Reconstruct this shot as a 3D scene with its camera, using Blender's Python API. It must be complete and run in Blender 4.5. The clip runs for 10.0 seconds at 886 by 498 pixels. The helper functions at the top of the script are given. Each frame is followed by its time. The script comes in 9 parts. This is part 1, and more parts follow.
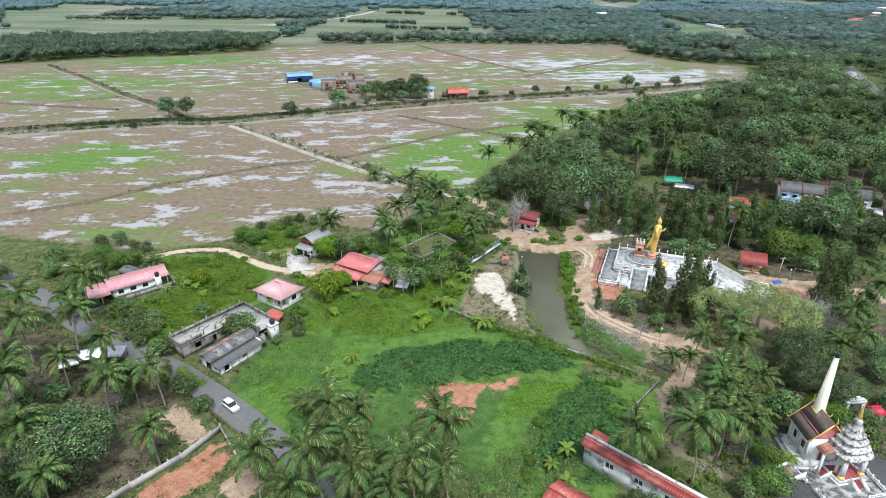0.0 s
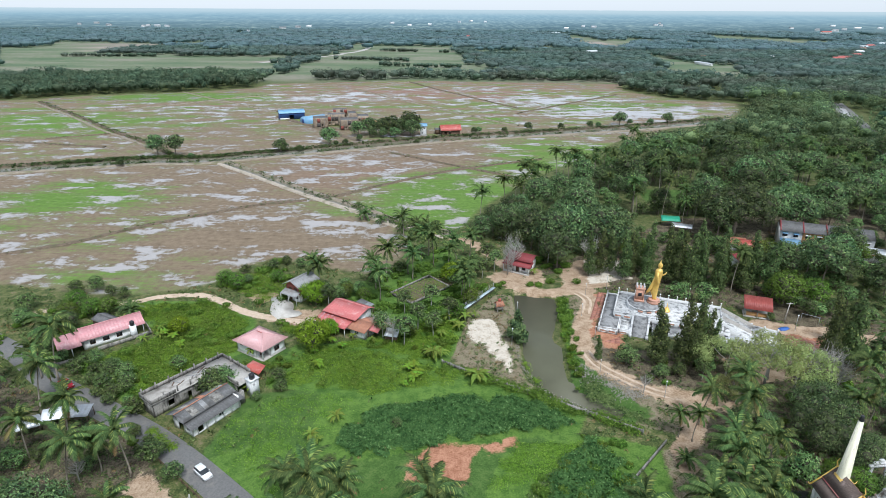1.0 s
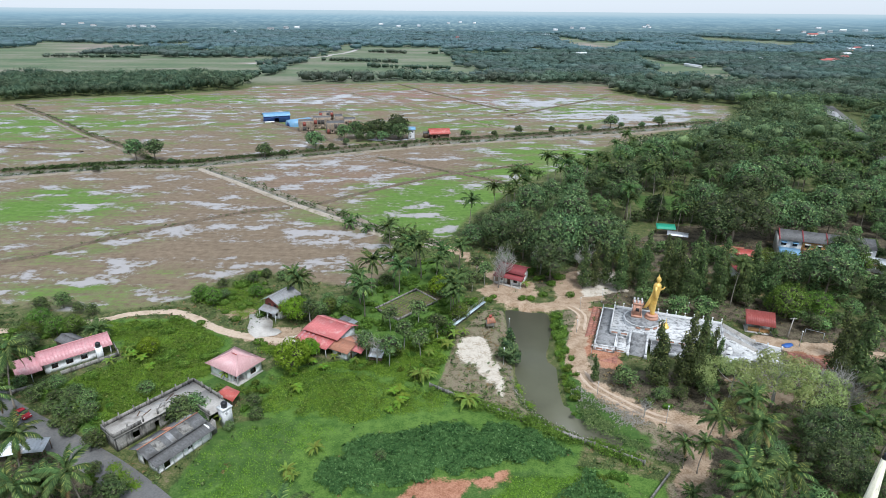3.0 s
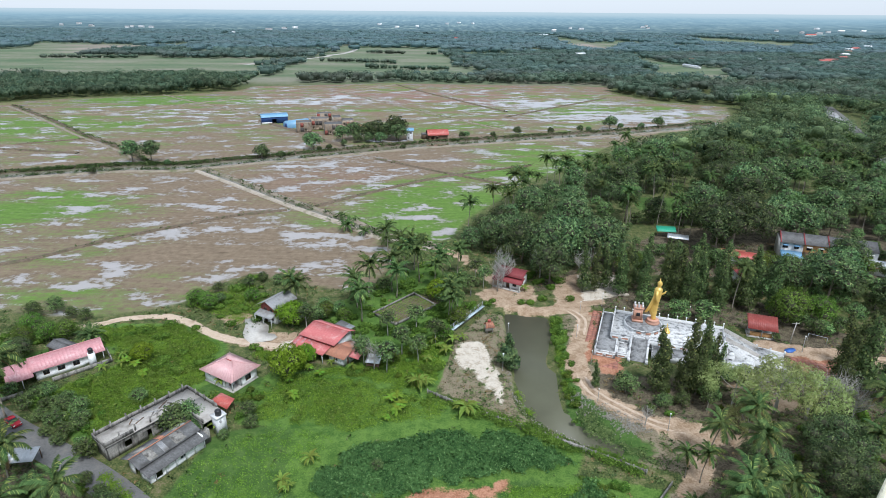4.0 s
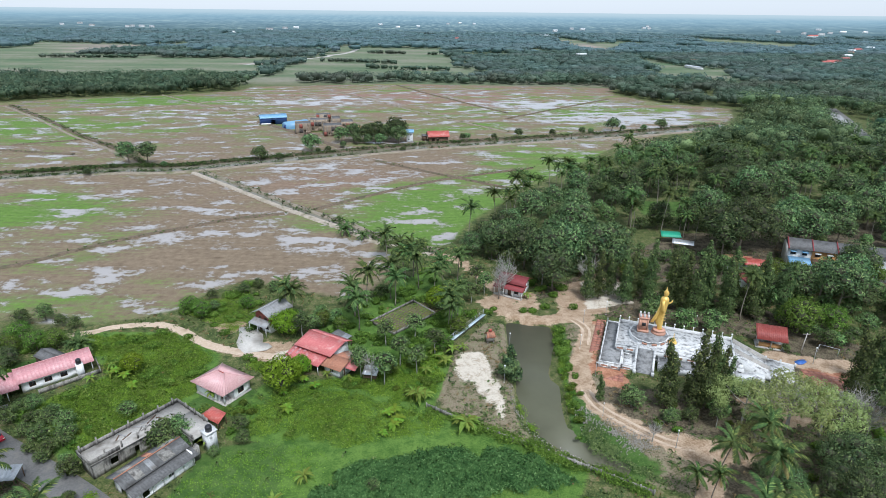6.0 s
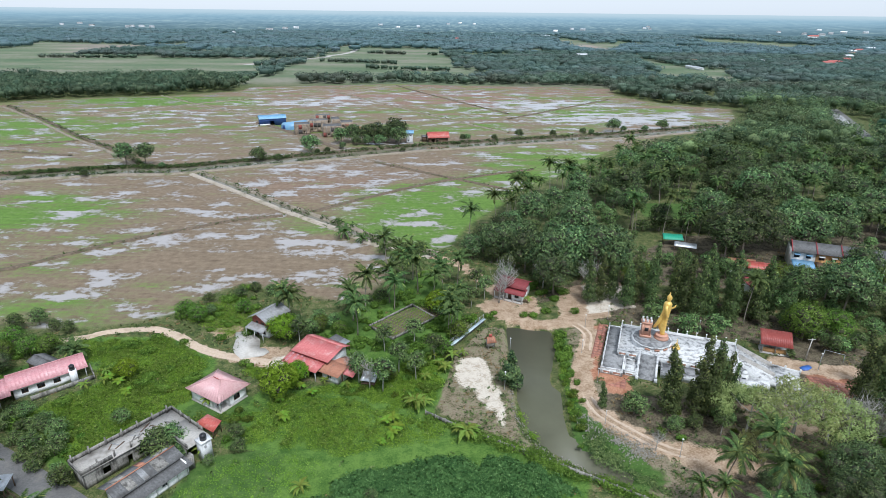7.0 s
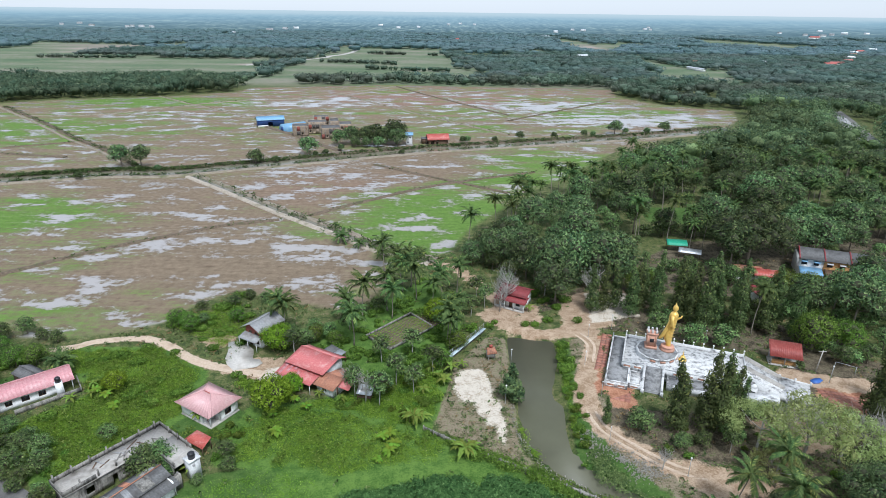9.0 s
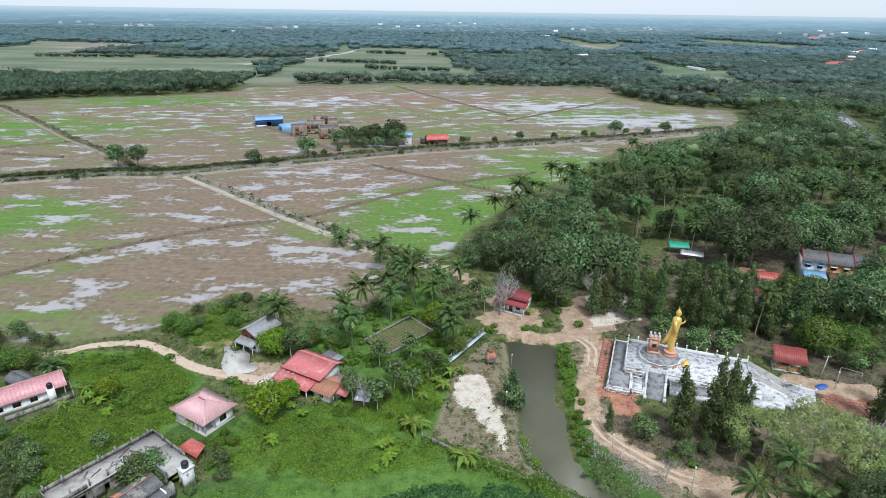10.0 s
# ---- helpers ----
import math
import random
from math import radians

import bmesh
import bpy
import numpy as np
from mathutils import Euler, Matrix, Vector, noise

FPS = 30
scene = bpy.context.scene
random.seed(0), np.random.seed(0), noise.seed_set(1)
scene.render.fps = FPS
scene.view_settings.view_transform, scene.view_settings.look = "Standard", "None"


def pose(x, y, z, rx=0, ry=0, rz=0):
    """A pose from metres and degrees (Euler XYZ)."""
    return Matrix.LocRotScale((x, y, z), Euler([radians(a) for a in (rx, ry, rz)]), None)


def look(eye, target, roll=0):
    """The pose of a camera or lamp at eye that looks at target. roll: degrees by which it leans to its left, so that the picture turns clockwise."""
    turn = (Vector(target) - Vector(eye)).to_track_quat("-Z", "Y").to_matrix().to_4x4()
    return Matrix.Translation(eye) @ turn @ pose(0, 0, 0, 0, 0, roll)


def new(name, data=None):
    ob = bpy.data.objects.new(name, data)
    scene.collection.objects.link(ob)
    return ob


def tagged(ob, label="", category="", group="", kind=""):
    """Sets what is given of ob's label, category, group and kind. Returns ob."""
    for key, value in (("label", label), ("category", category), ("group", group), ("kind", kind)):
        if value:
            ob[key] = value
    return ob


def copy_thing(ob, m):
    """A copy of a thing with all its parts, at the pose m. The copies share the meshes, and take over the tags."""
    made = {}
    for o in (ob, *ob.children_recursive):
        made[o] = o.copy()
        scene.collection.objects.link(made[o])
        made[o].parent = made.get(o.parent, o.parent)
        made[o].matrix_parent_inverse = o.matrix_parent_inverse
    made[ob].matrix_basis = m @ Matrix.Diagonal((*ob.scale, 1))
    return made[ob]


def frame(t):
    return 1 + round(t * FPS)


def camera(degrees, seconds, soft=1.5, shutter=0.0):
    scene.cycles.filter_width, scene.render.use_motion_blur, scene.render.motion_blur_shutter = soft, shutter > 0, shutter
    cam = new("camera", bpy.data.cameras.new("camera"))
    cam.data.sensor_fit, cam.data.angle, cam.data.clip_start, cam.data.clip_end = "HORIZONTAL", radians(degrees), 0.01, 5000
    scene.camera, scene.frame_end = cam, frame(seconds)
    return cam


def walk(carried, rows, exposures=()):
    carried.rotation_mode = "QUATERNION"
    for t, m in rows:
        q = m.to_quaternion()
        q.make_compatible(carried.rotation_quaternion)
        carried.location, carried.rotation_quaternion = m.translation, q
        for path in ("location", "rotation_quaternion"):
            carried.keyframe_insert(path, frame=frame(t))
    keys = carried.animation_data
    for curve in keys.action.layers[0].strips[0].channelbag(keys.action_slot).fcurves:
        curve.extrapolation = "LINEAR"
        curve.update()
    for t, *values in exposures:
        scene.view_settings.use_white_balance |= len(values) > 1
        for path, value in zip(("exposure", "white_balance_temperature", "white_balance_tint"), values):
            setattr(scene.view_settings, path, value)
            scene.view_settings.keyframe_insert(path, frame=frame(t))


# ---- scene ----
cam = camera(73.7, 10.0, soft=0.55)
PATH = [
    (0, (1.247, -8.738, 76.376), (1.209, -6.931, 75.52), 0.2),
    (0.5, (1.463, -4.635, 76.46), (1.433, -2.805, 75.654), 0.25),
    (1, (1.594, -1.031, 76.43), (1.576, 0.821, 75.676), 0.3),
    (1.5, (1.768, 1.937, 76.34), (1.759, 3.791, 75.589), 0.35),
    (2, (1.98, 4.333, 76.34), (1.981, 6.187, 75.589), 0.4),
    (2.5, (2.064, 6.297, 76.33), (2.074, 8.151, 75.579), 0.45),
    (4, (2.275, 9.972, 76.37), (2.295, 11.826, 75.621), 0.5),
    (4.5, (2.325, 11.1, 76.4), (2.345, 12.954, 75.65), 0.55),
    (5, (2.348, 12.313, 76.41), (2.368, 14.168, 75.661), 0.58),
    (5.5, (2.4, 13.485, 76.4), (2.419, 15.34, 75.651), 0.6),
    (7, (2.602, 16.982, 76.43), (2.62, 18.836, 75.682), 0.63),
    (7.5, (2.698, 18.13, 76.46), (2.716, 19.985, 75.712), 0.65),
    (8, (2.765, 19.321, 76.51), (2.783, 21.175, 75.762), 0.68),
    (8.5, (2.82, 20.49, 76.49), (2.838, 22.345, 75.742), 0.7),
    (9, (2.84, 21.632, 76.5), (2.858, 23.487, 75.753), 0.73),
    (9.5, (2.862, 22.843, 76.5), (2.881, 24.698, 75.752), 0.77),
    (10, (2.878, 24.031, 76.53), (2.898, 25.885, 75.781), 0.8),
]
walk(cam, [(t, look(e, g, r)) for t, e, g, r in PATH], [(0, 0.8, 5900, 8), (0.6, 0.7, 5900, 8), (1.5, 0.56, 5860, 9), (10, 0.57, 5800, 9)])

# world: bright overcast sky, sun high behind thin cloud
SUN_EL, SUN_ROT = 58.0, 160.0
world = bpy.data.worlds.new("sky")
scene.world = world
world.use_nodes = True
wn = world.node_tree.nodes
sky = wn.new("ShaderNodeTexSky")
sky.sky_type = "NISHITA"
sky.sun_disc = False
sky.sun_elevation, sky.sun_rotation = radians(SUN_EL), radians(SUN_ROT)
sky.air_density, sky.dust_density, sky.ozone_density = 1.0, 0.4, 1.0
soften = wn.new("ShaderNodeHueSaturation")
soften.inputs["Saturation"].default_value = 0.45
world.node_tree.links.new(sky.outputs[0], soften.inputs["Color"])
veil = wn.new("ShaderNodeMix")  # thin cloud evens the sky out
veil.data_type = "RGBA"
veil.inputs[0].default_value = 0.8
veil.inputs["B"].default_value = (2.95, 3.17, 3.42, 1)
world.node_tree.links.new(soften.outputs[0], veil.inputs["A"])
world.node_tree.links.new(veil.outputs["Result"], wn["Background"].inputs[0])
wn["Background"].inputs[1].default_value = 0.15

sun = new("sun", bpy.data.lights.new("sun", "SUN"))
sun.data.energy, sun.data.angle, sun.data.color = 2.3, radians(14), (1.0, 0.97, 0.93)
sa, se = radians(SUN_ROT), radians(SUN_EL)
sun.matrix_world = look((0, 0, 0), (-math.sin(sa) * math.cos(se), -math.cos(sa) * math.cos(se), -math.sin(se)))

# ---------------------------------------------------------------- materials
def ramp(nt, fac, *stops):
    """A colour ramp node on fac; stops are (position, (r, g, b))."""
    n = nt.nodes.new("ShaderNodeValToRGB")
    e = n.color_ramp.elements
    while len(e) < len(stops):
        e.new(0.5)
    for k, (p, c) in zip(e, stops):
        k.position, k.color = p, (*c, 1) if len(c) == 3 else c
    nt.links.new(fac, n.inputs[0])
    return n.outputs[0]


def noise_tex(nt, scale, detail=4.0, vec=None, rough=0.55, stretch=None):
    n = nt.nodes.new("ShaderNodeTexNoise")
    n.inputs["Scale"].default_value, n.inputs["Detail"].default_value = scale, detail
    n.inputs["Roughness"].default_value = rough
    if vec is None:
        vec = nt.nodes.new("ShaderNodeNewGeometry").outputs["Position"]
    if stretch:
        mp = nt.nodes.new("ShaderNodeMapping")
        mp.inputs["Rotation"].default_value = (0, 0, radians(stretch[0]))
        mp.inputs["Scale"].default_value = stretch[1]
        nt.links.new(vec, mp.inputs[0])
        vec = mp.outputs[0]
    nt.links.new(vec, n.inputs["Vector"])
    return n.outputs[0]


def mixc(nt, fac, a, b, kind="MIX"):
    n = nt.nodes.new("ShaderNodeMix")
    n.data_type, n.blend_type = "RGBA", kind
    for sock, v in ((0, fac), (6, a), (7, b)):
        if isinstance(v, bpy.types.NodeSocket):
            nt.links.new(v, n.inputs[sock])
        elif sock == 0:
            n.inputs[0].default_value = v
        else:
            n.inputs[sock].default_value = (*v, 1)
    return n.outputs[2]


def calc(nt, op, a, b=0.0, clamp=False):
    n = nt.nodes.new("ShaderNodeMath")
    n.operation, n.use_clamp = op, clamp
    for k, v in enumerate((a, b)):
        if isinstance(v, bpy.types.NodeSocket):
            nt.links.new(v, n.inputs[k])
        else:
            n.inputs[k].default_value = v
    return n.outputs[0]


def smooth(nt, v, lo, hi):
    n = nt.nodes.new("ShaderNodeMapRange")
    n.interpolation_type = "SMOOTHSTEP"
    nt.links.new(v, n.inputs[0])
    n.inputs[1].default_value, n.inputs[2].default_value = lo, hi
    return n.outputs[0]


def bump(nt, bsdf, height, strength, dist=0.05):
    b = nt.nodes.new("ShaderNodeBump")
    b.inputs["Strength"].default_value, b.inputs["Distance"].default_value = strength, dist
    nt.links.new(height, b.inputs["Height"])
    nt.links.new(b.outputs[0], bsdf.inputs["Normal"])


def blank(name):
    m = bpy.data.materials.new(name)
    m.use_nodes = True
    return m, m.node_tree, m.node_tree.nodes["Principled BSDF"]


def surface(name, c1, c2, c3=None, scale=1.5, rough=0.8, metal=0.0, grain=0.3, vary=0.12, dirt=(0.5, 0.72), streak=False):
    """Weathered plain surface: two tones of grain, and stains of c3 with a shape of their own."""
    m, nt, b = blank(name)
    col = ramp(nt, noise_tex(nt, scale * 4, 5), (0.35, c1), (0.65, c2))
    if c3:
        st = noise_tex(nt, scale * 0.5, 6, rough=0.65, stretch=(0, (2.5, 2.5, 0.5)) if streak else None)
        col = mixc(nt, smooth(nt, st, *dirt), col, c3)
    if vary:
        rnd = nt.nodes.new("ShaderNodeObjectInfo").outputs["Random"]
        h = nt.nodes.new("ShaderNodeHueSaturation")
        nt.links.new(calc(nt, "ADD", calc(nt, "MULTIPLY", rnd, 2 * vary), 1 - vary), h.inputs["Value"])
        nt.links.new(col, h.inputs["Color"])
        col = h.outputs[0]
    nt.links.new(col, b.inputs["Base Color"])
    b.inputs["Roughness"].default_value, b.inputs["Metallic"].default_value = rough, metal
    if grain:
        bump(nt, b, noise_tex(nt, scale * 12, 4), grain, 0.03)
    return m


def foliage(name, dark, light, tip=None, thin=0.3, scale=0.35, vary=0.25, grain=4.5, stand=None, crowns=False, crisp=0.07):
    """Leaves: tones differ tree by tree, clump by clump and leaf by leaf; light passes through them."""
    m, nt, b = blank(name)
    isl = nt.nodes.new("ShaderNodeNewGeometry").outputs["Random Per Island"]
    if crowns:  # woods in one mesh: each crown has its own tone
        at = nt.nodes.new("ShaderNodeAttribute")
        at.attribute_name = "tone"
        rnd = at.outputs["Fac"]
    else:
        rnd = nt.nodes.new("ShaderNodeObjectInfo").outputs["Random"]
    f = calc(nt, "ADD", calc(nt, "MULTIPLY", noise_tex(nt, scale, 3), 0.5), calc(nt, "MULTIPLY", isl, 0.28))
    f = calc(nt, "ADD", f, calc(nt, "MULTIPLY", noise_tex(nt, grain * 0.4, 3), 0.48))
    col = ramp(nt, f, (0.38 + crisp, dark), (0.9 - crisp, light))
    if tip:
        col = mixc(nt, smooth(nt, isl, 0.9, 1.0), col, tip)
    if stand:  # stands of another kind of tree, a hundred metres or so across
        col = mixc(nt, calc(nt, "MULTIPLY", smooth(nt, noise_tex(nt, stand[0], 4, stretch=(0, (0.6, 1.2, 0.1))), 0.46, 0.62), 0.75), col, stand[1])
        col = mixc(nt, calc(nt, "MULTIPLY", smooth(nt, noise_tex(nt, stand[0] * 2.1, 3, stretch=(0, (0.5, 1.0, 0.1))), 0.5, 0.66), 0.6), col, dark)
    h = nt.nodes.new("ShaderNodeHueSaturation")
    nt.links.new(calc(nt, "ADD", calc(nt, "MULTIPLY", rnd, 0.052), 0.454), h.inputs["Hue"])
    nt.links.new(calc(nt, "ADD", calc(nt, "MULTIPLY", rnd, 2 * vary), 1 - vary), h.inputs["Value"])
    nt.links.new(col, h.inputs["Color"])
    nt.links.new(h.outputs[0], b.inputs["Base Color"])
    b.inputs["Roughness"].default_value = 0.65
    b.inputs["Specular IOR Level"].default_value = 0.07
    tr = nt.nodes.new("ShaderNodeBsdfTranslucent")
    nt.links.new(h.outputs[0], tr.inputs[0])
    mx = nt.nodes.new("ShaderNodeMixShader")
    mx.inputs[0].default_value = thin
    nt.links.new(b.outputs[0], mx.inputs[1])
    nt.links.new(tr.outputs[0], mx.inputs[2])
    nt.links.new(mx.outputs[0], nt.nodes["Material Output"].inputs[0])
    return m


M = {
    "leaf": foliage("leaf_dark", (0.03, 0.068, 0.037), (0.182, 0.29, 0.108), (0.27, 0.375, 0.145), thin=0.2, vary=0.5),
    "leaf_mid": foliage("leaf_mid", (0.039, 0.086, 0.036), (0.2, 0.312, 0.104), (0.285, 0.39, 0.145), thin=0.2, vary=0.45),
    "shrub": foliage("shrub_leaf", (0.046, 0.106, 0.018), (0.155, 0.285, 0.045), (0.23, 0.36, 0.08), vary=0.3),
    "leaf_fresh": foliage("leaf_fresh", (0.052, 0.118, 0.02), (0.18, 0.315, 0.055), (0.26, 0.38, 0.1), vary=0.25),
    "leaf_bright": foliage("leaf_bright", (0.07, 0.17, 0.012), (0.2, 0.39, 0.035), (0.28, 0.45, 0.07), vary=0.1),
    "leaf_pale": foliage("leaf_pale", (0.24, 0.31, 0.11), (0.43, 0.51, 0.21), (0.5, 0.56, 0.27), thin=0.5),
    "leaf_column": foliage("leaf_column", (0.042, 0.075, 0.03), (0.155, 0.225, 0.08), (0.28, 0.34, 0.11)),
    "palm": foliage("palm_leaf", (0.034, 0.076, 0.028), (0.146, 0.232, 0.074), (0.3, 0.37, 0.1), thin=0.3, vary=0.25),
    "palm_old": foliage("palm_leaf_old", (0.2, 0.17, 0.06), (0.38, 0.33, 0.14), thin=0.2),
    "banana": foliage("banana_leaf", (0.085, 0.155, 0.025), (0.23, 0.35, 0.07), (0.38, 0.42, 0.14)),
    "cassava": foliage("cassava_leaf", (0.034, 0.1, 0.03), (0.118, 0.255, 0.08), (0.19, 0.34, 0.125)),
    "creeper": foliage("creeper_leaf", (0.075, 0.18, 0.018), (0.21, 0.39, 0.05), (0.3, 0.46, 0.1), scale=0.12, crisp=0.0),
    "edge_leaf": foliage("edge_leaf", (0.029, 0.064, 0.04), (0.2, 0.29, 0.128), (0.26, 0.36, 0.15), scale=0.085, vary=0.42, grain=2.0, crowns=True),
    "scrub": foliage("scrub_leaf", (0.025, 0.05, 0.016), (0.095, 0.15, 0.045), (0.16, 0.2, 0.07), vary=0),
    # far woods: haze put into the leaf colours, paler and bluer with distance
    "belt": foliage("hazed_belt_leaf", (0.05, 0.09, 0.062), (0.15, 0.22, 0.125), (0.2, 0.25, 0.15), thin=0.4, scale=0.05, grain=0.9, vary=0.3, crowns=True),
    "far_leaf": foliage("hazed_field_leaf", (0.075, 0.125, 0.092), (0.185, 0.255, 0.172), (0.22, 0.27, 0.19), thin=0.4, scale=0.03, grain=0.6, vary=0.32, crowns=True, stand=(0.016, (0.15, 0.175, 0.135))),
    "far_palm": foliage("hazed_plain_leaf", (0.115, 0.182, 0.165), (0.195, 0.28, 0.235), (0.215, 0.285, 0.24), thin=0.5, scale=0.02, grain=0.4, vary=0.24, crowns=True, stand=(0.009, (0.18, 0.212, 0.195))),
    "haze_leaf": foliage("hazed_lowland_leaf", (0.175, 0.262, 0.285), (0.22, 0.312, 0.332), (0.23, 0.315, 0.33), thin=0.5, scale=0.01, grain=0.15, vary=0.16, crowns=True, stand=(0.005, (0.21, 0.275, 0.285))),
    "bark": surface("bark", (0.16, 0.13, 0.1), (0.26, 0.22, 0.17), (0.1, 0.09, 0.07), 3, 0.95),
    # shade deep inside the crowns, put into a dark base colour
    "shade_cores": surface("crown_shade", (0.035, 0.04, 0.02), (0.07, 0.07, 0.035), None, 2, 0.95),
    "palm_bark": surface("palm_bark", (0.22, 0.19, 0.15), (0.34, 0.3, 0.24), (0.14, 0.12, 0.1), 3, 0.95),
    "dead_wood": surface("dead_wood", (0.35, 0.33, 0.3), (0.48, 0.46, 0.42), None, 3, 0.9),
    "asphalt": surface("asphalt", (0.125, 0.122, 0.117), (0.168, 0.164, 0.157), (0.2, 0.186, 0.165), 0.8, 0.9, vary=0),
    "pink_tin": surface("pink_roof_sheet", (0.52, 0.23, 0.245), (0.6, 0.31, 0.315), (0.66, 0.43, 0.43), 0.9, 0.45, 0.0, 0.1, 0.06),
    "pale_pink_tin": surface("pale_pink_roof_sheet", (0.6, 0.34, 0.335), (0.68, 0.42, 0.41), (0.72, 0.52, 0.5), 0.9, 0.45, 0.0, 0.1, 0.06),
    "red_tin": surface("red_roof_sheet", (0.4, 0.075, 0.06), (0.48, 0.12, 0.095), (0.52, 0.26, 0.22), 0.9, 0.45, 0.0, 0.1, 0.1),
    "salmon_tin": surface("salmon_roof_sheet", (0.48, 0.12, 0.115), (0.56, 0.18, 0.17), (0.6, 0.33, 0.3), 0.9, 0.5, 0.0, 0.1, 0.08),
    "brick_tin": surface("brick_red_sheet", (0.26, 0.05, 0.04), (0.33, 0.075, 0.06), (0.4, 0.14, 0.11), 0.9, 0.5, 0.0, 0.1, 0.05),
    "rust_tile": surface("rust_roof", (0.36, 0.15, 0.09), (0.5, 0.24, 0.15), (0.2, 0.12, 0.09), 1.2, 0.8),
    "maroon": surface("maroon_roof", (0.22, 0.035, 0.04), (0.3, 0.06, 0.06), (0.18, 0.05, 0.05), 1.0, 0.6),
    "grey_sheet": surface("grey_fibre_cement", (0.1, 0.098, 0.096), (0.17, 0.168, 0.165), (0.075, 0.07, 0.066), 0.8, 0.85),
    "pale_sheet": surface("pale_grey_sheet", (0.28, 0.28, 0.28), (0.4, 0.4, 0.4), (0.18, 0.16, 0.14), 0.8, 0.6),
    "zinc": surface("zinc_sheet", (0.5, 0.52, 0.54), (0.62, 0.64, 0.66), (0.3, 0.26, 0.22), 1.0, 0.4, 0.5, 0.1),
    "white": surface("white_paint", (0.7, 0.7, 0.68), (0.8, 0.8, 0.78), (0.5, 0.48, 0.44), 0.9, 0.7, streak=True, dirt=(0.55, 0.75)),
    "old_white": surface("weathered_white_paint", (0.56, 0.56, 0.55), (0.72, 0.72, 0.71), (0.2, 0.2, 0.2), 1.1, 0.75, dirt=(0.52, 0.64), vary=0.03),
    "old_white_deck": surface("mildewed_white_deck", (0.48, 0.48, 0.47), (0.74, 0.73, 0.71), (0.19, 0.19, 0.185), 2.0, 0.8, dirt=(0.45, 0.66), vary=0.03),
    "dark_deck": surface("mildewed_grey_deck", (0.22, 0.22, 0.22), (0.36, 0.36, 0.355), (0.12, 0.12, 0.12), 1.6, 0.85, dirt=(0.45, 0.65), vary=0.03),
    "concrete": surface("bare_concrete", (0.22, 0.207, 0.185), (0.34, 0.322, 0.29), (0.09, 0.083, 0.073), 1.0, 0.9, streak=True, dirt=(0.45, 0.65)),
    "pale_concrete": surface("pale_concrete", (0.36, 0.34, 0.31), (0.48, 0.45, 0.41), (0.2, 0.18, 0.155), 0.8, 0.9),
    "pink_stone": surface("salmon_stone", (0.48, 0.25, 0.17), (0.6, 0.34, 0.24), (0.35, 0.2, 0.15), 1.5, 0.8),
    "brick_red": surface("red_paver", (0.33, 0.13, 0.09), (0.42, 0.19, 0.13), (0.3, 0.2, 0.15), 1.0, 0.85, vary=0.15),
    "gold": surface("gold_paint", (0.78, 0.5, 0.11), (0.86, 0.6, 0.17), (0.62, 0.38, 0.09), 1.5, 0.36, 0.3, 0.05, 0.03, dirt=(0.6, 0.8)),
    "wood": surface("dark_timber", (0.09, 0.055, 0.035), (0.16, 0.1, 0.06), None, 2, 0.8),
    "red_wood": surface("red_timber", (0.2, 0.05, 0.04), (0.28, 0.08, 0.06), None, 2, 0.8),
    "blue_tin": surface("blue_steel_sheet", (0.025, 0.06, 0.2), (0.035, 0.085, 0.26), None, 1, 0.5, vary=0.05),
    "sky_tin": surface("light_blue_sheet", (0.15, 0.33, 0.52), (0.21, 0.4, 0.58), (0.3, 0.42, 0.5), 1, 0.45, vary=0.05),
    "green_sheet": surface("green_sheet", (0.02, 0.28, 0.16), (0.04, 0.36, 0.22), None, 1, 0.5),
    "orange_wall": surface("orange_paint", (0.62, 0.33, 0.12), (0.7, 0.4, 0.17), None, 1, 0.8),
    # near-black colour that stands in for shade where no opening is cut
    "dark": surface("opening_shade", (0.012, 0.012, 0.013), (0.02, 0.02, 0.022), None, 1, 0.6),
    "black": surface("black_plastic", (0.015, 0.015, 0.018), (0.025, 0.025, 0.03), None, 1, 0.4),
    "steel": surface("galvanised_steel", (0.4, 0.41, 0.42), (0.52, 0.53, 0.54), None, 2, 0.5, 0.5, vary=0.05),
    "fence_blue": surface("pale_blue_coping", (0.42, 0.52, 0.56), (0.52, 0.6, 0.63), (0.3, 0.35, 0.36), 1, 0.7),
    "car_white": surface("white_car_paint", (0.78, 0.79, 0.8), (0.82, 0.83, 0.84), None, 1, 0.2, grain=0, vary=0),
    "car_red": surface("red_car_paint", (0.42, 0.015, 0.03), (0.48, 0.02, 0.035), None, 1, 0.2, grain=0, vary=0),
    "rubber": surface("rubber", (0.02, 0.02, 0.02), (0.03, 0.03, 0.03), None, 3, 0.9),
    "lamp": surface("opal_globe", (0.82, 0.82, 0.8), (0.85, 0.85, 0.83), None, 1, 0.3, grain=0),
    "stone": surface("rubble_stone", (0.27, 0.25, 0.215), (0.47, 0.44, 0.39), (0.3, 0.27, 0.23), 2, 0.9, vary=0.2),
    "mud_bank": surface("mud_bank", (0.1, 0.075, 0.05), (0.175, 0.13, 0.09), (0.065, 0.075, 0.03), 0.35, 0.95, vary=0),
    "field_track": surface("field_track", (0.2, 0.165, 0.12), (0.3, 0.255, 0.195), (0.12, 0.13, 0.06), 0.3, 0.95, vary=0),
    "track": surface("pale_track", (0.32, 0.27, 0.21), (0.46, 0.4, 0.325), (0.15, 0.14, 0.07), 0.3, 0.95, vary=0),
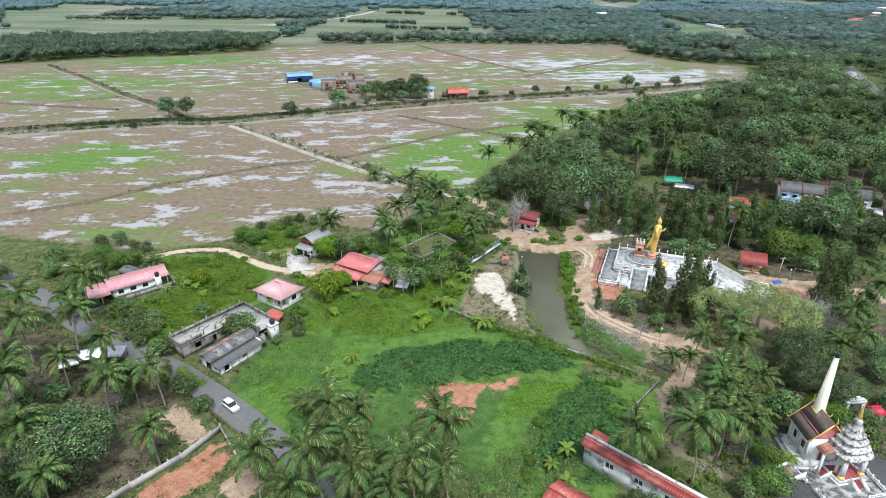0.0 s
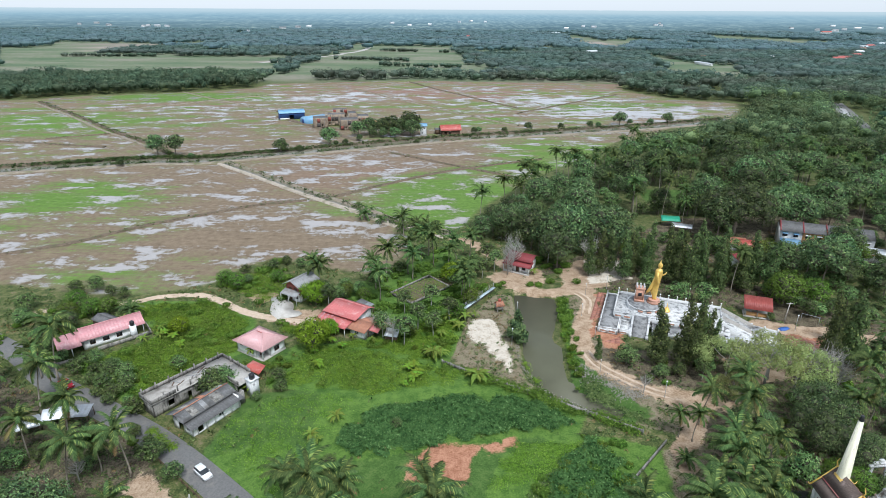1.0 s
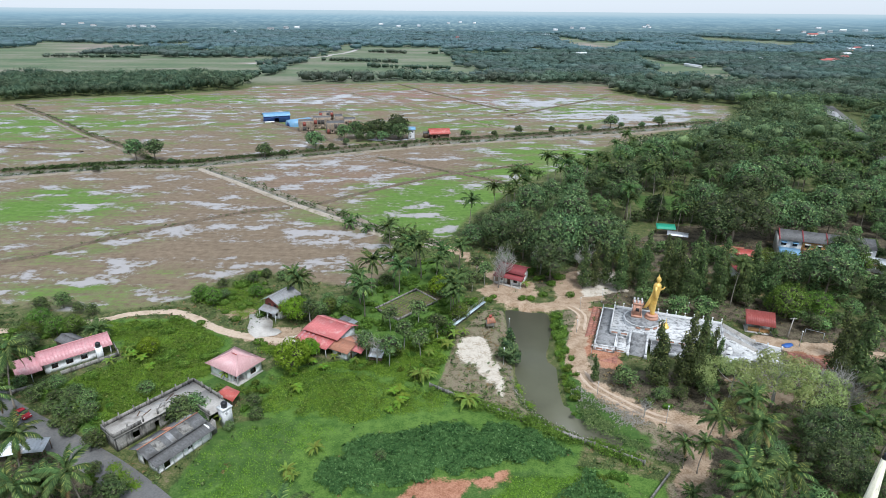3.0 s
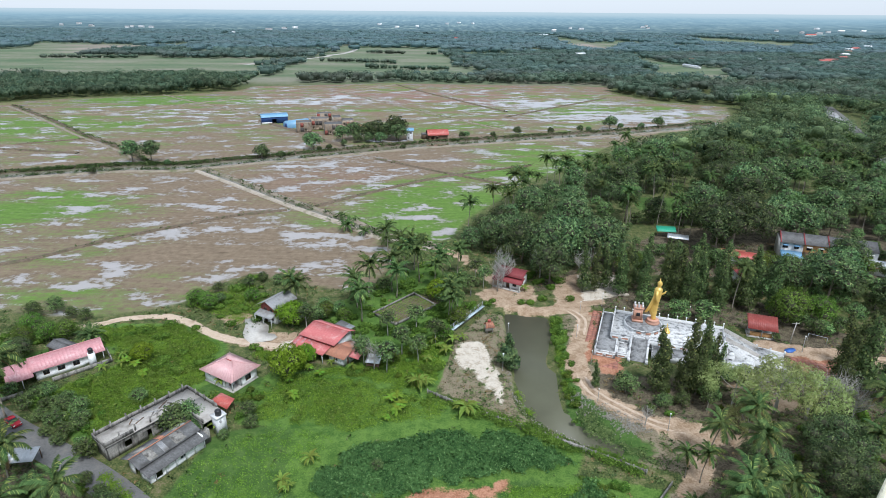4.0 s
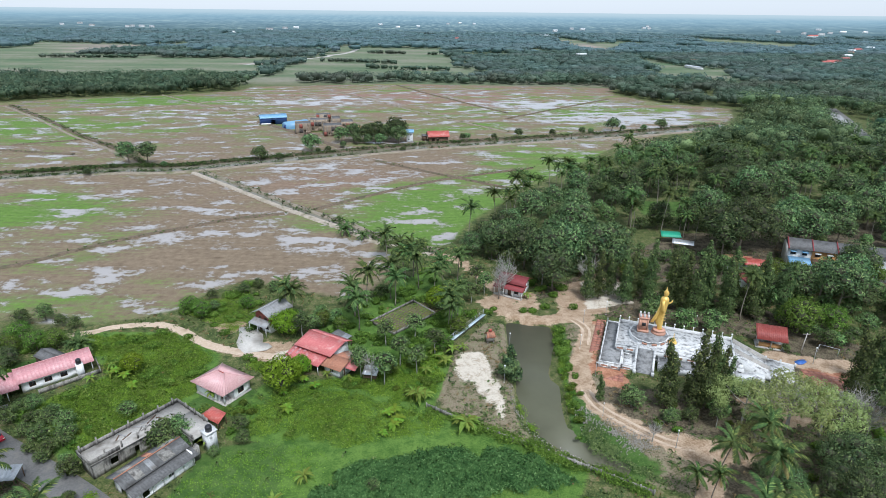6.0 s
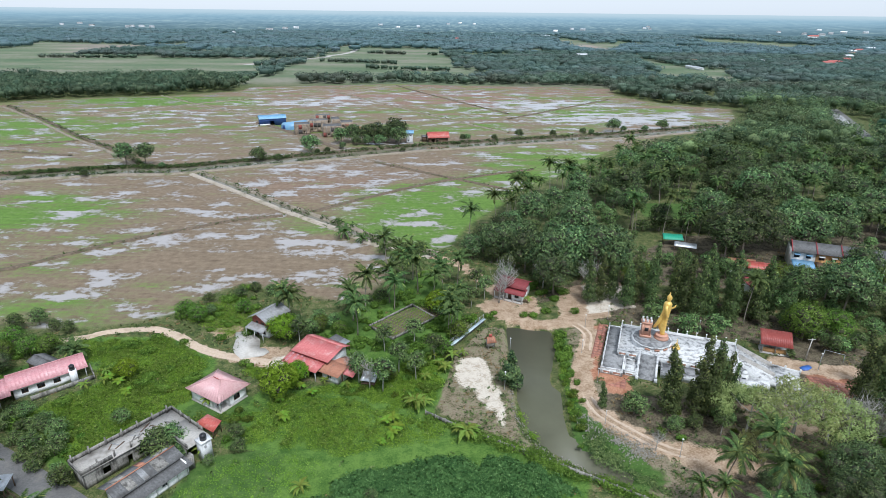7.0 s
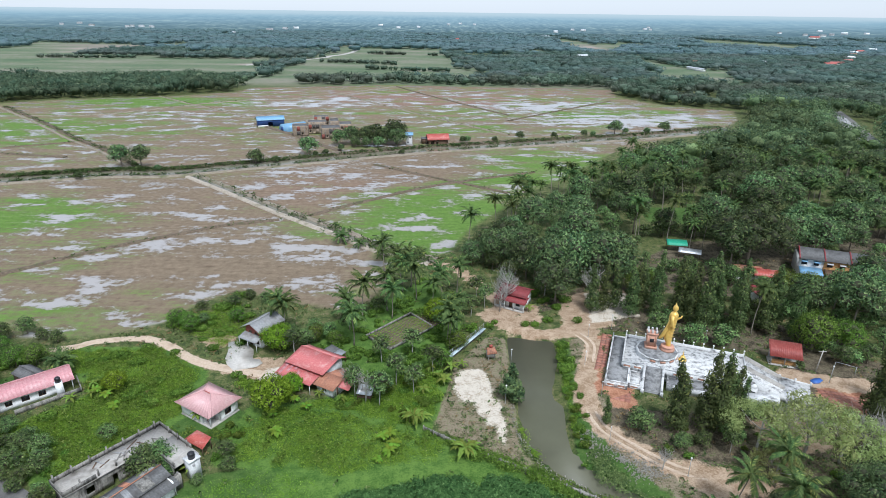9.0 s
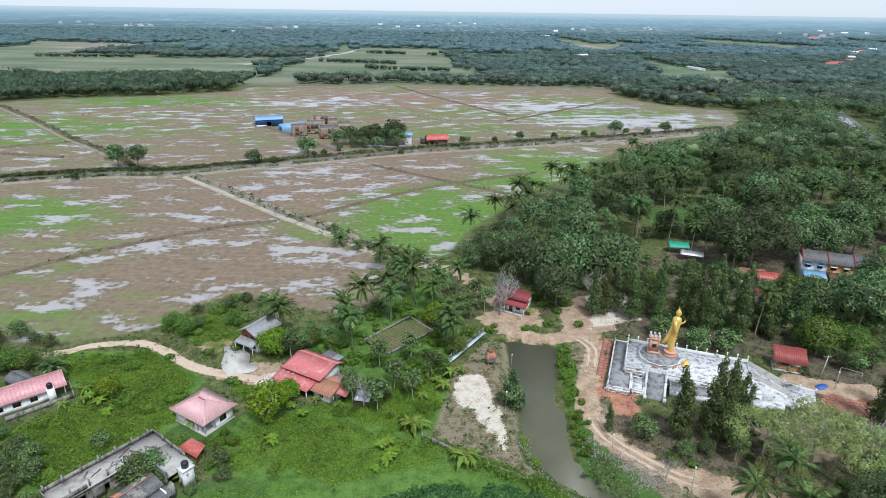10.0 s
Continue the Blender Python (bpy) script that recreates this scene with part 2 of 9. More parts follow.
    "sheet_white": surface("white_tarpaulin", (0.72, 0.74, 0.76), (0.8, 0.82, 0.84), None, 1, 0.5),
    "tarp_blue": surface("blue_tarpaulin", (0.04, 0.12, 0.4), (0.06, 0.16, 0.48), None, 1, 0.5),
}


def glass_mat():
    m, nt, b = blank("window_glass")
    b.inputs["Base Color"].default_value = (0.03, 0.035, 0.04, 1)
    b.inputs["Roughness"].default_value = 0.08
    return m


def water_mat(name, deep, rough=0.06):
    m, nt, b = blank(name)
    col = ramp(nt, noise_tex(nt, 0.12, 4), (0.3, deep), (0.7, tuple(v * 1.25 for v in deep)))
    nt.links.new(col, b.inputs["Base Color"])
    b.inputs["Roughness"].default_value, b.inputs["IOR"].default_value = rough, 1.33
    b.inputs["Specular IOR Level"].default_value = 0.3
    return m


M["glass"] = glass_mat()
M["pond"] = water_mat("pond_water", (0.1, 0.1, 0.066), 0.38)
M["canal"] = water_mat("canal_water", (0.16, 0.145, 0.105), 0.06)


def ground_mat():
    """Soil, grass, sand and flooded paddy; the attributes say where each kind of ground lies."""
    m, nt, b = blank("ground")
    L = nt.links

    def at(name):
        n = nt.nodes.new("ShaderNodeAttribute")
        n.attribute_name = name
        return n.outputs["Fac"]

    big, mid, fine = noise_tex(nt, 0.06, 5), noise_tex(nt, 0.45, 6, rough=0.65), noise_tex(nt, 3.0, 5, rough=0.7)

    def edge(name, wide=0.28):
        v = calc(nt, "ADD", at(name), calc(nt, "MULTIPLY", calc(nt, "SUBTRACT", mid, 0.5), 1.1))
        v = calc(nt, "ADD", v, calc(nt, "MULTIPLY", calc(nt, "SUBTRACT", fine, 0.5), 0.5))
        return smooth(nt, v, 0.5 - wide / 2, 0.5 + wide / 2)

    raw = calc(nt, "ADD", calc(nt, "MULTIPLY", mid, 0.5), calc(nt, "MULTIPLY", fine, 0.5))
    speck = smooth(nt, raw, 0.36, 0.64)
    col = ramp(nt, speck, (0.1, (0.035, 0.055, 0.016)), (0.5, (0.085, 0.11, 0.032)), (0.75, (0.13, 0.13, 0.05)), (0.95, (0.2, 0.165, 0.1)))
    lawn = ramp(nt, calc(nt, "ADD", calc(nt, "MULTIPLY", speck, 0.5), calc(nt, "MULTIPLY", big, 0.55)), (0.25, (0.036, 0.08, 0.015)), (0.55, (0.064, 0.124, 0.025)), (0.8, (0.105, 0.162, 0.042)))
    lush = ramp(nt, calc(nt, "ADD", calc(nt, "MULTIPLY", speck, 0.55), calc(nt, "MULTIPLY", big, 0.5)), (0.28, (0.045, 0.103, 0.015)), (0.72, (0.118, 0.203, 0.038)))
    litter = ramp(nt, speck, (0.1, (0.04, 0.034, 0.02)), (0.5, (0.098, 0.08, 0.052)), (0.75, (0.18, 0.145, 0.1)), (0.95, (0.085, 0.1, 0.036)))
    dirt = ramp(nt, speck, (0.1, (0.26, 0.175, 0.105)), (0.9, (0.47, 0.355, 0.25)))
    pale = ramp(nt, speck, (0.1, (0.38, 0.31, 0.23)), (0.6, (0.6, 0.54, 0.45)))
    red = ramp(nt, speck, (0.1, (0.26, 0.11, 0.06)), (0.9, (0.46, 0.24, 0.15)))
    scrub = ramp(nt, speck, (0.1, (0.07, 0.085, 0.03)), (0.4, (0.17, 0.135, 0.085)), (0.7, (0.27, 0.22, 0.16)), (0.95, (0.11, 0.15, 0.045)))
    col = mixc(nt, edge("scrub"), col, scrub)
    col = mixc(nt, edge("litter"), col, litter)
    col = mixc(nt, edge("lawn"), col, lawn)
    col = mixc(nt, edge("lush"), col, lush)
    col = mixc(nt, edge("red"), col, red)
    col = mixc(nt, edge("dirt"), col, dirt)
    col = mixc(nt, edge("pale"), col, pale)
    # flooded paddy: mud, young green, standing water
    plough = noise_tex(nt, 0.3, 5, stretch=(-40, (0.3, 2.4, 1)), rough=0.6)
    wetn = noise_tex(nt, 0.085, 9, stretch=(-12, (0.6, 1.15, 1)), rough=0.66)
    toned = calc(nt, "ADD", calc(nt, "ADD", calc(nt, "MULTIPLY", plough, 0.25), calc(nt, "MULTIPLY", mid, 0.45)), calc(nt, "MULTIPLY", fine, 0.3))
    mud = ramp(nt, toned, (0.39, (0.132, 0.096, 0.062)), (0.6, (0.258, 0.198, 0.135)))
    mud = mixc(nt, at("ruddy"), mud, ramp(nt, toned, (0.38, (0.18, 0.1, 0.075)), (0.62, (0.3, 0.19, 0.145))))
    young = ramp(nt, toned, (0.36, (0.06, 0.136, 0.016)), (0.64, (0.142, 0.262, 0.038)))
    gn = calc(nt, "ADD", at("green"), calc(nt, "SUBTRACT", noise_tex(nt, 0.04, 6, stretch=(-14, (0.6, 1.6, 1))), 0.5))
    gn = calc(nt, "ADD", gn, calc(nt, "MULTIPLY", calc(nt, "SUBTRACT", mid, 0.5), 0.55))
    gn = calc(nt, "ADD", gn, calc(nt, "MULTIPLY", calc(nt, "SUBTRACT", plough, 0.5), 0.5))
    mud = mixc(nt, calc(nt, "MULTIPLY", smooth(nt, gn, 0.0, 0.34), 0.9), mud, young)
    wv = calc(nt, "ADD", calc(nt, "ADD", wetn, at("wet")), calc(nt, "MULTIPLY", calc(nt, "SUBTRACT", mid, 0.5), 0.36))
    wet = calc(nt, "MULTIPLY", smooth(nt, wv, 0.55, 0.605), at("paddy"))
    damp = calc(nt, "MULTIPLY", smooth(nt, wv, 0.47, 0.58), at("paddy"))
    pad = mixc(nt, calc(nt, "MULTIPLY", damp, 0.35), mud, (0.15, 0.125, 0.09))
    # standing water: part of its sky sheen is put into this pale base colour
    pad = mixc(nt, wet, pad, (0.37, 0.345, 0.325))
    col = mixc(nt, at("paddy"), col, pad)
    # open plain far off
    meadow = calc(nt, "ADD", calc(nt, "MULTIPLY", noise_tex(nt, 0.012, 6, stretch=(10, (0.6, 1.6, 1))), 0.7), calc(nt, "MULTIPLY", noise_tex(nt, 0.12, 5), 0.3))
    plain = ramp(nt, meadow, (0.36, (0.085, 0.135, 0.068)), (0.5, (0.14, 0.172, 0.1)), (0.64, (0.225, 0.21, 0.16)))
    plain = mixc(nt, at("ruddy"), plain, ramp(nt, meadow, (0.36, (0.23, 0.19, 0.16)), (0.64, (0.33, 0.28, 0.24))))
    col = mixc(nt, at("plain"), col, plain)
    L.new(col, b.inputs["Base Color"])
    rough = calc(nt, "SUBTRACT", 0.95, calc(nt, "MULTIPLY", wet, 0.89))
    rough = calc(nt, "SUBTRACT", rough, calc(nt, "MULTIPLY", calc(nt, "SUBTRACT", damp, wet, True), 0.3))
    L.new(rough, b.inputs["Roughness"])
    b.inputs["IOR"].default_value = 1.33
    hgt = calc(nt, "MULTIPLY", calc(nt, "ADD", fine, calc(nt, "MULTIPLY", mid, 2.0)), calc(nt, "SUBTRACT", 1.0, wet))
    bump(nt, b, hgt, 0.5, 0.12)
    return m


M["ground"] = ground_mat()


def backdrop_mat():
    """Glowing woodland and plain kilometres away, painted haze fading to pale air at the horizon."""
    m, nt, b = blank("painted_haze")
    geo = nt.nodes.new("ShaderNodeNewGeometry").outputs["Position"]
    sep = nt.nodes.new("ShaderNodeSeparateXYZ")
    nt.links.new(geo, sep.inputs[0])
    wood = noise_tex(nt, 0.045, 5, stretch=(0, (1.0, 0.13, 0.2)), rough=0.65)
    belts = noise_tex(nt, 0.006, 6, stretch=(0, (0.5, 0.42, 0.2)), rough=0.62)
    n = calc(nt, "ADD", calc(nt, "MULTIPLY", wood, 0.66), calc(nt, "MULTIPLY", belts, 0.34))
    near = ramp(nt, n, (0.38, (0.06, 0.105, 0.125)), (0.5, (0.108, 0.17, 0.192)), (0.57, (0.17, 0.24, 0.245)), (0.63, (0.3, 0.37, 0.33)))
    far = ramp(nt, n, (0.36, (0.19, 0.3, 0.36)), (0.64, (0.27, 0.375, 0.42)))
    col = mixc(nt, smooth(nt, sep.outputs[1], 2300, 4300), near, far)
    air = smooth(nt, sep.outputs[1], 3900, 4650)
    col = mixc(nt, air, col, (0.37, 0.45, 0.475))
    # the backdrop glows by itself; its haze is already in the colour
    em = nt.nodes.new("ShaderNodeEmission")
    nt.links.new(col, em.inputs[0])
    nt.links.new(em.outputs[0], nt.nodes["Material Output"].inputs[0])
    return m


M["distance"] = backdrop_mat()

# ---------------------------------------------------------------- geometry helpers
class Geo:
    """Collects vertices and faces for one mesh."""

    def __init__(self):
        self.v, self.f, self.n, self.soft = [], [], 0, []

    def add(self, v, f, nrm=None):
        v = np.asarray(v, float).reshape(-1, 3)
        if nrm is not None:
            self.soft.append(nrm)
        self.v.append(v)
        self.f.append(np.asarray(f, int) + self.n)
        self.n += len(v)
        return self

    def box(self, x0, y0, z0, x1, y1, z1, m=None):
        v = np.array([(x, y, z) for z in (z0, z1) for x, y in ((x0, y0), (x1, y0), (x1, y1), (x0, y1))], float)
        if m is not None:
            v = v @ np.array(m.to_3x3()).T + np.array(m.translation)
        return self.add(v, [(3, 2, 1, 0), (4, 5, 6, 7), (0, 1, 5, 4), (1, 2, 6, 5), (2, 3, 7, 6), (3, 0, 4, 7)])

    def prism(self, poly, z0, z1, z1b=None):
        """A flat polygon (counter-clockwise) pulled up from z0 to z1."""
        p, k = np.array(poly, float), len(poly)
        v = np.vstack([np.c_[p, np.full(k, z0)], np.c_[p, np.full(k, z1)]])
        self.add(v, [[*range(k, 2 * k)]])
        self.f.append(np.array([[*range(k - 1, -1, -1)]]) + self.n - 2 * k)
        self.f.append(np.array([(i, (i + 1) % k, (i + 1) % k + k, i + k) for i in range(k)]) + self.n - 2 * k)
        return self

    def tube(self, pts, radii, sides=7):
        pts = np.array(pts, float)
        d = np.gradient(pts, axis=0)
        d /= np.linalg.norm(d, axis=1)[:, None] + 1e-9
        side = np.cross(d, (0.31, 0.95, 0.05))
        side /= np.linalg.norm(side, axis=1)[:, None] + 1e-9
        up = np.cross(d, side)
        a = np.arange(sides) * 2 * np.pi / sides
        r = np.array(radii, float)[:, None, None]
        v = pts[:, None] + r * (side[:, None] * np.cos(a)[None, :, None] + up[:, None] * np.sin(a)[None, :, None])
        k = len(pts)
        f = [(i * sides + j, i * sides + (j + 1) % sides, (i + 1) * sides + (j + 1) % sides, (i + 1) * sides + j) for i in range(k - 1) for j in range(sides)]
        self.add(v, f)
        self.f.append(np.array([[*range(sides - 1, -1, -1)]]) + self.n - k * sides)
        self.f.append(np.array([[*range((k - 1) * sides, k * sides)]]) + self.n - k * sides)
        return self

    def lathe(self, rings, sides=16, centre=(0, 0)):
        """Rings of (z, rx, ry, dx, dy)."""
        a = np.arange(sides) * 2 * np.pi / sides
        v = [(centre[0] + dx + rx * np.cos(t), centre[1] + dy + ry * np.sin(t), z) for z, rx, ry, dx, dy in rings for t in a]
        k = len(rings)
        self.add(v, [(i * sides + j, i * sides + (j + 1) % sides, (i + 1) * sides + (j + 1) % sides, (i + 1) * sides + j) for i in range(k - 1) for j in range(sides)])
        self.f.append(np.array([[*range(sides - 1, -1, -1)]]) + self.n - k * sides)
        self.f.append(np.array([[*range((k - 1) * sides, k * sides)]]) + self.n - k * sides)
        return self

    def sheet(self, a, b, c, d, ribs, h=0.028, thick=0.05):
        """A ribbed roof sheet: eave from a to b, ridge from d to c."""
        a, b, c, d = (np.array(q, float) for q in (a, b, c, d))
        nrm = np.cross(b - a, d - a)
        nrm /= np.linalg.norm(nrm)
        if nrm[2] < 0:
            nrm = -nrm
        u = np.concatenate([[i / ribs, (i + 0.8) / ribs, (i + 0.87) / ribs, (i + 0.95) / ribs] for i in range(ribs)] + [[1.0]])
        up = np.concatenate([[0, 0, h, h] for _ in range(ribs)] + [[0]])
        lo = a + (b - a) * u[:, None] + nrm * up[:, None]
        hi = d + (c - d) * u[:, None] + nrm * up[:, None]
        k = len(u)
        v = np.vstack([lo, hi, lo - nrm * thick, hi - nrm * thick])
        f = [(i, i + 1, k + i + 1, k + i) for i in range(k - 1)] + [(2 * k + i + 1, 2 * k + i, 3 * k + i, 3 * k + i + 1) for i in range(k - 1)]
        f += [(i + 1, i, 2 * k + i, 2 * k + i + 1) for i in range(k - 1)] + [(k + i, k + i + 1, 3 * k + i + 1, 3 * k + i) for i in range(k - 1)]
        f += [(0, k, 3 * k, 2 * k), (2 * k - 1, k - 1, 3 * k - 1, 4 * k - 1)]
        return self.add(v, f)

    def mesh(self, name, mt):
        me = bpy.data.meshes.new(name)
        v = np.vstack(self.v)
        me.vertices.add(len(v))
        me.vertices.foreach_set("co", v.astype(np.float32).ravel())
        sizes = np.concatenate([np.full(len(f), f.shape[1]) for f in self.f])
        loops = np.concatenate([f.ravel() for f in self.f])
        me.loops.add(len(loops))
        me.loops.foreach_set("vertex_index", loops.astype(np.int32))
        me.polygons.add(len(sizes))
        me.polygons.foreach_set("loop_start", np.r_[0, np.cumsum(sizes)[:-1]].astype(np.int32))
        me.update(calc_edges=True)
        if self.soft:
            me.polygons.foreach_set("use_smooth", np.ones(len(sizes), bool))
            me.normals_split_custom_set_from_vertices(np.vstack(self.soft).astype(np.float32))
        if mt is not None:
            me.materials.append(mt)
        return me


def part(name, g, mt, parent, label=""):
    """Links the collected geometry as one mesh under a thing or a part."""
    ob = new(name, g.mesh(name, mt))
    ob.parent = parent
    return tagged(ob, label)


def thing(name, label, category, x=0.0, y=0.0, z=0.0, rz=0.0, group=""):
    ob = new(name)
    ob.empty_display_size = 0.5
    ob.matrix_basis = pose(x, y, z, 0, 0, rz)
    return tagged(ob, label, category, group)


def single(name, g, mt, label, category, m=None, group="", kind=""):
    ob = new(name, g.mesh(name, mt))
    if m is not None:
        ob.matrix_basis = m
    return tagged(ob, label, category, group, kind)


def structure(name, g, mt, label):
    return tagged(new(name, g.mesh(name, mt)), label, "", "", "structure")


def seg_dist(px, py, pts):
    """Distance of every point to a line of points."""
    best = np.full(px.shape, 1e9)
    for (ax, ay), (bx, by) in zip(pts[:-1], pts[1:]):
        dx, dy = bx - ax, by - ay
        t = np.clip(((px - ax) * dx + (py - ay) * dy) / (dx * dx + dy * dy), 0, 1)
        best = np.minimum(best, np.hypot(px - ax - t * dx, py - ay - t * dy))
    return best


def inside(px, py, poly):
    """Signed distance to a polygon: positive inside."""
    d = seg_dist(px, py, [*poly, poly[0]])
    odd = np.zeros(px.shape, bool)
    for (ax, ay), (bx, by) in zip(poly, [*poly[1:], poly[0]]):
        if ay != by:
            cut = ((ay > py) != (by > py)) & (px < (bx - ax) * (py - ay) / (by - ay) + ax)
            odd ^= cut
    return np.where(odd, d, -d)


def step(v, lo, hi):
    t = np.clip((v - lo) / (hi - lo), 0, 1)
    return t * t * (3 - 2 * t)


def spline(pts, per=6):
    """A smooth line through points of the plan."""
    p = np.array([pts[0], *pts, pts[-1]], float)
    out = []
    for i in range(1, len(p) - 2):
        for s in np.arange(per) / per:
            a, b, c, d = p[i - 1 : i + 3]
            out.append(0.5 * (2 * b + (c - a) * s + (2 * a - 5 * b + 4 * c - d) * s**2 + (3 * b - a - 3 * c + d) * s**3))
    out.append(p[-2])
    return np.array(out)


def ribbon(g, pts, profile, wobble=0.0, seed=0):
    """A strip along a line of the plan; the profile is rows of (offset to the right, height)."""
    rng = np.random.default_rng(seed)
    p = np.array(pts, float)
    d = np.gradient(p, axis=0)
    d /= np.linalg.norm(d, axis=1)[:, None]
    right = np.c_[d[:, 1], -d[:, 0]]
    k = len(profile)
    v = []
    for q, r in zip(p, right):
        for off, h in profile:
            w = wobble * rng.normal(size=2)
            v.append((q[0] + r[0] * (off + w[0]), q[1] + r[1] * (off + w[0]), max(h + w[1] * 0.3, h * 0.3)))
    g.add(v, [(i * k + j + 1, i * k + j, (i + 1) * k + j, (i + 1) * k + j + 1) for i in range(len(p) - 1) for j in range(k - 1)])
    return g


# ---------------------------------------------------------------- plan of the ground (metres)
POND = [(20.7, 153.7), (26.6, 152.6), (32.4, 151.4), (31.5, 142.7), (29.0, 133.4), (27.8, 129.2), (29.5, 124.9), (28.7, 117.9), (28.4, 111.5), (30.5, 106.2), (33.6, 104.1), (38.5, 99.4),
        (37.5, 97.6), (32.5, 99.9), (27.9, 103.7), (24.8, 106.2), (22.6, 109.5), (21.3, 113.7), (20.3, 118.7), (19.9, 122.3), (20.5, 126.7), (20.7, 133.3), (20.3, 142.5)]
PADDY = [(-420, 505), (-365, 531), (-332, 555), (-290, 570), (-246, 585), (-196, 622), (-194, 655), (-127, 672), (-45, 697), (17, 688), (79, 684), (139, 681), (188, 671),
         (177, 617), (193, 580), (214, 554), (254, 532), (234, 484), (213, 452), (166, 424), (145, 404), (135, 371), (108, 369), (79, 328), (62, 305), (42, 280),
         (33, 263), (14, 231), (7, 209), (-4, 203), (-10, 195), (-16, 172), (-24, 166), (-36, 170), (-55, 178), (-65, 168), (-67, 160), (-77, 153), (-94, 149), (-106, 152), (-150, 160), (-420, 220)]
ROAD = [(-190, 190), (-126, 135), (-99, 117.5), (-86.5, 108), (-70, 98.6), (-56.7, 91.0), (-46, 83.6), (-36.8, 76.4), (-28, 69), (-10, 53), (20, 25), (60, -15)]
TRACKS = {
    "dirt": [
        ([(-110, 139), (-87, 145.1), (-82, 148), (-76, 149.6), (-69.4, 150), (-62.4, 146.7), (-56.5, 142.2), (-51.6, 139.4), (-46, 137), (-40, 136), (-34, 136.5)], 1.05),
        ([(16, 164), (21.5, 157.5), (29.3, 154), (39.7, 155), (42, 149), (38.6, 140), (36.6, 134.5), (34.7, 126.3), (36, 117.5), (40.7, 111.2), (46.2, 106.2), (51.4, 104), (57, 103), (62, 100)], 2.3),
        ([(51.4, 104), (52, 98), (49, 92), (46, 88), (45, 83)], 2.2),
        ([(40, 156), (43.2, 162.8), (44, 172), (55, 177)], 4.5),
        ([(84, 136), (92, 133), (104, 130), (118, 124)], 3.0),
        ([(0.4, 199.5), (8, 195), (15, 184), (20, 172)], 2.0),
        ([(-36, 138), (-31, 135.5), (-28, 134)], 3.6),
    ],
}
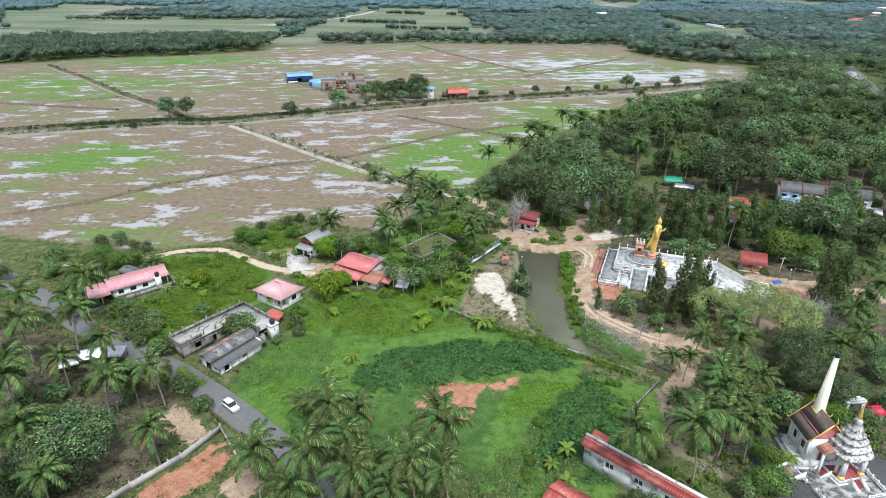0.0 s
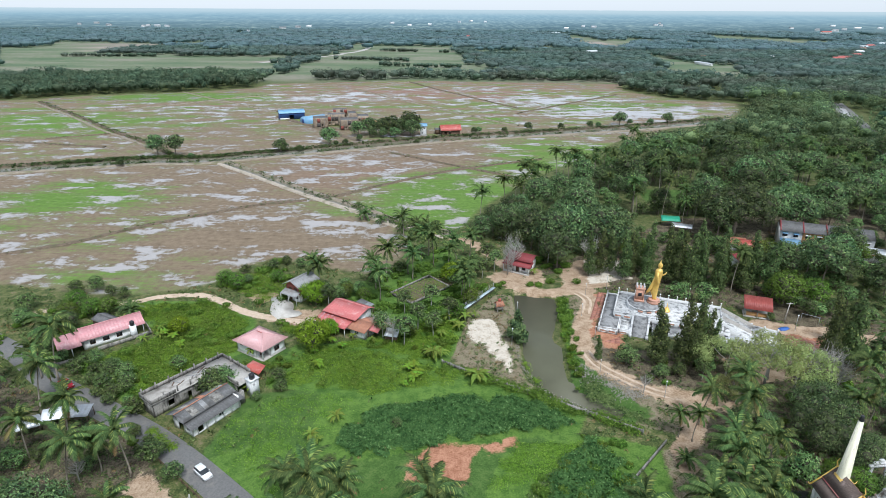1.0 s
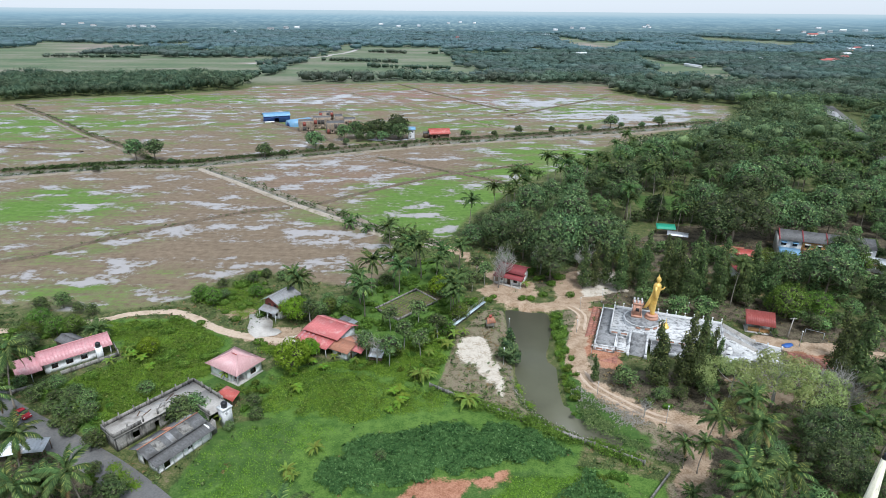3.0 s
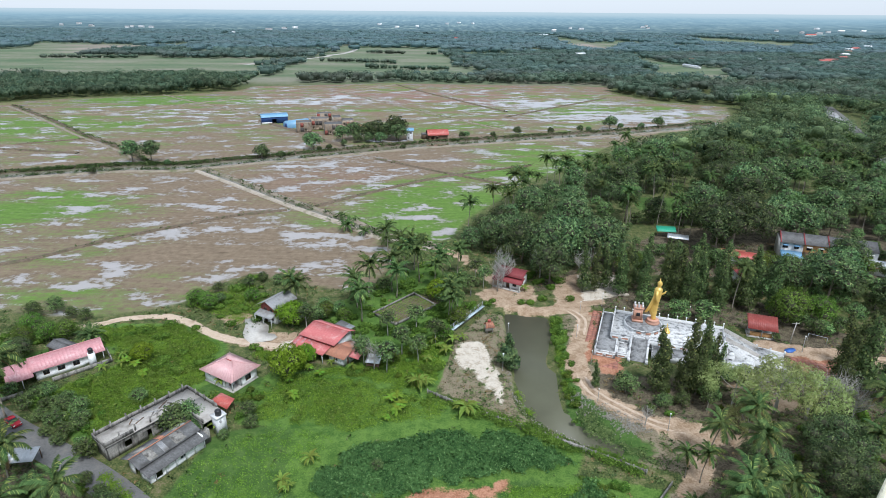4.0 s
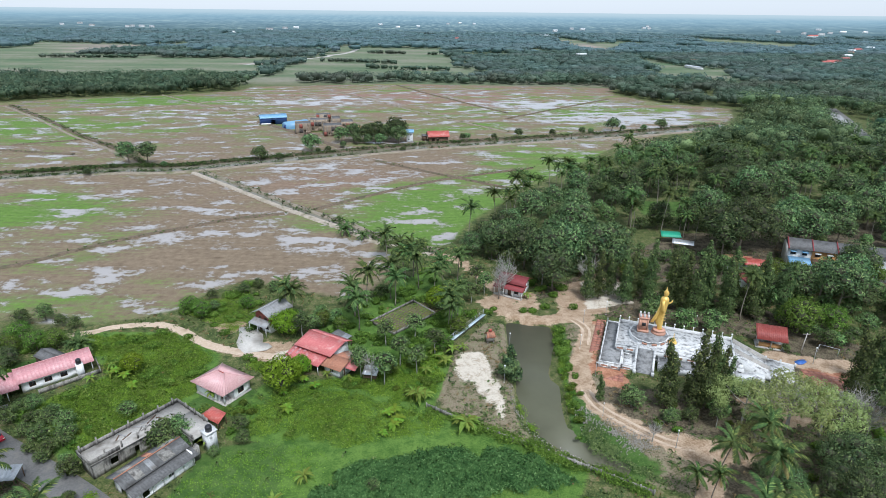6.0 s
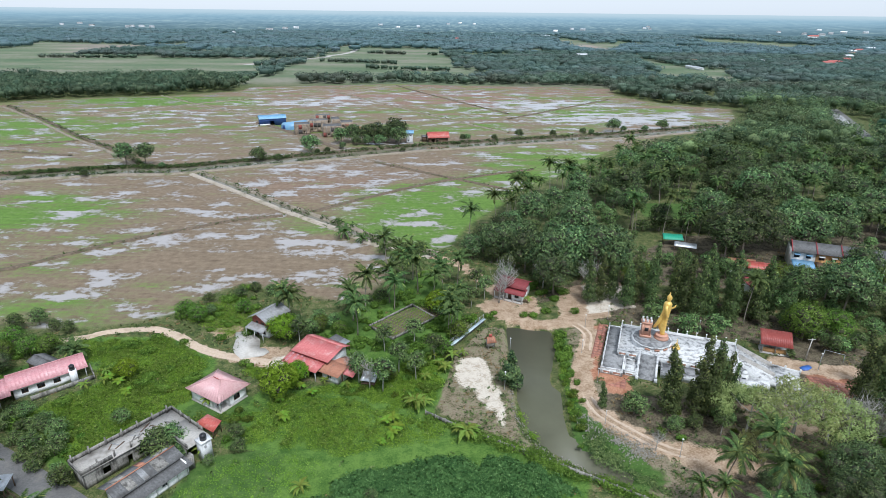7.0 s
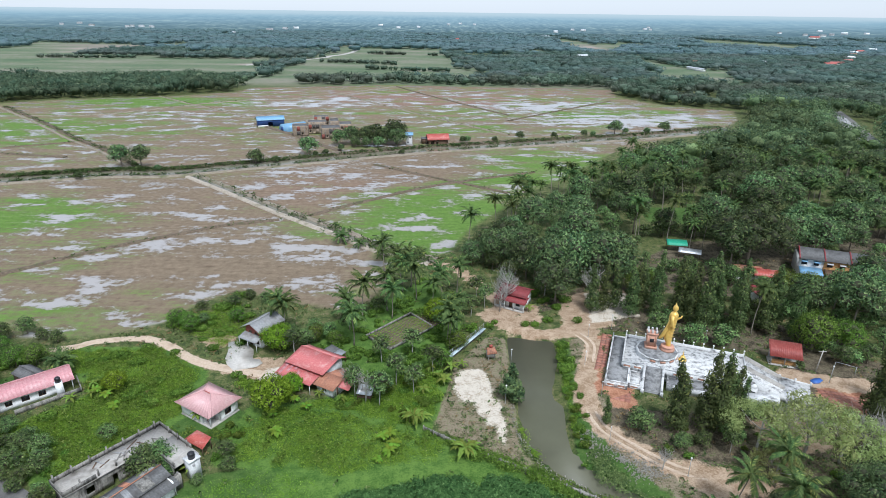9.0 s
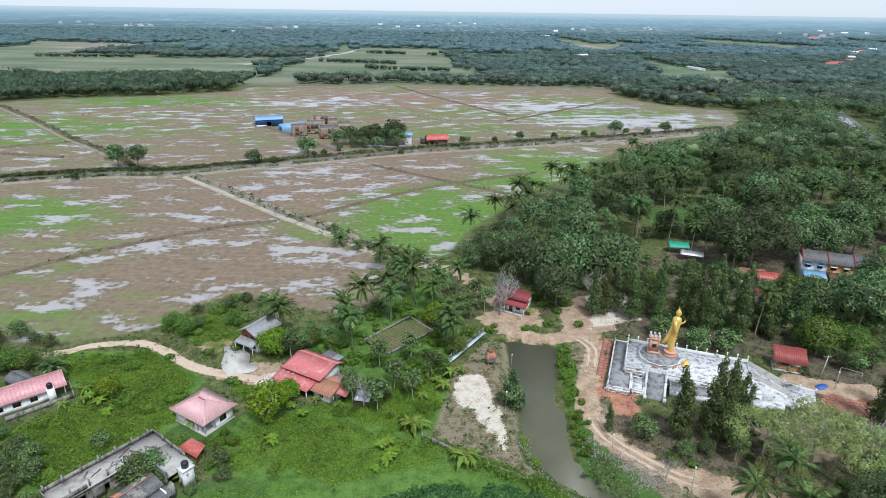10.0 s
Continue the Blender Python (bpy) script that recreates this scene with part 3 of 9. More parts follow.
BLOBS = {
    "dirt": [[(-41, 142), (-36, 141.5), (-32.3, 142.4), (-31.8, 138), (-32.6, 135), (-38, 132.9), (-44, 135.6)], [(17, 167), (22, 172), (31, 170), (31, 160), (24, 154.5), (18, 158)], [(38, 156), (50, 158), (50, 170), (40, 176), (36, 165)], [(-37, 61), (-33, 66), (-29, 61), (-33, 56)],
             [(-52, 81), (-45, 75), (-41, 72), (-46, 70), (-54, 76)], [(-56, 149), (-50, 153), (-46, 150), (-50, 145)], [(53, 96), (60, 104), (50, 108), (46, 104)], [(66, 108), (80, 112), (78, 120), (66, 120)]],
    "pale": [[(8.0, 137.3), (12.9, 138.0), (14.9, 133.5), (15.0, 128.7), (16.1, 123.4), (17.1, 119.2), (16.2, 115.2), (17.1, 110.9), (15.9, 111.7), (14.9, 115.7), (13.7, 117.9), (11.9, 120.9), (10.7, 124.7), (8.0, 126.6), (6.2, 129.6)], [(44, 160), (58, 164), (58, 178), (46, 178)], [(-28, 132), (-36, 131), (-38, 137), (-30, 139)]],
    "red": [[(85, 127.5), (87.6, 132.6), (99, 130.3), (97, 122), (91, 121.5)], [(-0.6, 89), (4.8, 88.4), (8.6, 89), (6, 84.5), (6, 80), (2, 75.5), (-1.4, 73.6), (-5, 77.4), (-5.4, 83.6)], [(9.2, 90), (12.6, 88.4), (11.3, 86), (9.4, 86.6)], [(12.5, 91.5), (15.5, 90.4), (15, 88), (12.4, 88.6)], [(-48.5, 60.5), (-44.2, 65.6), (-40.2, 71.8), (-36.2, 67.0), (-38.6, 62), (-45, 55), (-52, 52)],
            [(34.5, 128), (38.5, 128), (46, 153), (41, 154)], [(40, 124), (45, 122), (46, 131), (40, 132)], [(-12, 86), (-10, 86), (-9, 89), (-12, 89)]],
    "scrub": [[(-17.1, 86.7), (-8.7, 87.4), (-4.3, 85), (9, 88), (14, 89), (11, 82.5), (4, 74), (-4, 76), (-5, 80), (-16, 80)], [(35, 76), (41.6, 86), (49, 83), (50, 70), (47, 64), (40, 70)], [(2, 118), (7, 138), (15, 152), (20, 152), (19, 110), (22, 104), (10, 111)], [(30, 104), (34, 118), (33, 140), (37, 152), (44, 154), (42, 118), (56, 102), (46, 92), (38, 96)], [(38, 86), (50, 90), (50, 78), (38, 75)],
              [(-17, 84), (-11, 85), (-9, 88), (-14, 90)], [(-12, 74), (-4, 74), (-3, 80), (-10, 79)], [(6, 92), (14, 92), (13, 87), (7, 88)], [(46, 92), (52, 98), (46, 104), (42, 100)]],
    "litter": [[(80, 128), (112, 118), (118, 138), (92, 148), (84, 142)], [(44, 104), (100, 118), (100, 130), (84, 122), (60, 122), (38, 124), (38, 116)], [(46, 157), (82, 145), (104, 138), (106, 152), (84, 166), (60, 174), (46, 172)], [(-130, 128), (-88, 104), (-58, 88), (-48, 79), (-50, 60), (-70, 40), (-130, 40)], [(46, 60), (80, 70), (110, 110), (100, 126), (60, 110), (50, 90)], [(20, 160), (60, 180), (140, 170), (200, 240), (90, 220)],
               [(55, 55), (95, 60), (95, 90), (70, 84)]],
    "lawn": [[(28, 104), (30.5, 118), (32, 146), (35.5, 150), (34, 126), (36, 112), (44, 98), (38, 95)], [(-20, 92), (-8, 86), (10, 92), (20, 92), (24, 80), (10, 62), (-14, 70), (-22, 80)], [(-44, 85), (-40.5, 103), (-26, 107), (-16, 104), (-17, 95), (-24.5, 80), (-26, 72), (-30, 74)], [(8, 76), (24, 80), (30, 92), (14, 92)], [(-52, 112), (-37, 113), (-36, 122), (-50, 126)], [(-100, 128), (-88, 136), (-80, 134), (-92, 122)],
             [(88, 262), (110, 260), (101, 240), (86, 243)]],
    "lush": [[(-28, 124), (-10, 117), (2, 116), (6, 134), (0, 143), (-8, 137), (-16, 128)], [(19.8, 121.7), (20.8, 118.1), (21.7, 113.1), (22.6, 109.5), (24.8, 105.9), (23.2, 105.6), (20.7, 110.0), (19.7, 114.7)], [(4, 62), (24, 57), (40, 74), (42, 88), (30, 92), (14, 80)], [(6, 70), (20, 66), (31, 90), (26, 93), (12, 86)], [(-24, 91), (-20, 84), (-14, 84), (28, 93), (30, 99), (14, 109), (-2, 109), (-16, 104), (-26, 106)], [(-90, 146), (-62, 146), (-49, 136), (-47, 124), (-52, 106), (-62, 98), (-84, 113), (-70, 128), (-84, 138)], [(-38, 106), (-36, 124), (-20, 125), (-2, 118), (3, 115), (14, 108), (-2, 108), (-14, 103), (-28, 105)],
             [(-42, 84), (-30, 73), (-26, 71), (-22, 84), (-30, 90)], [(-30, 140), (-8, 131), (6, 141), (10, 160), (0, 190), (-14, 168), (-26, 158)]],
}


def ground_sheet():
    """One sheet from under the camera to the horizon, with the pond sunk into it."""
    near = np.arange(-140, 140.1, 1.9)
    out = 140 + np.cumsum(np.r_[np.full(42, 4.3), 4.3 * 1.18 ** np.arange(30)])
    xs = np.r_[-out[::-1], near, out]
    ys = np.r_[-900, -400, -150, np.arange(-60, 20, 10), np.arange(20, 211, 1.9), np.arange(212, 560, 2.8), np.arange(560, 730, 5), 735 + np.cumsum(6 * 1.09 ** np.arange(46))]
    X, Y = np.meshgrid(xs, ys)
    n = {k: np.zeros(X.shape) for k in ("dirt", "pale", "red", "scrub", "litter", "lawn", "lush", "paddy", "wet", "green", "ruddy", "plain")}
    for k, polys in BLOBS.items():
        for poly in polys:
            n[k] = np.maximum(n[k], step(inside(X, Y, poly), -1.6, 1.6))
    for k, lines in TRACKS.items():
        for pts, half in lines:
            d = seg_dist(X, Y, spline(pts, 4))
            n[k] = np.maximum(n[k], step(-d, -half - 0.7, -half + 0.7))
    n["paddy"] = step(inside(X, Y, PADDY), -1.0, 1.0)
    # plots that are greener, wetter or redder than the rest
    for cx, cy, rx, ry, k, v in [(4, 236, 32, 40, "green", 0.8), (-95, 160, 60, 16, "green", 0.16), (-70, 190, 60, 14, "green", -0.25), (-60, 215, 26, 10, "wet", 0.02), (-20, 330, 70, 26, "green", -0.2),
                                 (-165, 235, 26, 30, "green", 0.3), (-280, 420, 70, 60, "green", 0.28), (-255, 545, 70, 22, "green", 0.4), (60, 320, 48, 44, "green", 0.42), (-150, 250, 50, 22, "green", 0.2), (-110, 190, 30, 16, "green", 0.22), (-60, 310, 40, 30, "wet", 0.06),
                                 (-60, 600, 70, 40, "ruddy", 0.9), (40, 560, 70, 60, "ruddy", 0.8), (110, 600, 60, 50, "ruddy", 0.6), (-50, 290, 40, 30, "ruddy", 0.4), (150, 470, 40, 26, "wet", 0.12),
                                 (115, 555, 60, 20, "wet", 0.1), (-110, 545, 60, 20, "wet", 0.09), (-170, 430, 60, 40, "green", 0.05), (-120, 270, 60, 30, "green", -0.1), (-45, 205, 30, 14, "green", -0.2),
                                 (-70, 196, 40, 8, "wet", -0.12), (30, 660, 150, 20, "ruddy", 0.5), (75, 535, 45, 30, "wet", 0.1), (-85, 575, 45, 22, "wet", 0.08), (110, 480, 70, 22, "wet", 0.07), (205, 500, 35, 14, "wet", 0.12), (30, 620, 60, 18, "wet", 0.06), (-190, 480, 60, 22, "wet", 0.05), (-230, 560, 60, 25, "green", 0.25), (20, 430, 90, 30, "green", 0.12), (120, 560, 80, 60, "green", 0.14), (-70, 500, 70, 30, "green", 0.1), (-40, 650, 90, 25, "green", 0.12), (40, 500, 60, 30, "green", 0.12), (150, 500, 60, 30, "green", 0.2)]:
        n[k] += v * np.exp(-(((X - cx) / rx) ** 2 + ((Y - cy) / ry) ** 2))
    # the pools that stand out, as plain ellipses
    for cx, cy, rx, ry, turn in [(-51, 213, 4.5, 12, 8), (-57, 203, 8, 3, 0), (-41, 207, 8, 7, 20), (-63, 226, 9, 3, -20), (-108, 204, 9, 4, 25), (-118, 201, 8, 3, 30), (-66, 188, 4, 2, 0), (-52, 180, 14, 5, 10),
                                 (-34, 183, 7, 4, 0), (-96, 174, 8, 5, 0), (-18, 196, 7, 5, -30), (0, 232, 7, 3, 10), (4, 217, 6, 4, 30), (-94, 215, 7, 3, 20), (-84, 243, 8, 4, 0), (-100, 168, 7, 2, 10)]:
        c, s = math.cos(radians(turn)), math.sin(radians(turn))
        u, w = (X - cx) * c + (Y - cy) * s, -(X - cx) * s + (Y - cy) * c
        n["wet"] += 0.11 * np.exp(-((u / rx) ** 2 + (w / ry) ** 2) ** 1.5)
    n["plain"] = step(Y, 640, 720) * (1 - n["paddy"])
    n["ruddy"] += 0.22 * step(Y, 380, 520) * n["paddy"]
    n["green"] += 0.05 * step(Y, 300, 420) * n["paddy"]
    for poly in ([(-800, 1401), (-649, 1395), (-609, 1296), (-618, 1135), (-710, 1215)], [(279, 1462), (380, 1640), (391, 1345), (320, 1277)], [(237, 649), (292, 620), (277, 587), (235, 610)], [(-300, 930), (-230, 1020), (-205, 1000), (-262, 920)]):
        n["ruddy"] = np.maximum(n["ruddy"], step(inside(X, Y, poly), -6, 6) * 0.9)
    dig = inside(X, Y, POND)
    Z = 0.35 * np.sin(X * 0.11 + 1.3 * np.sin(Y * 0.07)) * np.sin(Y * 0.13) * (1 - n["paddy"]) * step(Y, 40, 70) * step(-Y, -205, -150) * 0.4
    Z += -1.9 * step(dig, -1.6, 1.2)
    # far ground bent up to meet the horizon from camera height
    Z += np.where(Y > 2200, np.maximum(0, 76 - Y * (0.0345 - 1.27e-5 * (Y - 2200))) - 1.5, 0)
    g = Geo()
    k = len(xs)
    i, j = np.meshgrid(np.arange(len(ys) - 1), np.arange(k - 1), indexing="ij")
    a = (i * k + j).ravel()
    g.add(np.c_[X.ravel(), Y.ravel(), Z.ravel()], np.c_[a, a + 1, a + k + 1, a + k])
    ob = structure("ground", g, M["ground"], "flat tropical lowland with grass, bare earth and flooded paddy")
    for key, v in n.items():
        ob.data.attributes.new(key, "FLOAT", "POINT").data.foreach_set("value", v.ravel().astype(np.float32))
    ob.data.polygons.foreach_set("use_smooth", np.ones(len(ob.data.polygons), bool))
    return ob


ground_sheet()

g = Geo()
g.prism([(14, 96), (42, 96), (42, 157), (14, 157)], -1.2, -0.95)
structure("water", g, M["pond"], "still murky olive pond water")


def backdrop():
    """Painted hazy woods far beyond the fields, bent up to the camera's horizon."""
    rng = np.random.default_rng(5)
    ys = 2150 + np.cumsum(30 * 1.0255 ** np.arange(46))
    xs = np.linspace(-1, 1, 300)
    X = xs[None, :] * (ys[:, None] * 0.98)
    Y = np.repeat(ys[:, None], 300, 1)
    Z = 3 + np.maximum(0, 76 - Y * (0.0345 - 1.27e-5 * (Y - 2200))) * (Y > 2200) + rng.random(X.shape) * 0.8
    g = Geo()
    i, j = np.meshgrid(np.arange(45), np.arange(299), indexing="ij")
    a = (i * 300 + j).ravel()
    g.add(np.c_[X.ravel(), Y.ravel(), Z.ravel()], np.c_[a, a + 1, a + 301, a + 300])
    structure("backdrop", g, M["distance"], "backdrop of blue-green woodland with painted haze, reaching to the horizon")


backdrop()

# the garden track, and the ruts of the one round the pond
RUT = surface("worn_sand", (0.46, 0.35, 0.25), (0.58, 0.46, 0.35), (0.36, 0.26, 0.18), 0.5, 0.95, vary=0)
g = Geo()
ribbon(g, spline([(-110, 139), (-87, 145.1), (-82, 148), (-76, 149.6), (-69.4, 150), (-62.4, 146.7), (-56.5, 142.2), (-51.6, 139.4), (-46, 137.4), (-41, 136), (-36, 135)], 10), [(-1.35, 0.0), (-1.0, 0.06), (0, 0.1), (1.0, 0.06), (1.35, 0.0)], 0.05, 3)
structure("garden_track", g, RUT, "pale sandy track curving between gardens and paddies")
for off in (-0.85, 0.85):
    g = Geo()
    ribbon(g, spline([(39.0, 154), (41, 149), (38.6, 140), (36.6, 134.5), (34.9, 126.3), (36, 117.5), (40.7, 111.2), (46.2, 106.2), (51.4, 104)], 10), [(off - 0.36, 0.0), (off - 0.2, 0.035), (off + 0.2, 0.035), (off + 0.36, 0.0)], 0.05, 5)
    structure("wheel_rut", g, RUT, "pale wheel rut worn into the earth track")

# asphalt lane with a slight crown
g = Geo()
ribbon(g, spline(ROAD, 8), [(-2.75, 0.0), (-2.6, 0.07), (0, 0.13), (2.6, 0.07), (2.75, 0.0)])
structure("road", g, M["asphalt"], "narrow grey asphalt lane with worn edges")

# earth banks between the paddies
BUNDS = [
    [(-150, 176), (-130, 188.5), (-119.6, 199.7), (-107.4, 211.2), (-93, 222.4), (-76.6, 233.7), (-59, 240)],
    [(-48.4, 245.7), (-27.3, 266.6), (-1, 289.4), (26.4, 305.4), (52, 318)],
    [(-31.5, 331), (-1.3, 307.3), (34.8, 279.8)],
    [(-248.9, 362), (-217, 379.7)],
    [(-306, 470), (-256.6, 478.8), (-218, 518.6), (-183.6, 554), (-121, 585), (-44, 681.7)],
    [(-256, 584), (-206, 535), (-134.5, 470)],
    [(-93.8, 612), (-38.4, 533.5), (8.8, 468), (49.6, 417)],
    [(55.5, 471.4), (109.6, 530), (162.6, 584.8)],
    [(-44, 681.7), (-6, 608), (58, 497)],
    [(-200, 340), (-262, 352), (-330, 366)],
]
for k, pts in enumerate(BUNDS):
    g = Geo()
    ribbon(g, spline(pts, 10), [(-1.2, 0.0), (-0.6, 0.55), (0.6, 0.6), (1.2, 0.0)], 0.14, k)
    structure("bund", g, M["field_track" if k in (4, 5, 6) else "mud_bank"], "low earth bank between flooded plots")
CANAL = [(-330, 243), (-260, 272), (-202, 293), (-180, 301), (-156.5, 307.5), (-130, 310), (-93, 327), (-52, 346), (-9, 366), (32, 380), (84, 397), (146, 418), (210, 446)]
for name, off, half, top, key, text in (("canal_bank_north", -8.2, 3.4, 0.9, "mud_bank", "grassy earth bank of the irrigation canal"), ("canal_track", 7.0, 1.9, 0.6, "field_track", "bare brown earth bank along the irrigation canal")):
    g = Geo()
    ribbon(g, spline(CANAL, 10), [(off - half, 0), (off - half * 0.6, top), (off + half * 0.6, top), (off + half, 0)], 0.12, 4)
    structure(name, g, M[key], text)
g = Geo()
ribbon(g, spline(CANAL, 8), [(-5.6, 0.16), (5.4, 0.16)])
structure("canal_water", g, M["canal"], "muddy water of the irrigation canal")
SIDE = [(-118, 303), (-88, 275), (-63.5, 251.5), (-42, 232.5), (-33, 225), (-20, 212), (-10, 205.5), (1, 199)]
for name, off, half, top, key, text in (("farm_track", 1.5, 1.25, 0.7, "track", "pale sandy farm track between paddies"), ("ditch_bank", -3.6, 1.2, 0.6, "field_track", "pale earth bank of the farm ditch")):
    g = Geo()
    ribbon(g, spline(SIDE, 10), [(off - half, 0), (off - half * 0.7, top), (off + half * 0.7, top), (off + half, 0)], 0.1, 6)
    structure(name, g, M[key], text)
g = Geo()
ribbon(g, spline(SIDE, 6), [(-2.4, 0.1), (0.0, 0.1)])
structure("ditch_water", g, M["canal"], "muddy water in the farm ditch")
LEFT = [(-349, 508), (-283.5, 447.4), (-227, 391), (-186, 353.8), (-164, 331), (-150, 314)]
for name, off, half, top, key, text in (("field_track", 2.0, 0.9, 0.6, "field_track", "pale earth track between paddies"), ("field_bank", -2.2, 1.5, 0.8, "mud_bank", "overgrown earth bank beside a ditch")):
    g = Geo()
    ribbon(g, spline(LEFT, 10), [(off - half, 0), (off - half * 0.7, top), (off + half * 0.7, top), (off + half, 0)], 0.1, 7)
    structure(name, g, M[key], text)

g = Geo()
g.prism([(-48.6, 148.6), (-45.8, 149.2), (-43.6, 147.6), (-41.4, 145.2), (-40.8, 143.2), (-40.5, 141.2), (-38.8, 140.9), (-37.6, 139.4), (-38.6, 137.8), (-41.6, 136.8), (-43.4, 136.2), (-45.6, 138.6), (-46.8, 140.8), (-47.3, 144.6)], 0.0, 0.14)
structure("house_yard", g, surface("worn_yard_concrete", (0.46, 0.43, 0.39), (0.58, 0.55, 0.5), (0.36, 0.32, 0.27), 0.6, 0.9, vary=0), "pale worn concrete yard in front of a house")

# ---------------------------------------------------------------- plants
def sprays(g, c, nrm, size, rng, long=1.5, fold=0.25, even=0.82):
    """Leaf sprays: pointed, tilted blades round the places c, facing about along nrm."""
    k = len(c)
    face = np.asarray(nrm, float)
    nrm = nrm + rng.normal(size=(k, 3)) * 0.55
    nrm /= np.linalg.norm(nrm, axis=1)[:, None] + 1e-9
    a = np.cross(nrm, rng.normal(size=(k, 3)))
    a /= np.linalg.norm(a, axis=1)[:, None] + 1e-9
    b = np.cross(nrm, a)
    s = (size * rng.uniform(0.6, 1.4, k))[:, None]
    tip, side = a * s * long * 0.5, b * s * 0.5
    drop = nrm * s * fold
    skew = rng.uniform(-0.5, 0.5, (k, 1))
    v = np.stack([c - tip * (0.7 - skew) + side - drop * 0.4, c - tip * (0.7 + skew) - side - drop * 0.4, c + tip + drop * 0.2], 1)
    out = face / (np.linalg.norm(face, axis=1)[:, None] + 1e-9) * even + nrm * (1.2 - even)
    out /= np.linalg.norm(out, axis=1)[:, None] + 1e-9
    g.add(v, np.arange(3 * k).reshape(k, 3), np.repeat(out, 3, 0))


def lobes(g, spec, count, size, rng, shell=0.55, flat=0.0):
    """Leaves over a heap of rounded lobes (x, y, z, rx, ry, rz)."""
    spec = np.array(spec, float)
    count, size = int(count * 1.9), size * 0.78
    w = (spec[:, 3] * spec[:, 4] * spec[:, 5]) ** (2 / 3)
    pick = rng.choice(len(spec), count, p=w / w.sum())
    d = rng.normal(size=(count, 3))
    d[:, 2] += 0.25
    d /= np.linalg.norm(d, axis=1)[:, None]
    r = rng.uniform(shell, 1.06, count) ** 0.7
    c = spec[pick, :3] + d * spec[pick, 3:] * r[:, None]
    up = d * (1 - flat) + np.array((0, 0, 0.2 + flat))
    sprays(g, c, up, size, rng)


def shade_cores(g, spec, rng):
    """Dark solid cores inside each lobe of a crown, coloured to stand in for shade."""
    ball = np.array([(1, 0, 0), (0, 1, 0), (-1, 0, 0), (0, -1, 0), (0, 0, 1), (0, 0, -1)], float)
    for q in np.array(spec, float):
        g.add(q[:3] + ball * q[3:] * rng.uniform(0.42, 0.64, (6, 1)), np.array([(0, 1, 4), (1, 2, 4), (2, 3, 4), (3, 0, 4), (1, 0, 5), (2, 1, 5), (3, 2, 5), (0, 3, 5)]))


def trunk_geo(h, r, limbs, rng, lean=0.4, fork=0.45):
    g = Geo()
    bend = rng.normal(size=2) * lean
    pts = [(bend[0] * s * s, bend[1] * s * s, h * s) for s in np.linspace(0, 1, 6)]
    g.tube(pts, np.linspace(r * 1.25, r * 0.35, 6), 6)
    for tx, ty, tz in limbs:
        s = rng.uniform(fork, 0.85)
        p0 = np.array((bend[0] * s * s, bend[1] * s * s, h * s))
        p1 = np.array((tx, ty, tz))
        g.tube([p0, p0 * 0.5 + p1 * 0.5 + (0, 0, -0.4), p1], [r * 0.5, r * 0.32, r * 0.12], 4)
    return g


def tree(name, label, h, wide, count, leaf, mt, seed, low=0.35, nlobes=9, trunk_r=0.22, column=False, cone=False, bark="bark", size_spread=0.34, core=True):
    """A tree with a tapered trunk, limbs and an uneven crown of leaf sprays."""
    rng = np.random.default_rng(seed)
    spec = []
    for k in range(nlobes):
        f = (k + 0.5) / nlobes
        z = h * (low + (1 - low) * f)
        if column:
            rad, off = wide * 0.5 * (1 - 0.75 * f**1.6), wide * 0.12
            ry = (h * (1 - low) / nlobes) * 1.2
            a = rng.uniform(0, 6.28)
            spec.append((off * math.cos(a), off * math.sin(a), z, rad, rad, ry))
        elif cone:
            for q in range(3):
                a, rr = rng.uniform(0, 6.28), wide * 0.5 * (1.0 - f) ** 0.8
                spec.append((rr * 0.55 * math.cos(a), rr * 0.55 * math.sin(a), z, rr * 0.6 + 0.25, rr * 0.6 + 0.25, h / nlobes))
        else:
            a = k * 2.4 + rng.uniform(-0.4, 0.4)
            up = 1.0 - 1.35 * f
            rr = wide * 0.5 * (1 - size_spread) * math.sqrt(max(0.05, 1 - up * up)) * rng.uniform(0.8, 1.12)
            s = wide * size_spread * rng.uniform(0.72, 1.08)
            mid = h * (low + (1 - low) * 0.45)
            spec.append((rr * math.cos(a), rr * math.sin(a), max(mid + up * h * (1 - low) * 0.42 * rng.uniform(0.85, 1.1), s * 0.5), s, s * rng.uniform(0.85, 1.1), s * rng.uniform(0.62, 0.8)))
    ob = thing(name, label, "tree")
    part("trunk", trunk_geo(h * 0.82, trunk_r, [q[:3] for q in spec[::2]][:7], rng), M[bark], ob)
    g = Geo()
    lobes(g, spec, count, leaf, rng)
    part("crown", g, M[mt], ob)
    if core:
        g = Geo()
        shade_cores(g, spec, rng)
        part("inner_crown", g, M["shade_cores"], ob, "dark core standing in for shade inside the crown")
    return ob


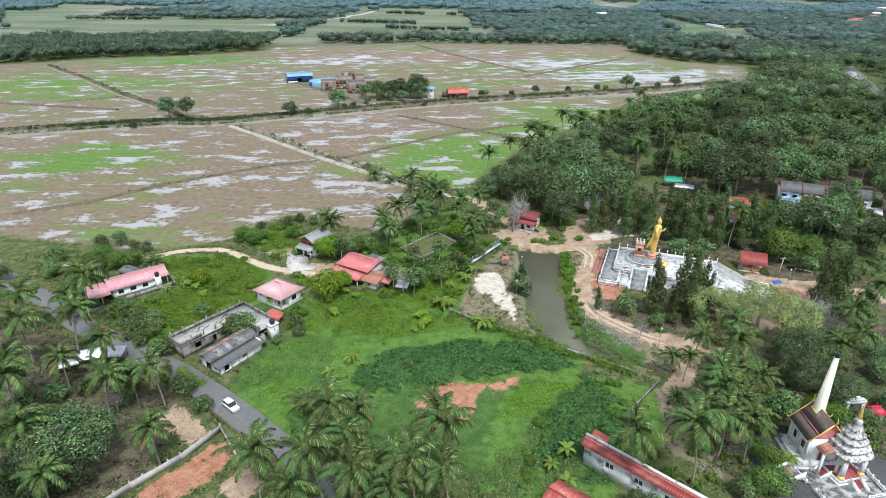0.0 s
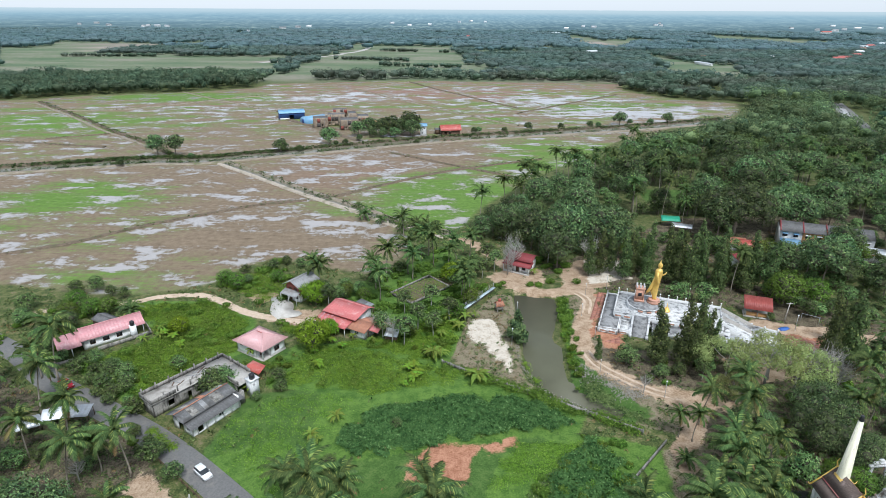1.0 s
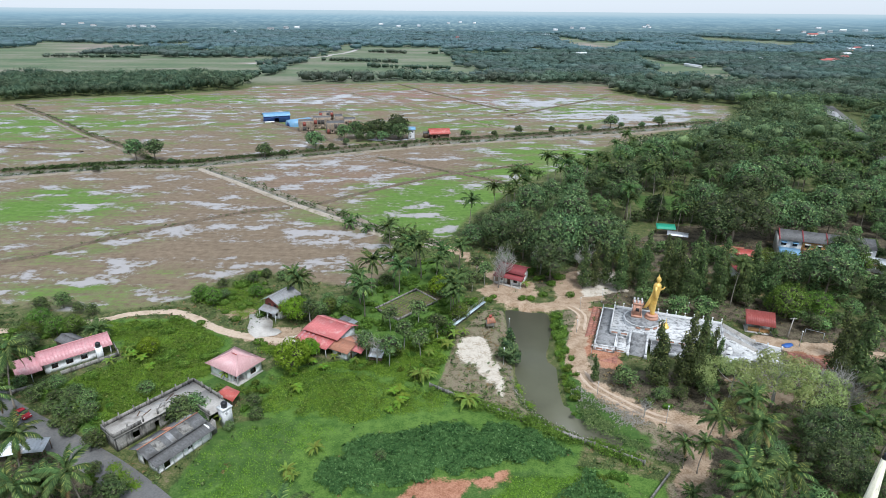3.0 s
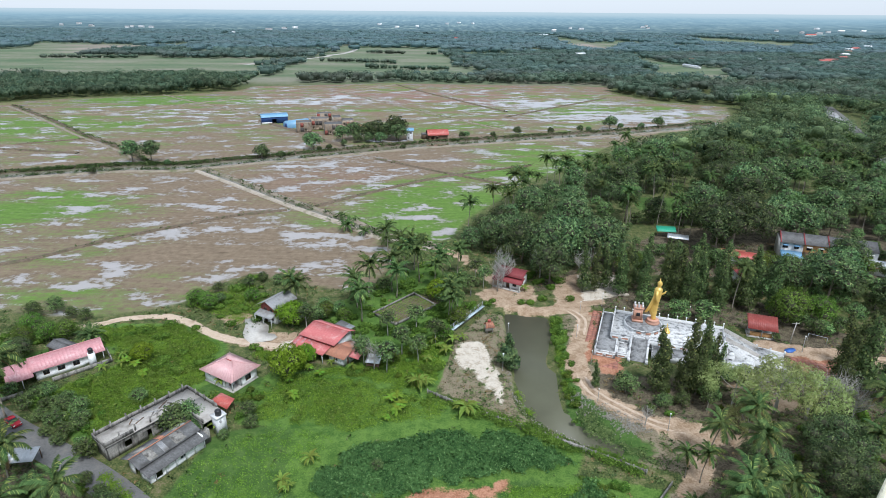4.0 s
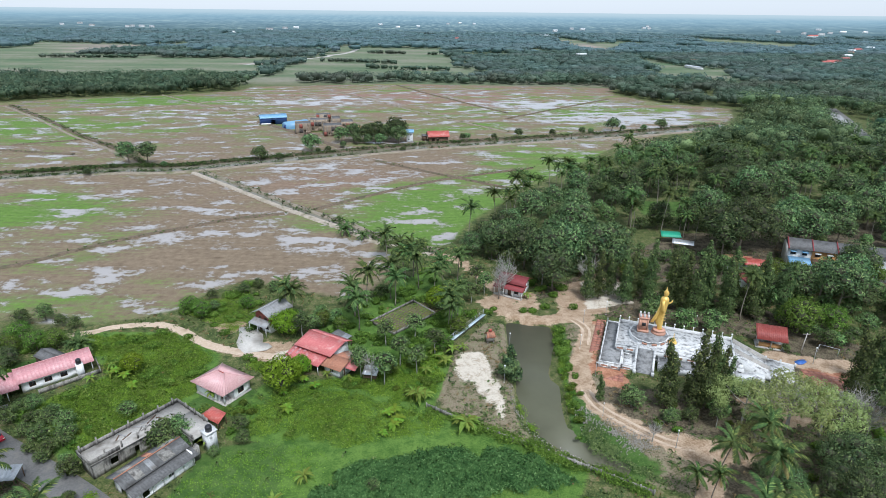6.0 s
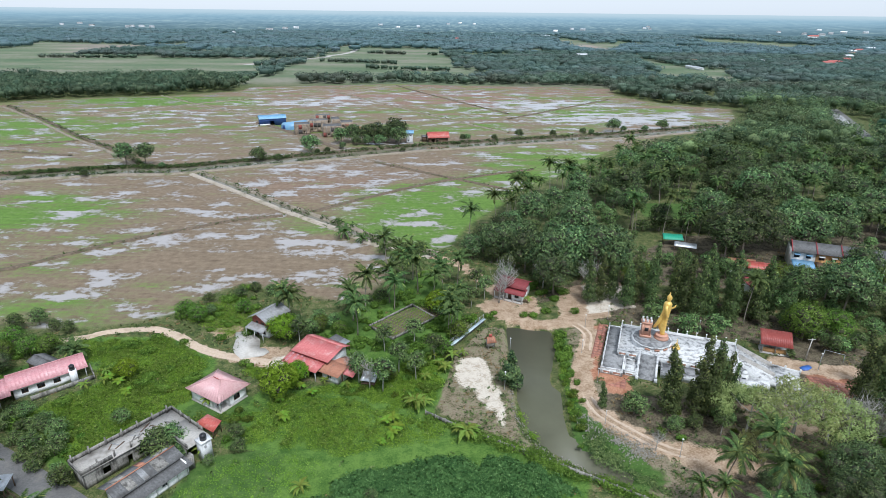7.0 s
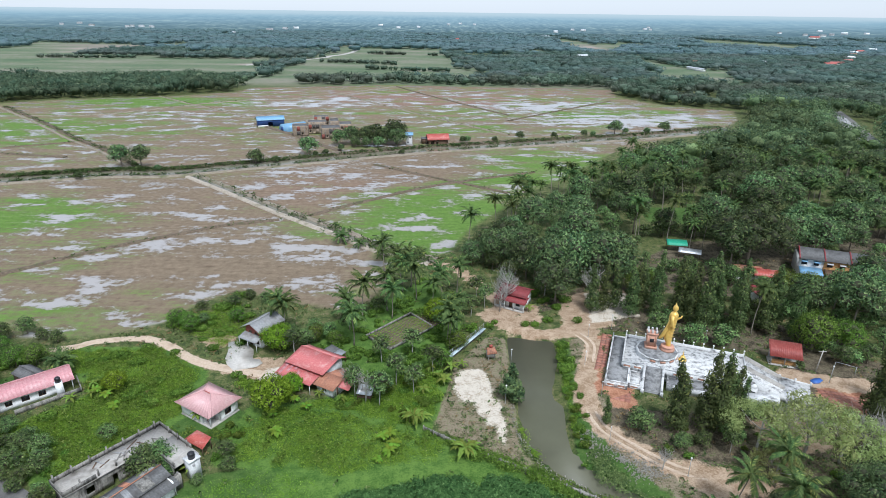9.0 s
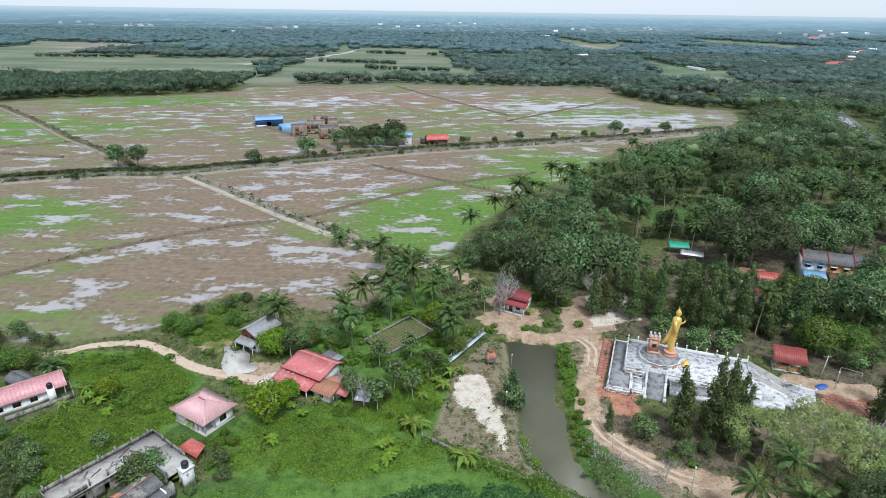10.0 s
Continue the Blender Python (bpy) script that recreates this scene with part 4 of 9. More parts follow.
def frond_geo(length, rise, seed, pairs=27, droop=1.0, rib=6):
    """A palm leaf: an arching rib with drooping leaflets on both sides."""
    rng = np.random.default_rng(seed)
    s = np.linspace(0, 1, rib)
    ang = radians(rise) - radians(102 * droop) * s**1.3
    dx, dz = np.cos(ang) * length / (rib - 1), np.sin(ang) * length / (rib - 1)
    x, z = np.r_[0, np.cumsum(dx[:-1])], np.r_[0, np.cumsum(dz[:-1])]
    g = Geo()
    g.tube(np.c_[x, np.zeros(rib), z], np.linspace(0.07, 0.015, rib), 3)
    t = 0.08 + 0.92 * (np.arange(pairs) + rng.uniform(-0.25, 0.25, pairs)) / (pairs - 0.7)
    a = np.interp(t, s, ang)
    along = np.c_[np.cos(a), 0 * a, np.sin(a)]
    width = length / pairs * 0.85
    for sd in (-1, 1):
        root = np.c_[np.interp(t, s, x), 0 * t, np.interp(t, s, z)]
        ln = length * 0.21 * np.sin(np.pi * np.clip(0.2 + 0.72 * t, 0, 0.96)) ** 0.8 * rng.uniform(0.8, 1.15, pairs)
        out = along * 0.62 * ln[:, None] + np.c_[0 * ln, sd * ln * 0.7, -ln * rng.uniform(0.28, 0.44, pairs)]
        v = np.stack([root - along * width, root + along * width, root + out], 1)
        g.add(v.reshape(-1, 3), np.arange(3 * pairs).reshape(pairs, 3))
    return g


FROND = [(frond_geo(4.5, 78, 1).mesh("frond", M["palm"]), 0), (frond_geo(4.9, 52, 2).mesh("frond", M["palm"]), 1), (frond_geo(4.9, 26, 3).mesh("frond", M["palm"]), 2), (frond_geo(4.4, -8, 4, droop=0.75).mesh("frond", M["palm"]), 3),
         (frond_geo(3.8, -38, 5, droop=0.45).mesh("frond", M["palm_old"]), 4)]

FAR_FROND = [frond_geo(ln, rise, k + 1, 13, dr, 4).mesh("frond", M["palm"]) for k, (ln, rise, dr) in enumerate(((4.5, 78, 1), (4.9, 52, 1), (4.9, 26, 1), (4.4, -8, 0.75)))]


def palm(h, lean, seed, split=True, yellow=2):
    """A coconut palm: ringed leaning trunk, arching leaves and a cluster of nuts."""
    rng = np.random.default_rng(seed)
    ob = thing("coconut_palm", "tall coconut palm with a slender grey trunk and arching green fronds", "palm tree")
    s = np.linspace(0, 1, 9)
    pts = np.c_[lean * s**1.6, 0.15 * np.sin(s * 5), h * s]
    part("trunk", Geo().tube(pts, 0.15 * (1 - 0.4 * s) + 0.1 * np.exp(-s * 14), 7), M["palm_bark"], ob)
    top = pts[-1]
    nuts = Geo()
    for k in range(5 if split else 2):
        a = k * 0.9
        nuts.lathe([(top[2] - 0.45 + q, 0.15 * math.sin(w) + 0.01, 0.15 * math.sin(w) + 0.01, 0, 0) for q, w in ((0, 0.1), (0.12, 1.1), (0.28, 2.1), (0.4, 3.0))], 5, (top[0] + 0.3 * math.cos(a), top[1] + 0.3 * math.sin(a)))
    part("nut_cluster", nuts, M["leaf_pale"], ob, "cluster of green coconuts")
    joined = Geo()
    plan = [(0, 4), (1, 6), (2, 7), (3, 6), (4, yellow)]
    turn = rng.uniform(0, 6.28)
    for kind, count in plan:
        for k in range(count):
            a = turn + (k + 0.5 * (kind % 2)) * 2 * math.pi / max(count, 1) + rng.uniform(-0.3, 0.3)
            m = Matrix.Translation(top) @ Matrix.Rotation(a, 4, "Z") @ Matrix.Rotation(rng.uniform(-0.28, 0.28), 4, "Y") @ Matrix.Rotation(rng.uniform(-0.35, 0.35), 4, "X") @ Matrix.Scale(rng.uniform(0.75, 1.1), 4)
            if split:
                o = new("frond", FROND[kind][0])
                o.parent = ob
                o.matrix_basis = m
            elif kind < 4:
                me = FAR_FROND[kind]
                co = np.empty(len(me.vertices) * 3, np.float32)
                me.vertices.foreach_get("co", co)
                base = joined.n
                joined.add(co.reshape(-1, 3) @ np.array(m.to_3x3()).T + np.array(m.translation), np.zeros((0, 4)))
                for p in me.polygons:
                    joined.f.append(np.array([[*p.vertices]]) + base)
    if not split:
        part("crown", joined, M["palm"], ob)
    return ob


def banana(seed, mt="banana", h=3.0, label="banana plant with broad arching green leaves", count=9):
    rng = np.random.default_rng(seed)
    ob = thing("banana_plant", label, "banana plant")
    part("stem", Geo().tube([(0, 0, 0), (0.05, 0, h * 0.3), (0, 0.05, h * 0.55)], [0.16, 0.14, 0.08], 6), M["leaf_pale"], ob)
    g = Geo()
    ln = h * 0.78
    s = np.linspace(0, 1, 6)
    x, z = ln * (s - 0.22 * s**2), ln * (0.62 * s - 0.85 * s**2)
    w = 0.34 * np.sin(np.pi * np.clip(0.06 + 0.93 * s, 0, 1)) ** 0.6
    v = np.vstack([np.c_[x, -w, z - 0.1 * w], np.c_[x, 0 * w, z + 0.12], np.c_[x, w, z - 0.1 * w]])
    g.add(v, [(j * 6 + i, j * 6 + i + 1, j * 6 + 7 + i, j * 6 + 6 + i) for j in range(2) for i in range(5)])
    me = g.mesh("leaf", M[mt])
    for k in range(count):
        o = new("leaf", me)
        o.parent = ob
        o.matrix_basis = Matrix.Translation((0, 0, h * 0.5)) @ Matrix.Rotation(k * 2.4 + rng.uniform(-0.3, 0.3), 4, "Z") @ Matrix.Rotation(rng.uniform(-0.75, 0.1), 4, "Y") @ Matrix.Scale(rng.uniform(0.75, 1.15), 4)
    return ob


def spot(x, y, s=1.0, rz=None, z=0.0, rng=random):
    return pose(x, y, z, 0, 0, rng.uniform(0, 360) if rz is None else rz) @ Matrix.Scale(s, 4)




def plant(proto, places, scale=(0.85, 1.15), group="", seed=1):
    """Sets the prototype at the first place and copies of it at the others: (x, y) or (x, y, scale)."""
    rng = random.Random(seed)
    for k, (x, y, *rest) in enumerate(q for q in places if seg_dist(np.array([q[0]]), np.array([q[1]]), [(-10.5, 150), (-3, 157)])[0] > 5.5):
        s = rest[0] if rest else rng.uniform(*scale)
        m = spot(x, y, s, rng=rng)
        if k == 0:
            proto.matrix_basis = m
            if group:
                tagged(proto, group=group)
        else:
            copy_thing(proto, m)


# coconut palms; each list is one grove
GROVE_LANE = [(-94.7, 104.4), (-88.2, 108.5), (-79.6, 95.4), (-87.5, 91.9), (-74.1, 83.4), (-69.2, 87.3), (-53.7, 79.5), (-59.3, 80.2), (-61.4, 74.4), (-80.8, 78.8), (-47.7, 64.6), (-75.8, 71.7), (-67.4, 61.5), (-59.8, 54.7), (-83.6, 107.3), (-96, 92), (-88, 74), (-100, 82), (-72, 58), (-80, 66), (-104, 104), (-66, 52)]
GROVE_SOUTH = [(-23.8, 70.7), (-20.3, 67.7), (-14, 66.8), (-8.4, 61.8), (-2.7, 64.4), (-27.4, 55.5), (-21.7, 53), (-18.5, 56.9), (-12.3, 55.4), (-7.1, 53.4), (-16, 59.8), (-4, 55.6), (-9.8, 52.3), (1.7, 63.4), (0.9, 56.3)]
GROVE_TEMPLE = [(46.2, 91.4, 0.68), (51.6, 95.2, 0.75), (48.4, 90.2, 0.6), (63, 104.8, 0.86), (62, 101.6, 0.72), (56.4, 89, 1.02), (58, 81.7, 1.05), (48.1, 78.8, 0.97), (48.3, 74.2, 1.02), (51, 68, 1.17), (40.5, 63.2, 1.17), (30.5, 64, 1.05), (80.2, 93.6, 0.95), (84.3, 94.6, 0.9), (88, 101.9, 0.95), (102.6, 116.7), (54, 81, 0.88), (47, 69, 0.95), (52.6, 75.6, 0.95), (44.6, 70.4, 0.85)]
GROVE_MID = [(-19.6, 155.2), (-10.8, 165.9), (5.4, 149.1), (-16.9, 161), (4.1, 171.2), (8.5, 176.7), (-14, 193), (-8, 180.7), (-35.1, 151.8), (-37.5, 153.5), (-17.5, 147.8), (-15.2, 150.7), (-9.2, 161.7), (-3.1, 172.6), (-7.2, 176.4), (5.9, 146.8), (1.7, 165.4), (-5, 181), (8, 156)]
GROVE_WOOD = [(36.7, 250.6), (29.7, 228.6), (41.8, 254.8), (71.5, 278.2), (74.2, 260.2), (86.1, 260.7), (105.5, 275), (113.7, 280.1), (93.6, 248.9), (101.3, 245.3), (85.7, 221), (95.1, 212.5), (83.6, 154.2), (148.9, 255), (135, 219.6),
              (158, 240.1), (183.2, 264.7), (46, 262), (52, 270), (66, 272), (78, 276), (84, 290), (62, 262), (58, 284), (98, 285), (30, 240), (24, 226)]
rp = random.Random(91)
GROVE_DEEP = [(rp.uniform(62, 225), rp.uniform(200, 330), rp.uniform(0.8, 1.08)) for _ in range(62)]
GROVE_DEEP += [(x + rp.uniform(-3, 3), y + rp.uniform(-3, 3), rp.uniform(0.85, 1.1)) for x, y in ((33, 236), (36, 240), (40, 248), (56, 262), (60, 268), (64, 276), (66, 281), (72, 288), (78, 292), (60, 258), (90, 300), (96, 312), (100, 318), (104, 322))]
GROVE_DEEP = [(x, y, z) for x, y, z in GROVE_DEEP if inside(np.array([x]), np.array([y]), [(52, 262), (69, 286), (95, 322), (130, 356), (230, 340), (230, 200), (60, 200), (30, 224)])[0] > 0 or x < 66]
palm_split = [palm(9.6, 0.9, 11, True, 2), palm(8.6, 0.4, 12, True, 1), palm(10.4, 1.4, 13, True, 2)]
for i, p in enumerate(palm_split):
    plant(p, (GROVE_LANE + GROVE_SOUTH + GROVE_TEMPLE)[i::3], (0.9, 1.15), "coconut palms near the lane and temple", 20 + i)
palm_plain = [palm(14.5, 1.2, 14, False), palm(12.5, 0.5, 15, False)]
short_plain = palm(9.0, 0.6, 18, False)
plant(short_plain, GROVE_MID, (0.85, 1.15), "coconut palms by the paddies", 33)
for i, p in enumerate(palm_plain):
    plant(p, (GROVE_WOOD + GROVE_DEEP)[i::2], (0.85, 1.1), "coconut palms by the paddies", 30 + i)
lone = palm(16.0, 0.7, 16, False)
plant(lone, [(12.9, 201.3, 1.0), (37, 247, 0.85)], group="coconut palms by the paddies")
short_palm = tagged(palm(2.4, 0.2, 17, False), "young short palm with arching green fronds")
plant(short_palm, [(-31.3, 216.5, 1.0), (-15.4, 203.8, 0.8), (-10.3, 196.8, 0.8), (-81.7, 135.6, 1.0), (-24, 212, 0.7), (-3, 205, 0.7), (45, 84, 0.6), (-42, 154, 0.6)], group="young palms")

# single trees that stand out
rnd = random.Random(4)
cone = tree("conical_tree", "dense dark green conical tree beside the pond", 8.5, 5.4, 1500, 0.5, "leaf", 41, 0.08, 8, 0.16, cone=True)
fresh = tree("leafy_tree", "full rounded light green tree with fine leaves", 10, 11, 2200, 0.42, "leaf_fresh", 48, 0.12, 15, 0.25)
plant(fresh, [(95, 147, 0.95), (103, 147, 0.8), (-33, 147.4, 0.42), (-27, 149.5, 0.45), (-22, 147.6, 0.4), (-7.8, 128.2, 0.35), (-11.5, 131.4, 0.35), (111, 177, 0.75), (104, 177, 0.8), (133, 177, 0.8), (117, 171, 0.6), (3.9, 138.6, 0.45), (7.7, 146, 0.5), (-99, 140.9, 0.55), (-98, 135.4, 0.5), (-93, 137.3, 0.5), (-89, 138.2, 0.5), (6.2, 167.7, 0.5), (-60, 154.2, 0.5), (-63.8, 156.3, 0.5), (-49.3, 158.8, 0.4), (62, 178, 0.8), (74, 172, 0.7), (68.6, 78.5, 0.55), (71.8, 77.4, 0.5), (54.8, 67.8, 0.42), (51.6, 61.9, 0.5), (57.0, 76.0, 0.42)], group="leafy trees")
plant(cone, [(18.7, 126.5, 1.0)])
column = tree("columnar_tree", "slender dark green columnar tree with drooping leaves", 14.0, 4.0, 1650, 0.36, "leaf_column", 42, 0.1, 11, 0.16, column=True)
COLUMNS = [(49.8, 116.8, 1.12), (51.2, 117.6, 0.75), (56.1, 116.8, 1.1), (59.6, 118.2, 1.05), (58.0, 115.8, 0.95), (61.8, 118.6, 0.85), (64, 119.4, 0.65)]
COLUMNS += [(x, y, rnd.uniform(0.85, 1.15)) for x, y in ((48.6, 166.8), (52, 168.5), (55.1, 164.2), (57.5, 166), (62, 164), (65.5, 172.5), (67.5, 162), (69.8, 159.3), (72.3, 157), (76, 159), (79.8, 155), (82, 158), (87, 157), (60, 170), (72, 168), (78, 165), (84, 163), (91, 159), (94, 153))]
COLUMNS += [(92, 121, 1.05), (94, 117, 1.15), (98, 124, 1.0), (89.5, 116, 0.9), (45, 166, 0.9), (36.8, 118.3, 0.42)]
plant(column, COLUMNS, group="columnar trees round the temple yard")
rain = tree("feathery_tree", "wide pale green tree with a thin feathery crown", 9.0, 13.0, 2400, 0.3, "leaf_pale", 43, 0.35, 30, 0.2, size_spread=0.12, core=False, bark="dead_wood")
plant(rain, [(63.5, 111, 1.05), (71.6, 109.5, 1.2), (77, 107.5, 1.05), (62, 102, 0.7)], group="feathery trees below the temple")
round_tree = tree("round_tree", "small round grey-green tree with a dense crown", 5.2, 5.6, 900, 0.35, "leaf_mid", 44, 0.2, 9, 0.14)
plant(round_tree, [(-51.8, 83.1, 0.75), (-58, 89.7, 0.6), (-62, 80.6, 0.7), (-71.5, 84.8, 0.6), (-73.2, 109.8, 0.9), (-79.4, 114.8, 0.8), (-67.8, 106.2, 0.8), (-68.7, 101.7, 0.75), (-59.4, 112.9, 0.8), (-35.6, 108.6, 0.8), (-34, 104.9, 0.7), (-38.3, 101.4, 0.5), (-19.6, 81.4, 0.75), (-8.2, 93.3, 0.55), (43.1, 116.6, 1.2), (53.5, 112, 0.8), (49.3, 111.3, 0.8), (60, 113.5, 1.0), (87.4, 138.6, 0.5), (-100, 152, 1.1), (-104, 149, 1.1), (-94, 149, 0.8), (-90, 148, 0.8), (-58, 158, 0.7), (-53, 168, 0.8), (-50, 172, 0.75), (-45, 170, 0.8), (-61, 165, 0.7),
                   (-47.8, 103.2, 1.45), (-46, 105.8, 1.2), (-44.2, 103.4, 0.7), (-41.5, 105.5, 0.7), (-71, 83, 0.9), (-78, 72, 1.1), (-62, 84, 0.8), (-54, 87, 0.6), (-79, 77, 1.2), (-75.4, 81, 1.0), (-51.4, 84.3, 0.9), (-46, 79, 0.8), (-66, 88, 0.9), (-48, 66, 0.6), (53, 62, 1.2), (48, 61, 0.9), (63, 80, 1.4), (56.5, 86, 1.25), (53.5, 88, 0.8), (30, 57, 1.0), (34, 60, 0.9), (76, 76, 1.2),
                   (-34, 151, 0.9), (-29, 148, 1.0), (-28, 152, 1.1), (-24, 151, 1.0), (-20, 157, 1.1), (-13, 166, 1.0), (-2, 152, 1.0), (4, 158, 1.0), (10, 168, 0.9), (-112, 140, 1.2), (-108, 132, 1.1), (-96, 140, 0.9),
                   (-92, 111, 0.8), (-120, 128, 1.2)], group="small round trees")
yard = tree("broad_tree", "broad dark green tree with a heavy rounded crown", 9.5, 12.5, 2600, 0.44, "leaf", 47, 0.15, 16, 0.3)
plant(yard, [(76, 84, 0.6), (80.5, 87, 0.7), (85, 82, 0.7), (89, 92, 0.8), (93, 99, 0.75), (82, 101, 0.65), (76.5, 100, 0.6), (-69, 57, 0.9), (-60.4, 60.5, 1.0), (-66, 52, 0.9), (-98, 125, 0.75), (-95.6, 130, 0.8), (-94, 118, 0.65), (-50, 50, 0.8), (-63.5, 58, 0.9), (64.5, 94.5, 0.55), (60.5, 97, 0.5), (70.5, 120.5, 0.62), (67, 121.5, 0.5)], group="broad trees")
bright = tree("bright_tree", "light yellow-green spreading tree", 5.0, 6.0, 2000, 0.32, "leaf_bright", 45, 0.3, 9, 0.12)
plant(bright, [(-31, 122, 1.35), (-28, 128, 0.6), (-35, 145, 0.9), (-66, 128, 0.6), (3, 160, 0.8)], group="light green trees")
thin = tree("thin_tree", "thin young tree with a pale trunk and sparse leaves", 8.0, 5.0, 420, 0.42, "leaf_mid", 46, 0.4, 8, 0.12, bark="dead_wood")
plant(thin, [(-9, 124, 1.0), (-14.5, 127, 0.9), (-2, 128, 0.9), (-6, 131, 1.0), (2, 136, 0.9), (-31, 143, 0.9), (14, 172, 1.0), (16, 168, 0.9), (12, 163, 0.8), (-3, 143, 0.9), (58, 110, 0.7), (24, 183, 1.0), (-10, 140, 0.9)], group="thin young trees")


def bare_tree(label, h, seed, mt="dead_wood"):
    rng = np.random.default_rng(seed)
    ob = thing("bare_tree", label, "tree")
    g = Geo()
    g.tube([(0, 0, 0), (0.2, 0.1, h * 0.3), (0.1, 0.3, h * 0.6)], [0.2, 0.15, 0.1], 6)
    tw = Geo()
    for k in range(16):
        a, z0 = k * 2.4, h * rng.uniform(0.25, 0.6)
        p0 = np.array((0.15, 0.2, z0))
        p1 = p0 + np.array((math.cos(a), math.sin(a), 0.9)) * h * rng.uniform(0.15, 0.3)
        g.tube([p0, (p0 + p1) / 2 + (0, 0, -0.15), p1], [0.09, 0.06, 0.03], 4)
        for q in range(7):
            s = p0 + (p1 - p0) * rng.uniform(0.4, 1)
            tw.tube([s, s + rng.normal(size=3) * h * 0.05 + (0, 0, h * 0.06), s + rng.normal(size=3) * h * 0.08 + (0, 0, h * 0.13)], [0.03, 0.02, 0.008], 3)
    part("trunk", g, M[mt], ob)
    part("twig_mass", tw, M[mt], ob)
    return ob


dead = bare_tree("leafless grey tree with fine pale twig ends", 9.0, 8)
plant(dead, [(83, 110, 1.15), (85.2, 106.4, 1.0), (80, 111, 1.0), (87, 111, 0.9), (67, 110, 1.1), (73, 111, 1.1), (22, 169, 1.3), (20, 166, 1.0), (34, 176, 1.1), (46, 172, 1.2), (-12, 125, 0.8), (-16, 129, 0.7), (-62, 78, 0.6), (44, 106, 0.5)], group="leafless trees")

# woods east of the temple: every tree on its own
WOOD = [(11, 192), (14, 204), (20, 217), (30, 234), (38, 247), (55, 267), (70, 288), (95, 323), (108, 333), (128, 356), (141, 366), (183, 388), (300, 388), (300, 260), (215, 175), (150, 118), (112, 78), (94, 84), (92, 114), (104, 122), (98, 138), (95, 152), (60, 160), (59, 178), (42, 180), (34, 166), (33, 176), (22, 182), (12, 190)]
KEEP_OUT = [[(88, 264), (114, 262), (108, 238), (98, 230), (82, 230)], [(98, 172), (132, 158), (150, 200), (108, 210)], [(72, 190), (92, 186), (102, 220), (76, 222)], [(76, 136), (95, 136), (95, 152), (78, 152)], [(84, 126), (118, 118), (124, 130), (88, 140)],
            [(276, 400), (310, 420), (340, 500), (310, 500)]]
big = [tree("broadleaf_tree", "tall dark green broadleaf tree with a full crown", 16, 13, 1700, 0.62, "leaf", 51, 0.28, 13, 0.3),
       tree("broadleaf_tree", "tall broadleaf tree with a dense rounded green crown", 13, 10, 1250, 0.56, "leaf_mid", 52, 0.25, 11, 0.26),
       tree("broadleaf_tree", "broadleaf tree with an open dark crown of heavy limbs", 18, 11, 1400, 0.6, "leaf", 53, 0.35, 12, 0.3),
       tree("broadleaf_tree", "medium broadleaf tree with a lively green crown", 9.5, 8, 850, 0.52, "leaf_mid", 54, 0.2, 9, 0.2)]
rng = np.random.default_rng(77)
spots, tries = [], rng.uniform((5, 78), (300, 388), (34000, 2))
ok = inside(tries[:, 0], tries[:, 1], WOOD) > 0
for poly in KEEP_OUT:
    ok &= inside(tries[:, 0], tries[:, 1], poly) < -1
ok &= (tries[:, 0] < 0.8 * tries[:, 1] + 8) & (tries[:, 1] < 318)
for p in tries[ok]:
    gap = 6.6 + 1.0 * (p[1] > 200) + 0.8 * (p[1] > 260)
    if all((p[0] - q[0]) ** 2 + (p[1] - q[1]) ** 2 > gap * gap for q in spots):
        spots.append(p)
rest = [(37, 182, 1.0), (43, 185, 1.0), (52, 184, 1.05), (57, 186, 0.95), (30, 187, 0.9), (124, 172, 0.75), (128.5, 176.5, 0.85), (120, 167, 0.6), (18, 204, 0.6), (22, 196, 0.8), (14, 197, 0.55), (28, 214, 0.7), (25, 206, 0.8), (121, 206, 1.0), (129, 204, 1.0)]
LOW_GROWTH = [[(60, 160), (80, 158), (88, 200), (98, 222), (76, 222), (62, 196)], [(98, 172), (140, 150), (150, 172), (104, 200)]]  # trees kept low here so the camera sees past them
kinds = [[], [], [], []]
for q in spots:
    t = rng.random()
    edge = inside(np.array([q[0]]), np.array([q[1]]), WOOD)[0]
    short = q[1] < 150 or max(inside(np.array([q[0]]), np.array([q[1]]), poly)[0] for poly in LOW_GROWTH) > 0
    k = 3 if short else (1 if t < 0.6 else 3) if edge < 10 and q[1] > 190 else 0 if t < 0.3 else 1 if t < 0.62 else 2 if t < 0.82 else 3
    kinds[k].append((q[0], q[1], rng.uniform(0.5, 0.72) if short and q[1] > 150 else rng.uniform(0.75, 1.1) if k == 3 else rng.uniform(0.55, 0.8) if edge < 10 else rng.uniform(0.55, 1.1)))
kinds[0] = rest + kinds[0]
for k in range(4):
    plant(big[k], kinds[k], group="trees of the wood", seed=60 + k)
giant = tree("spreading_tree", "huge spreading dark green tree beside the terraced houses", 19, 25, 5600, 0.56, "leaf", 56, 0.3, 20, 0.5, size_spread=0.2)
plant(giant, [(104, 199, 1.0), (-62, 63, 0.6), (71, 88.5, 0.42), (75, 95, 0.46), (127, 262, 0.8), (150, 300, 0.85), (78, 262, 0.7)], group="spreading trees")
low = tree("small_tree", "small bushy green tree at the wood edge", 5.5, 6.0, 640, 0.42, "leaf_mid", 55, 0.12, 8, 0.14)
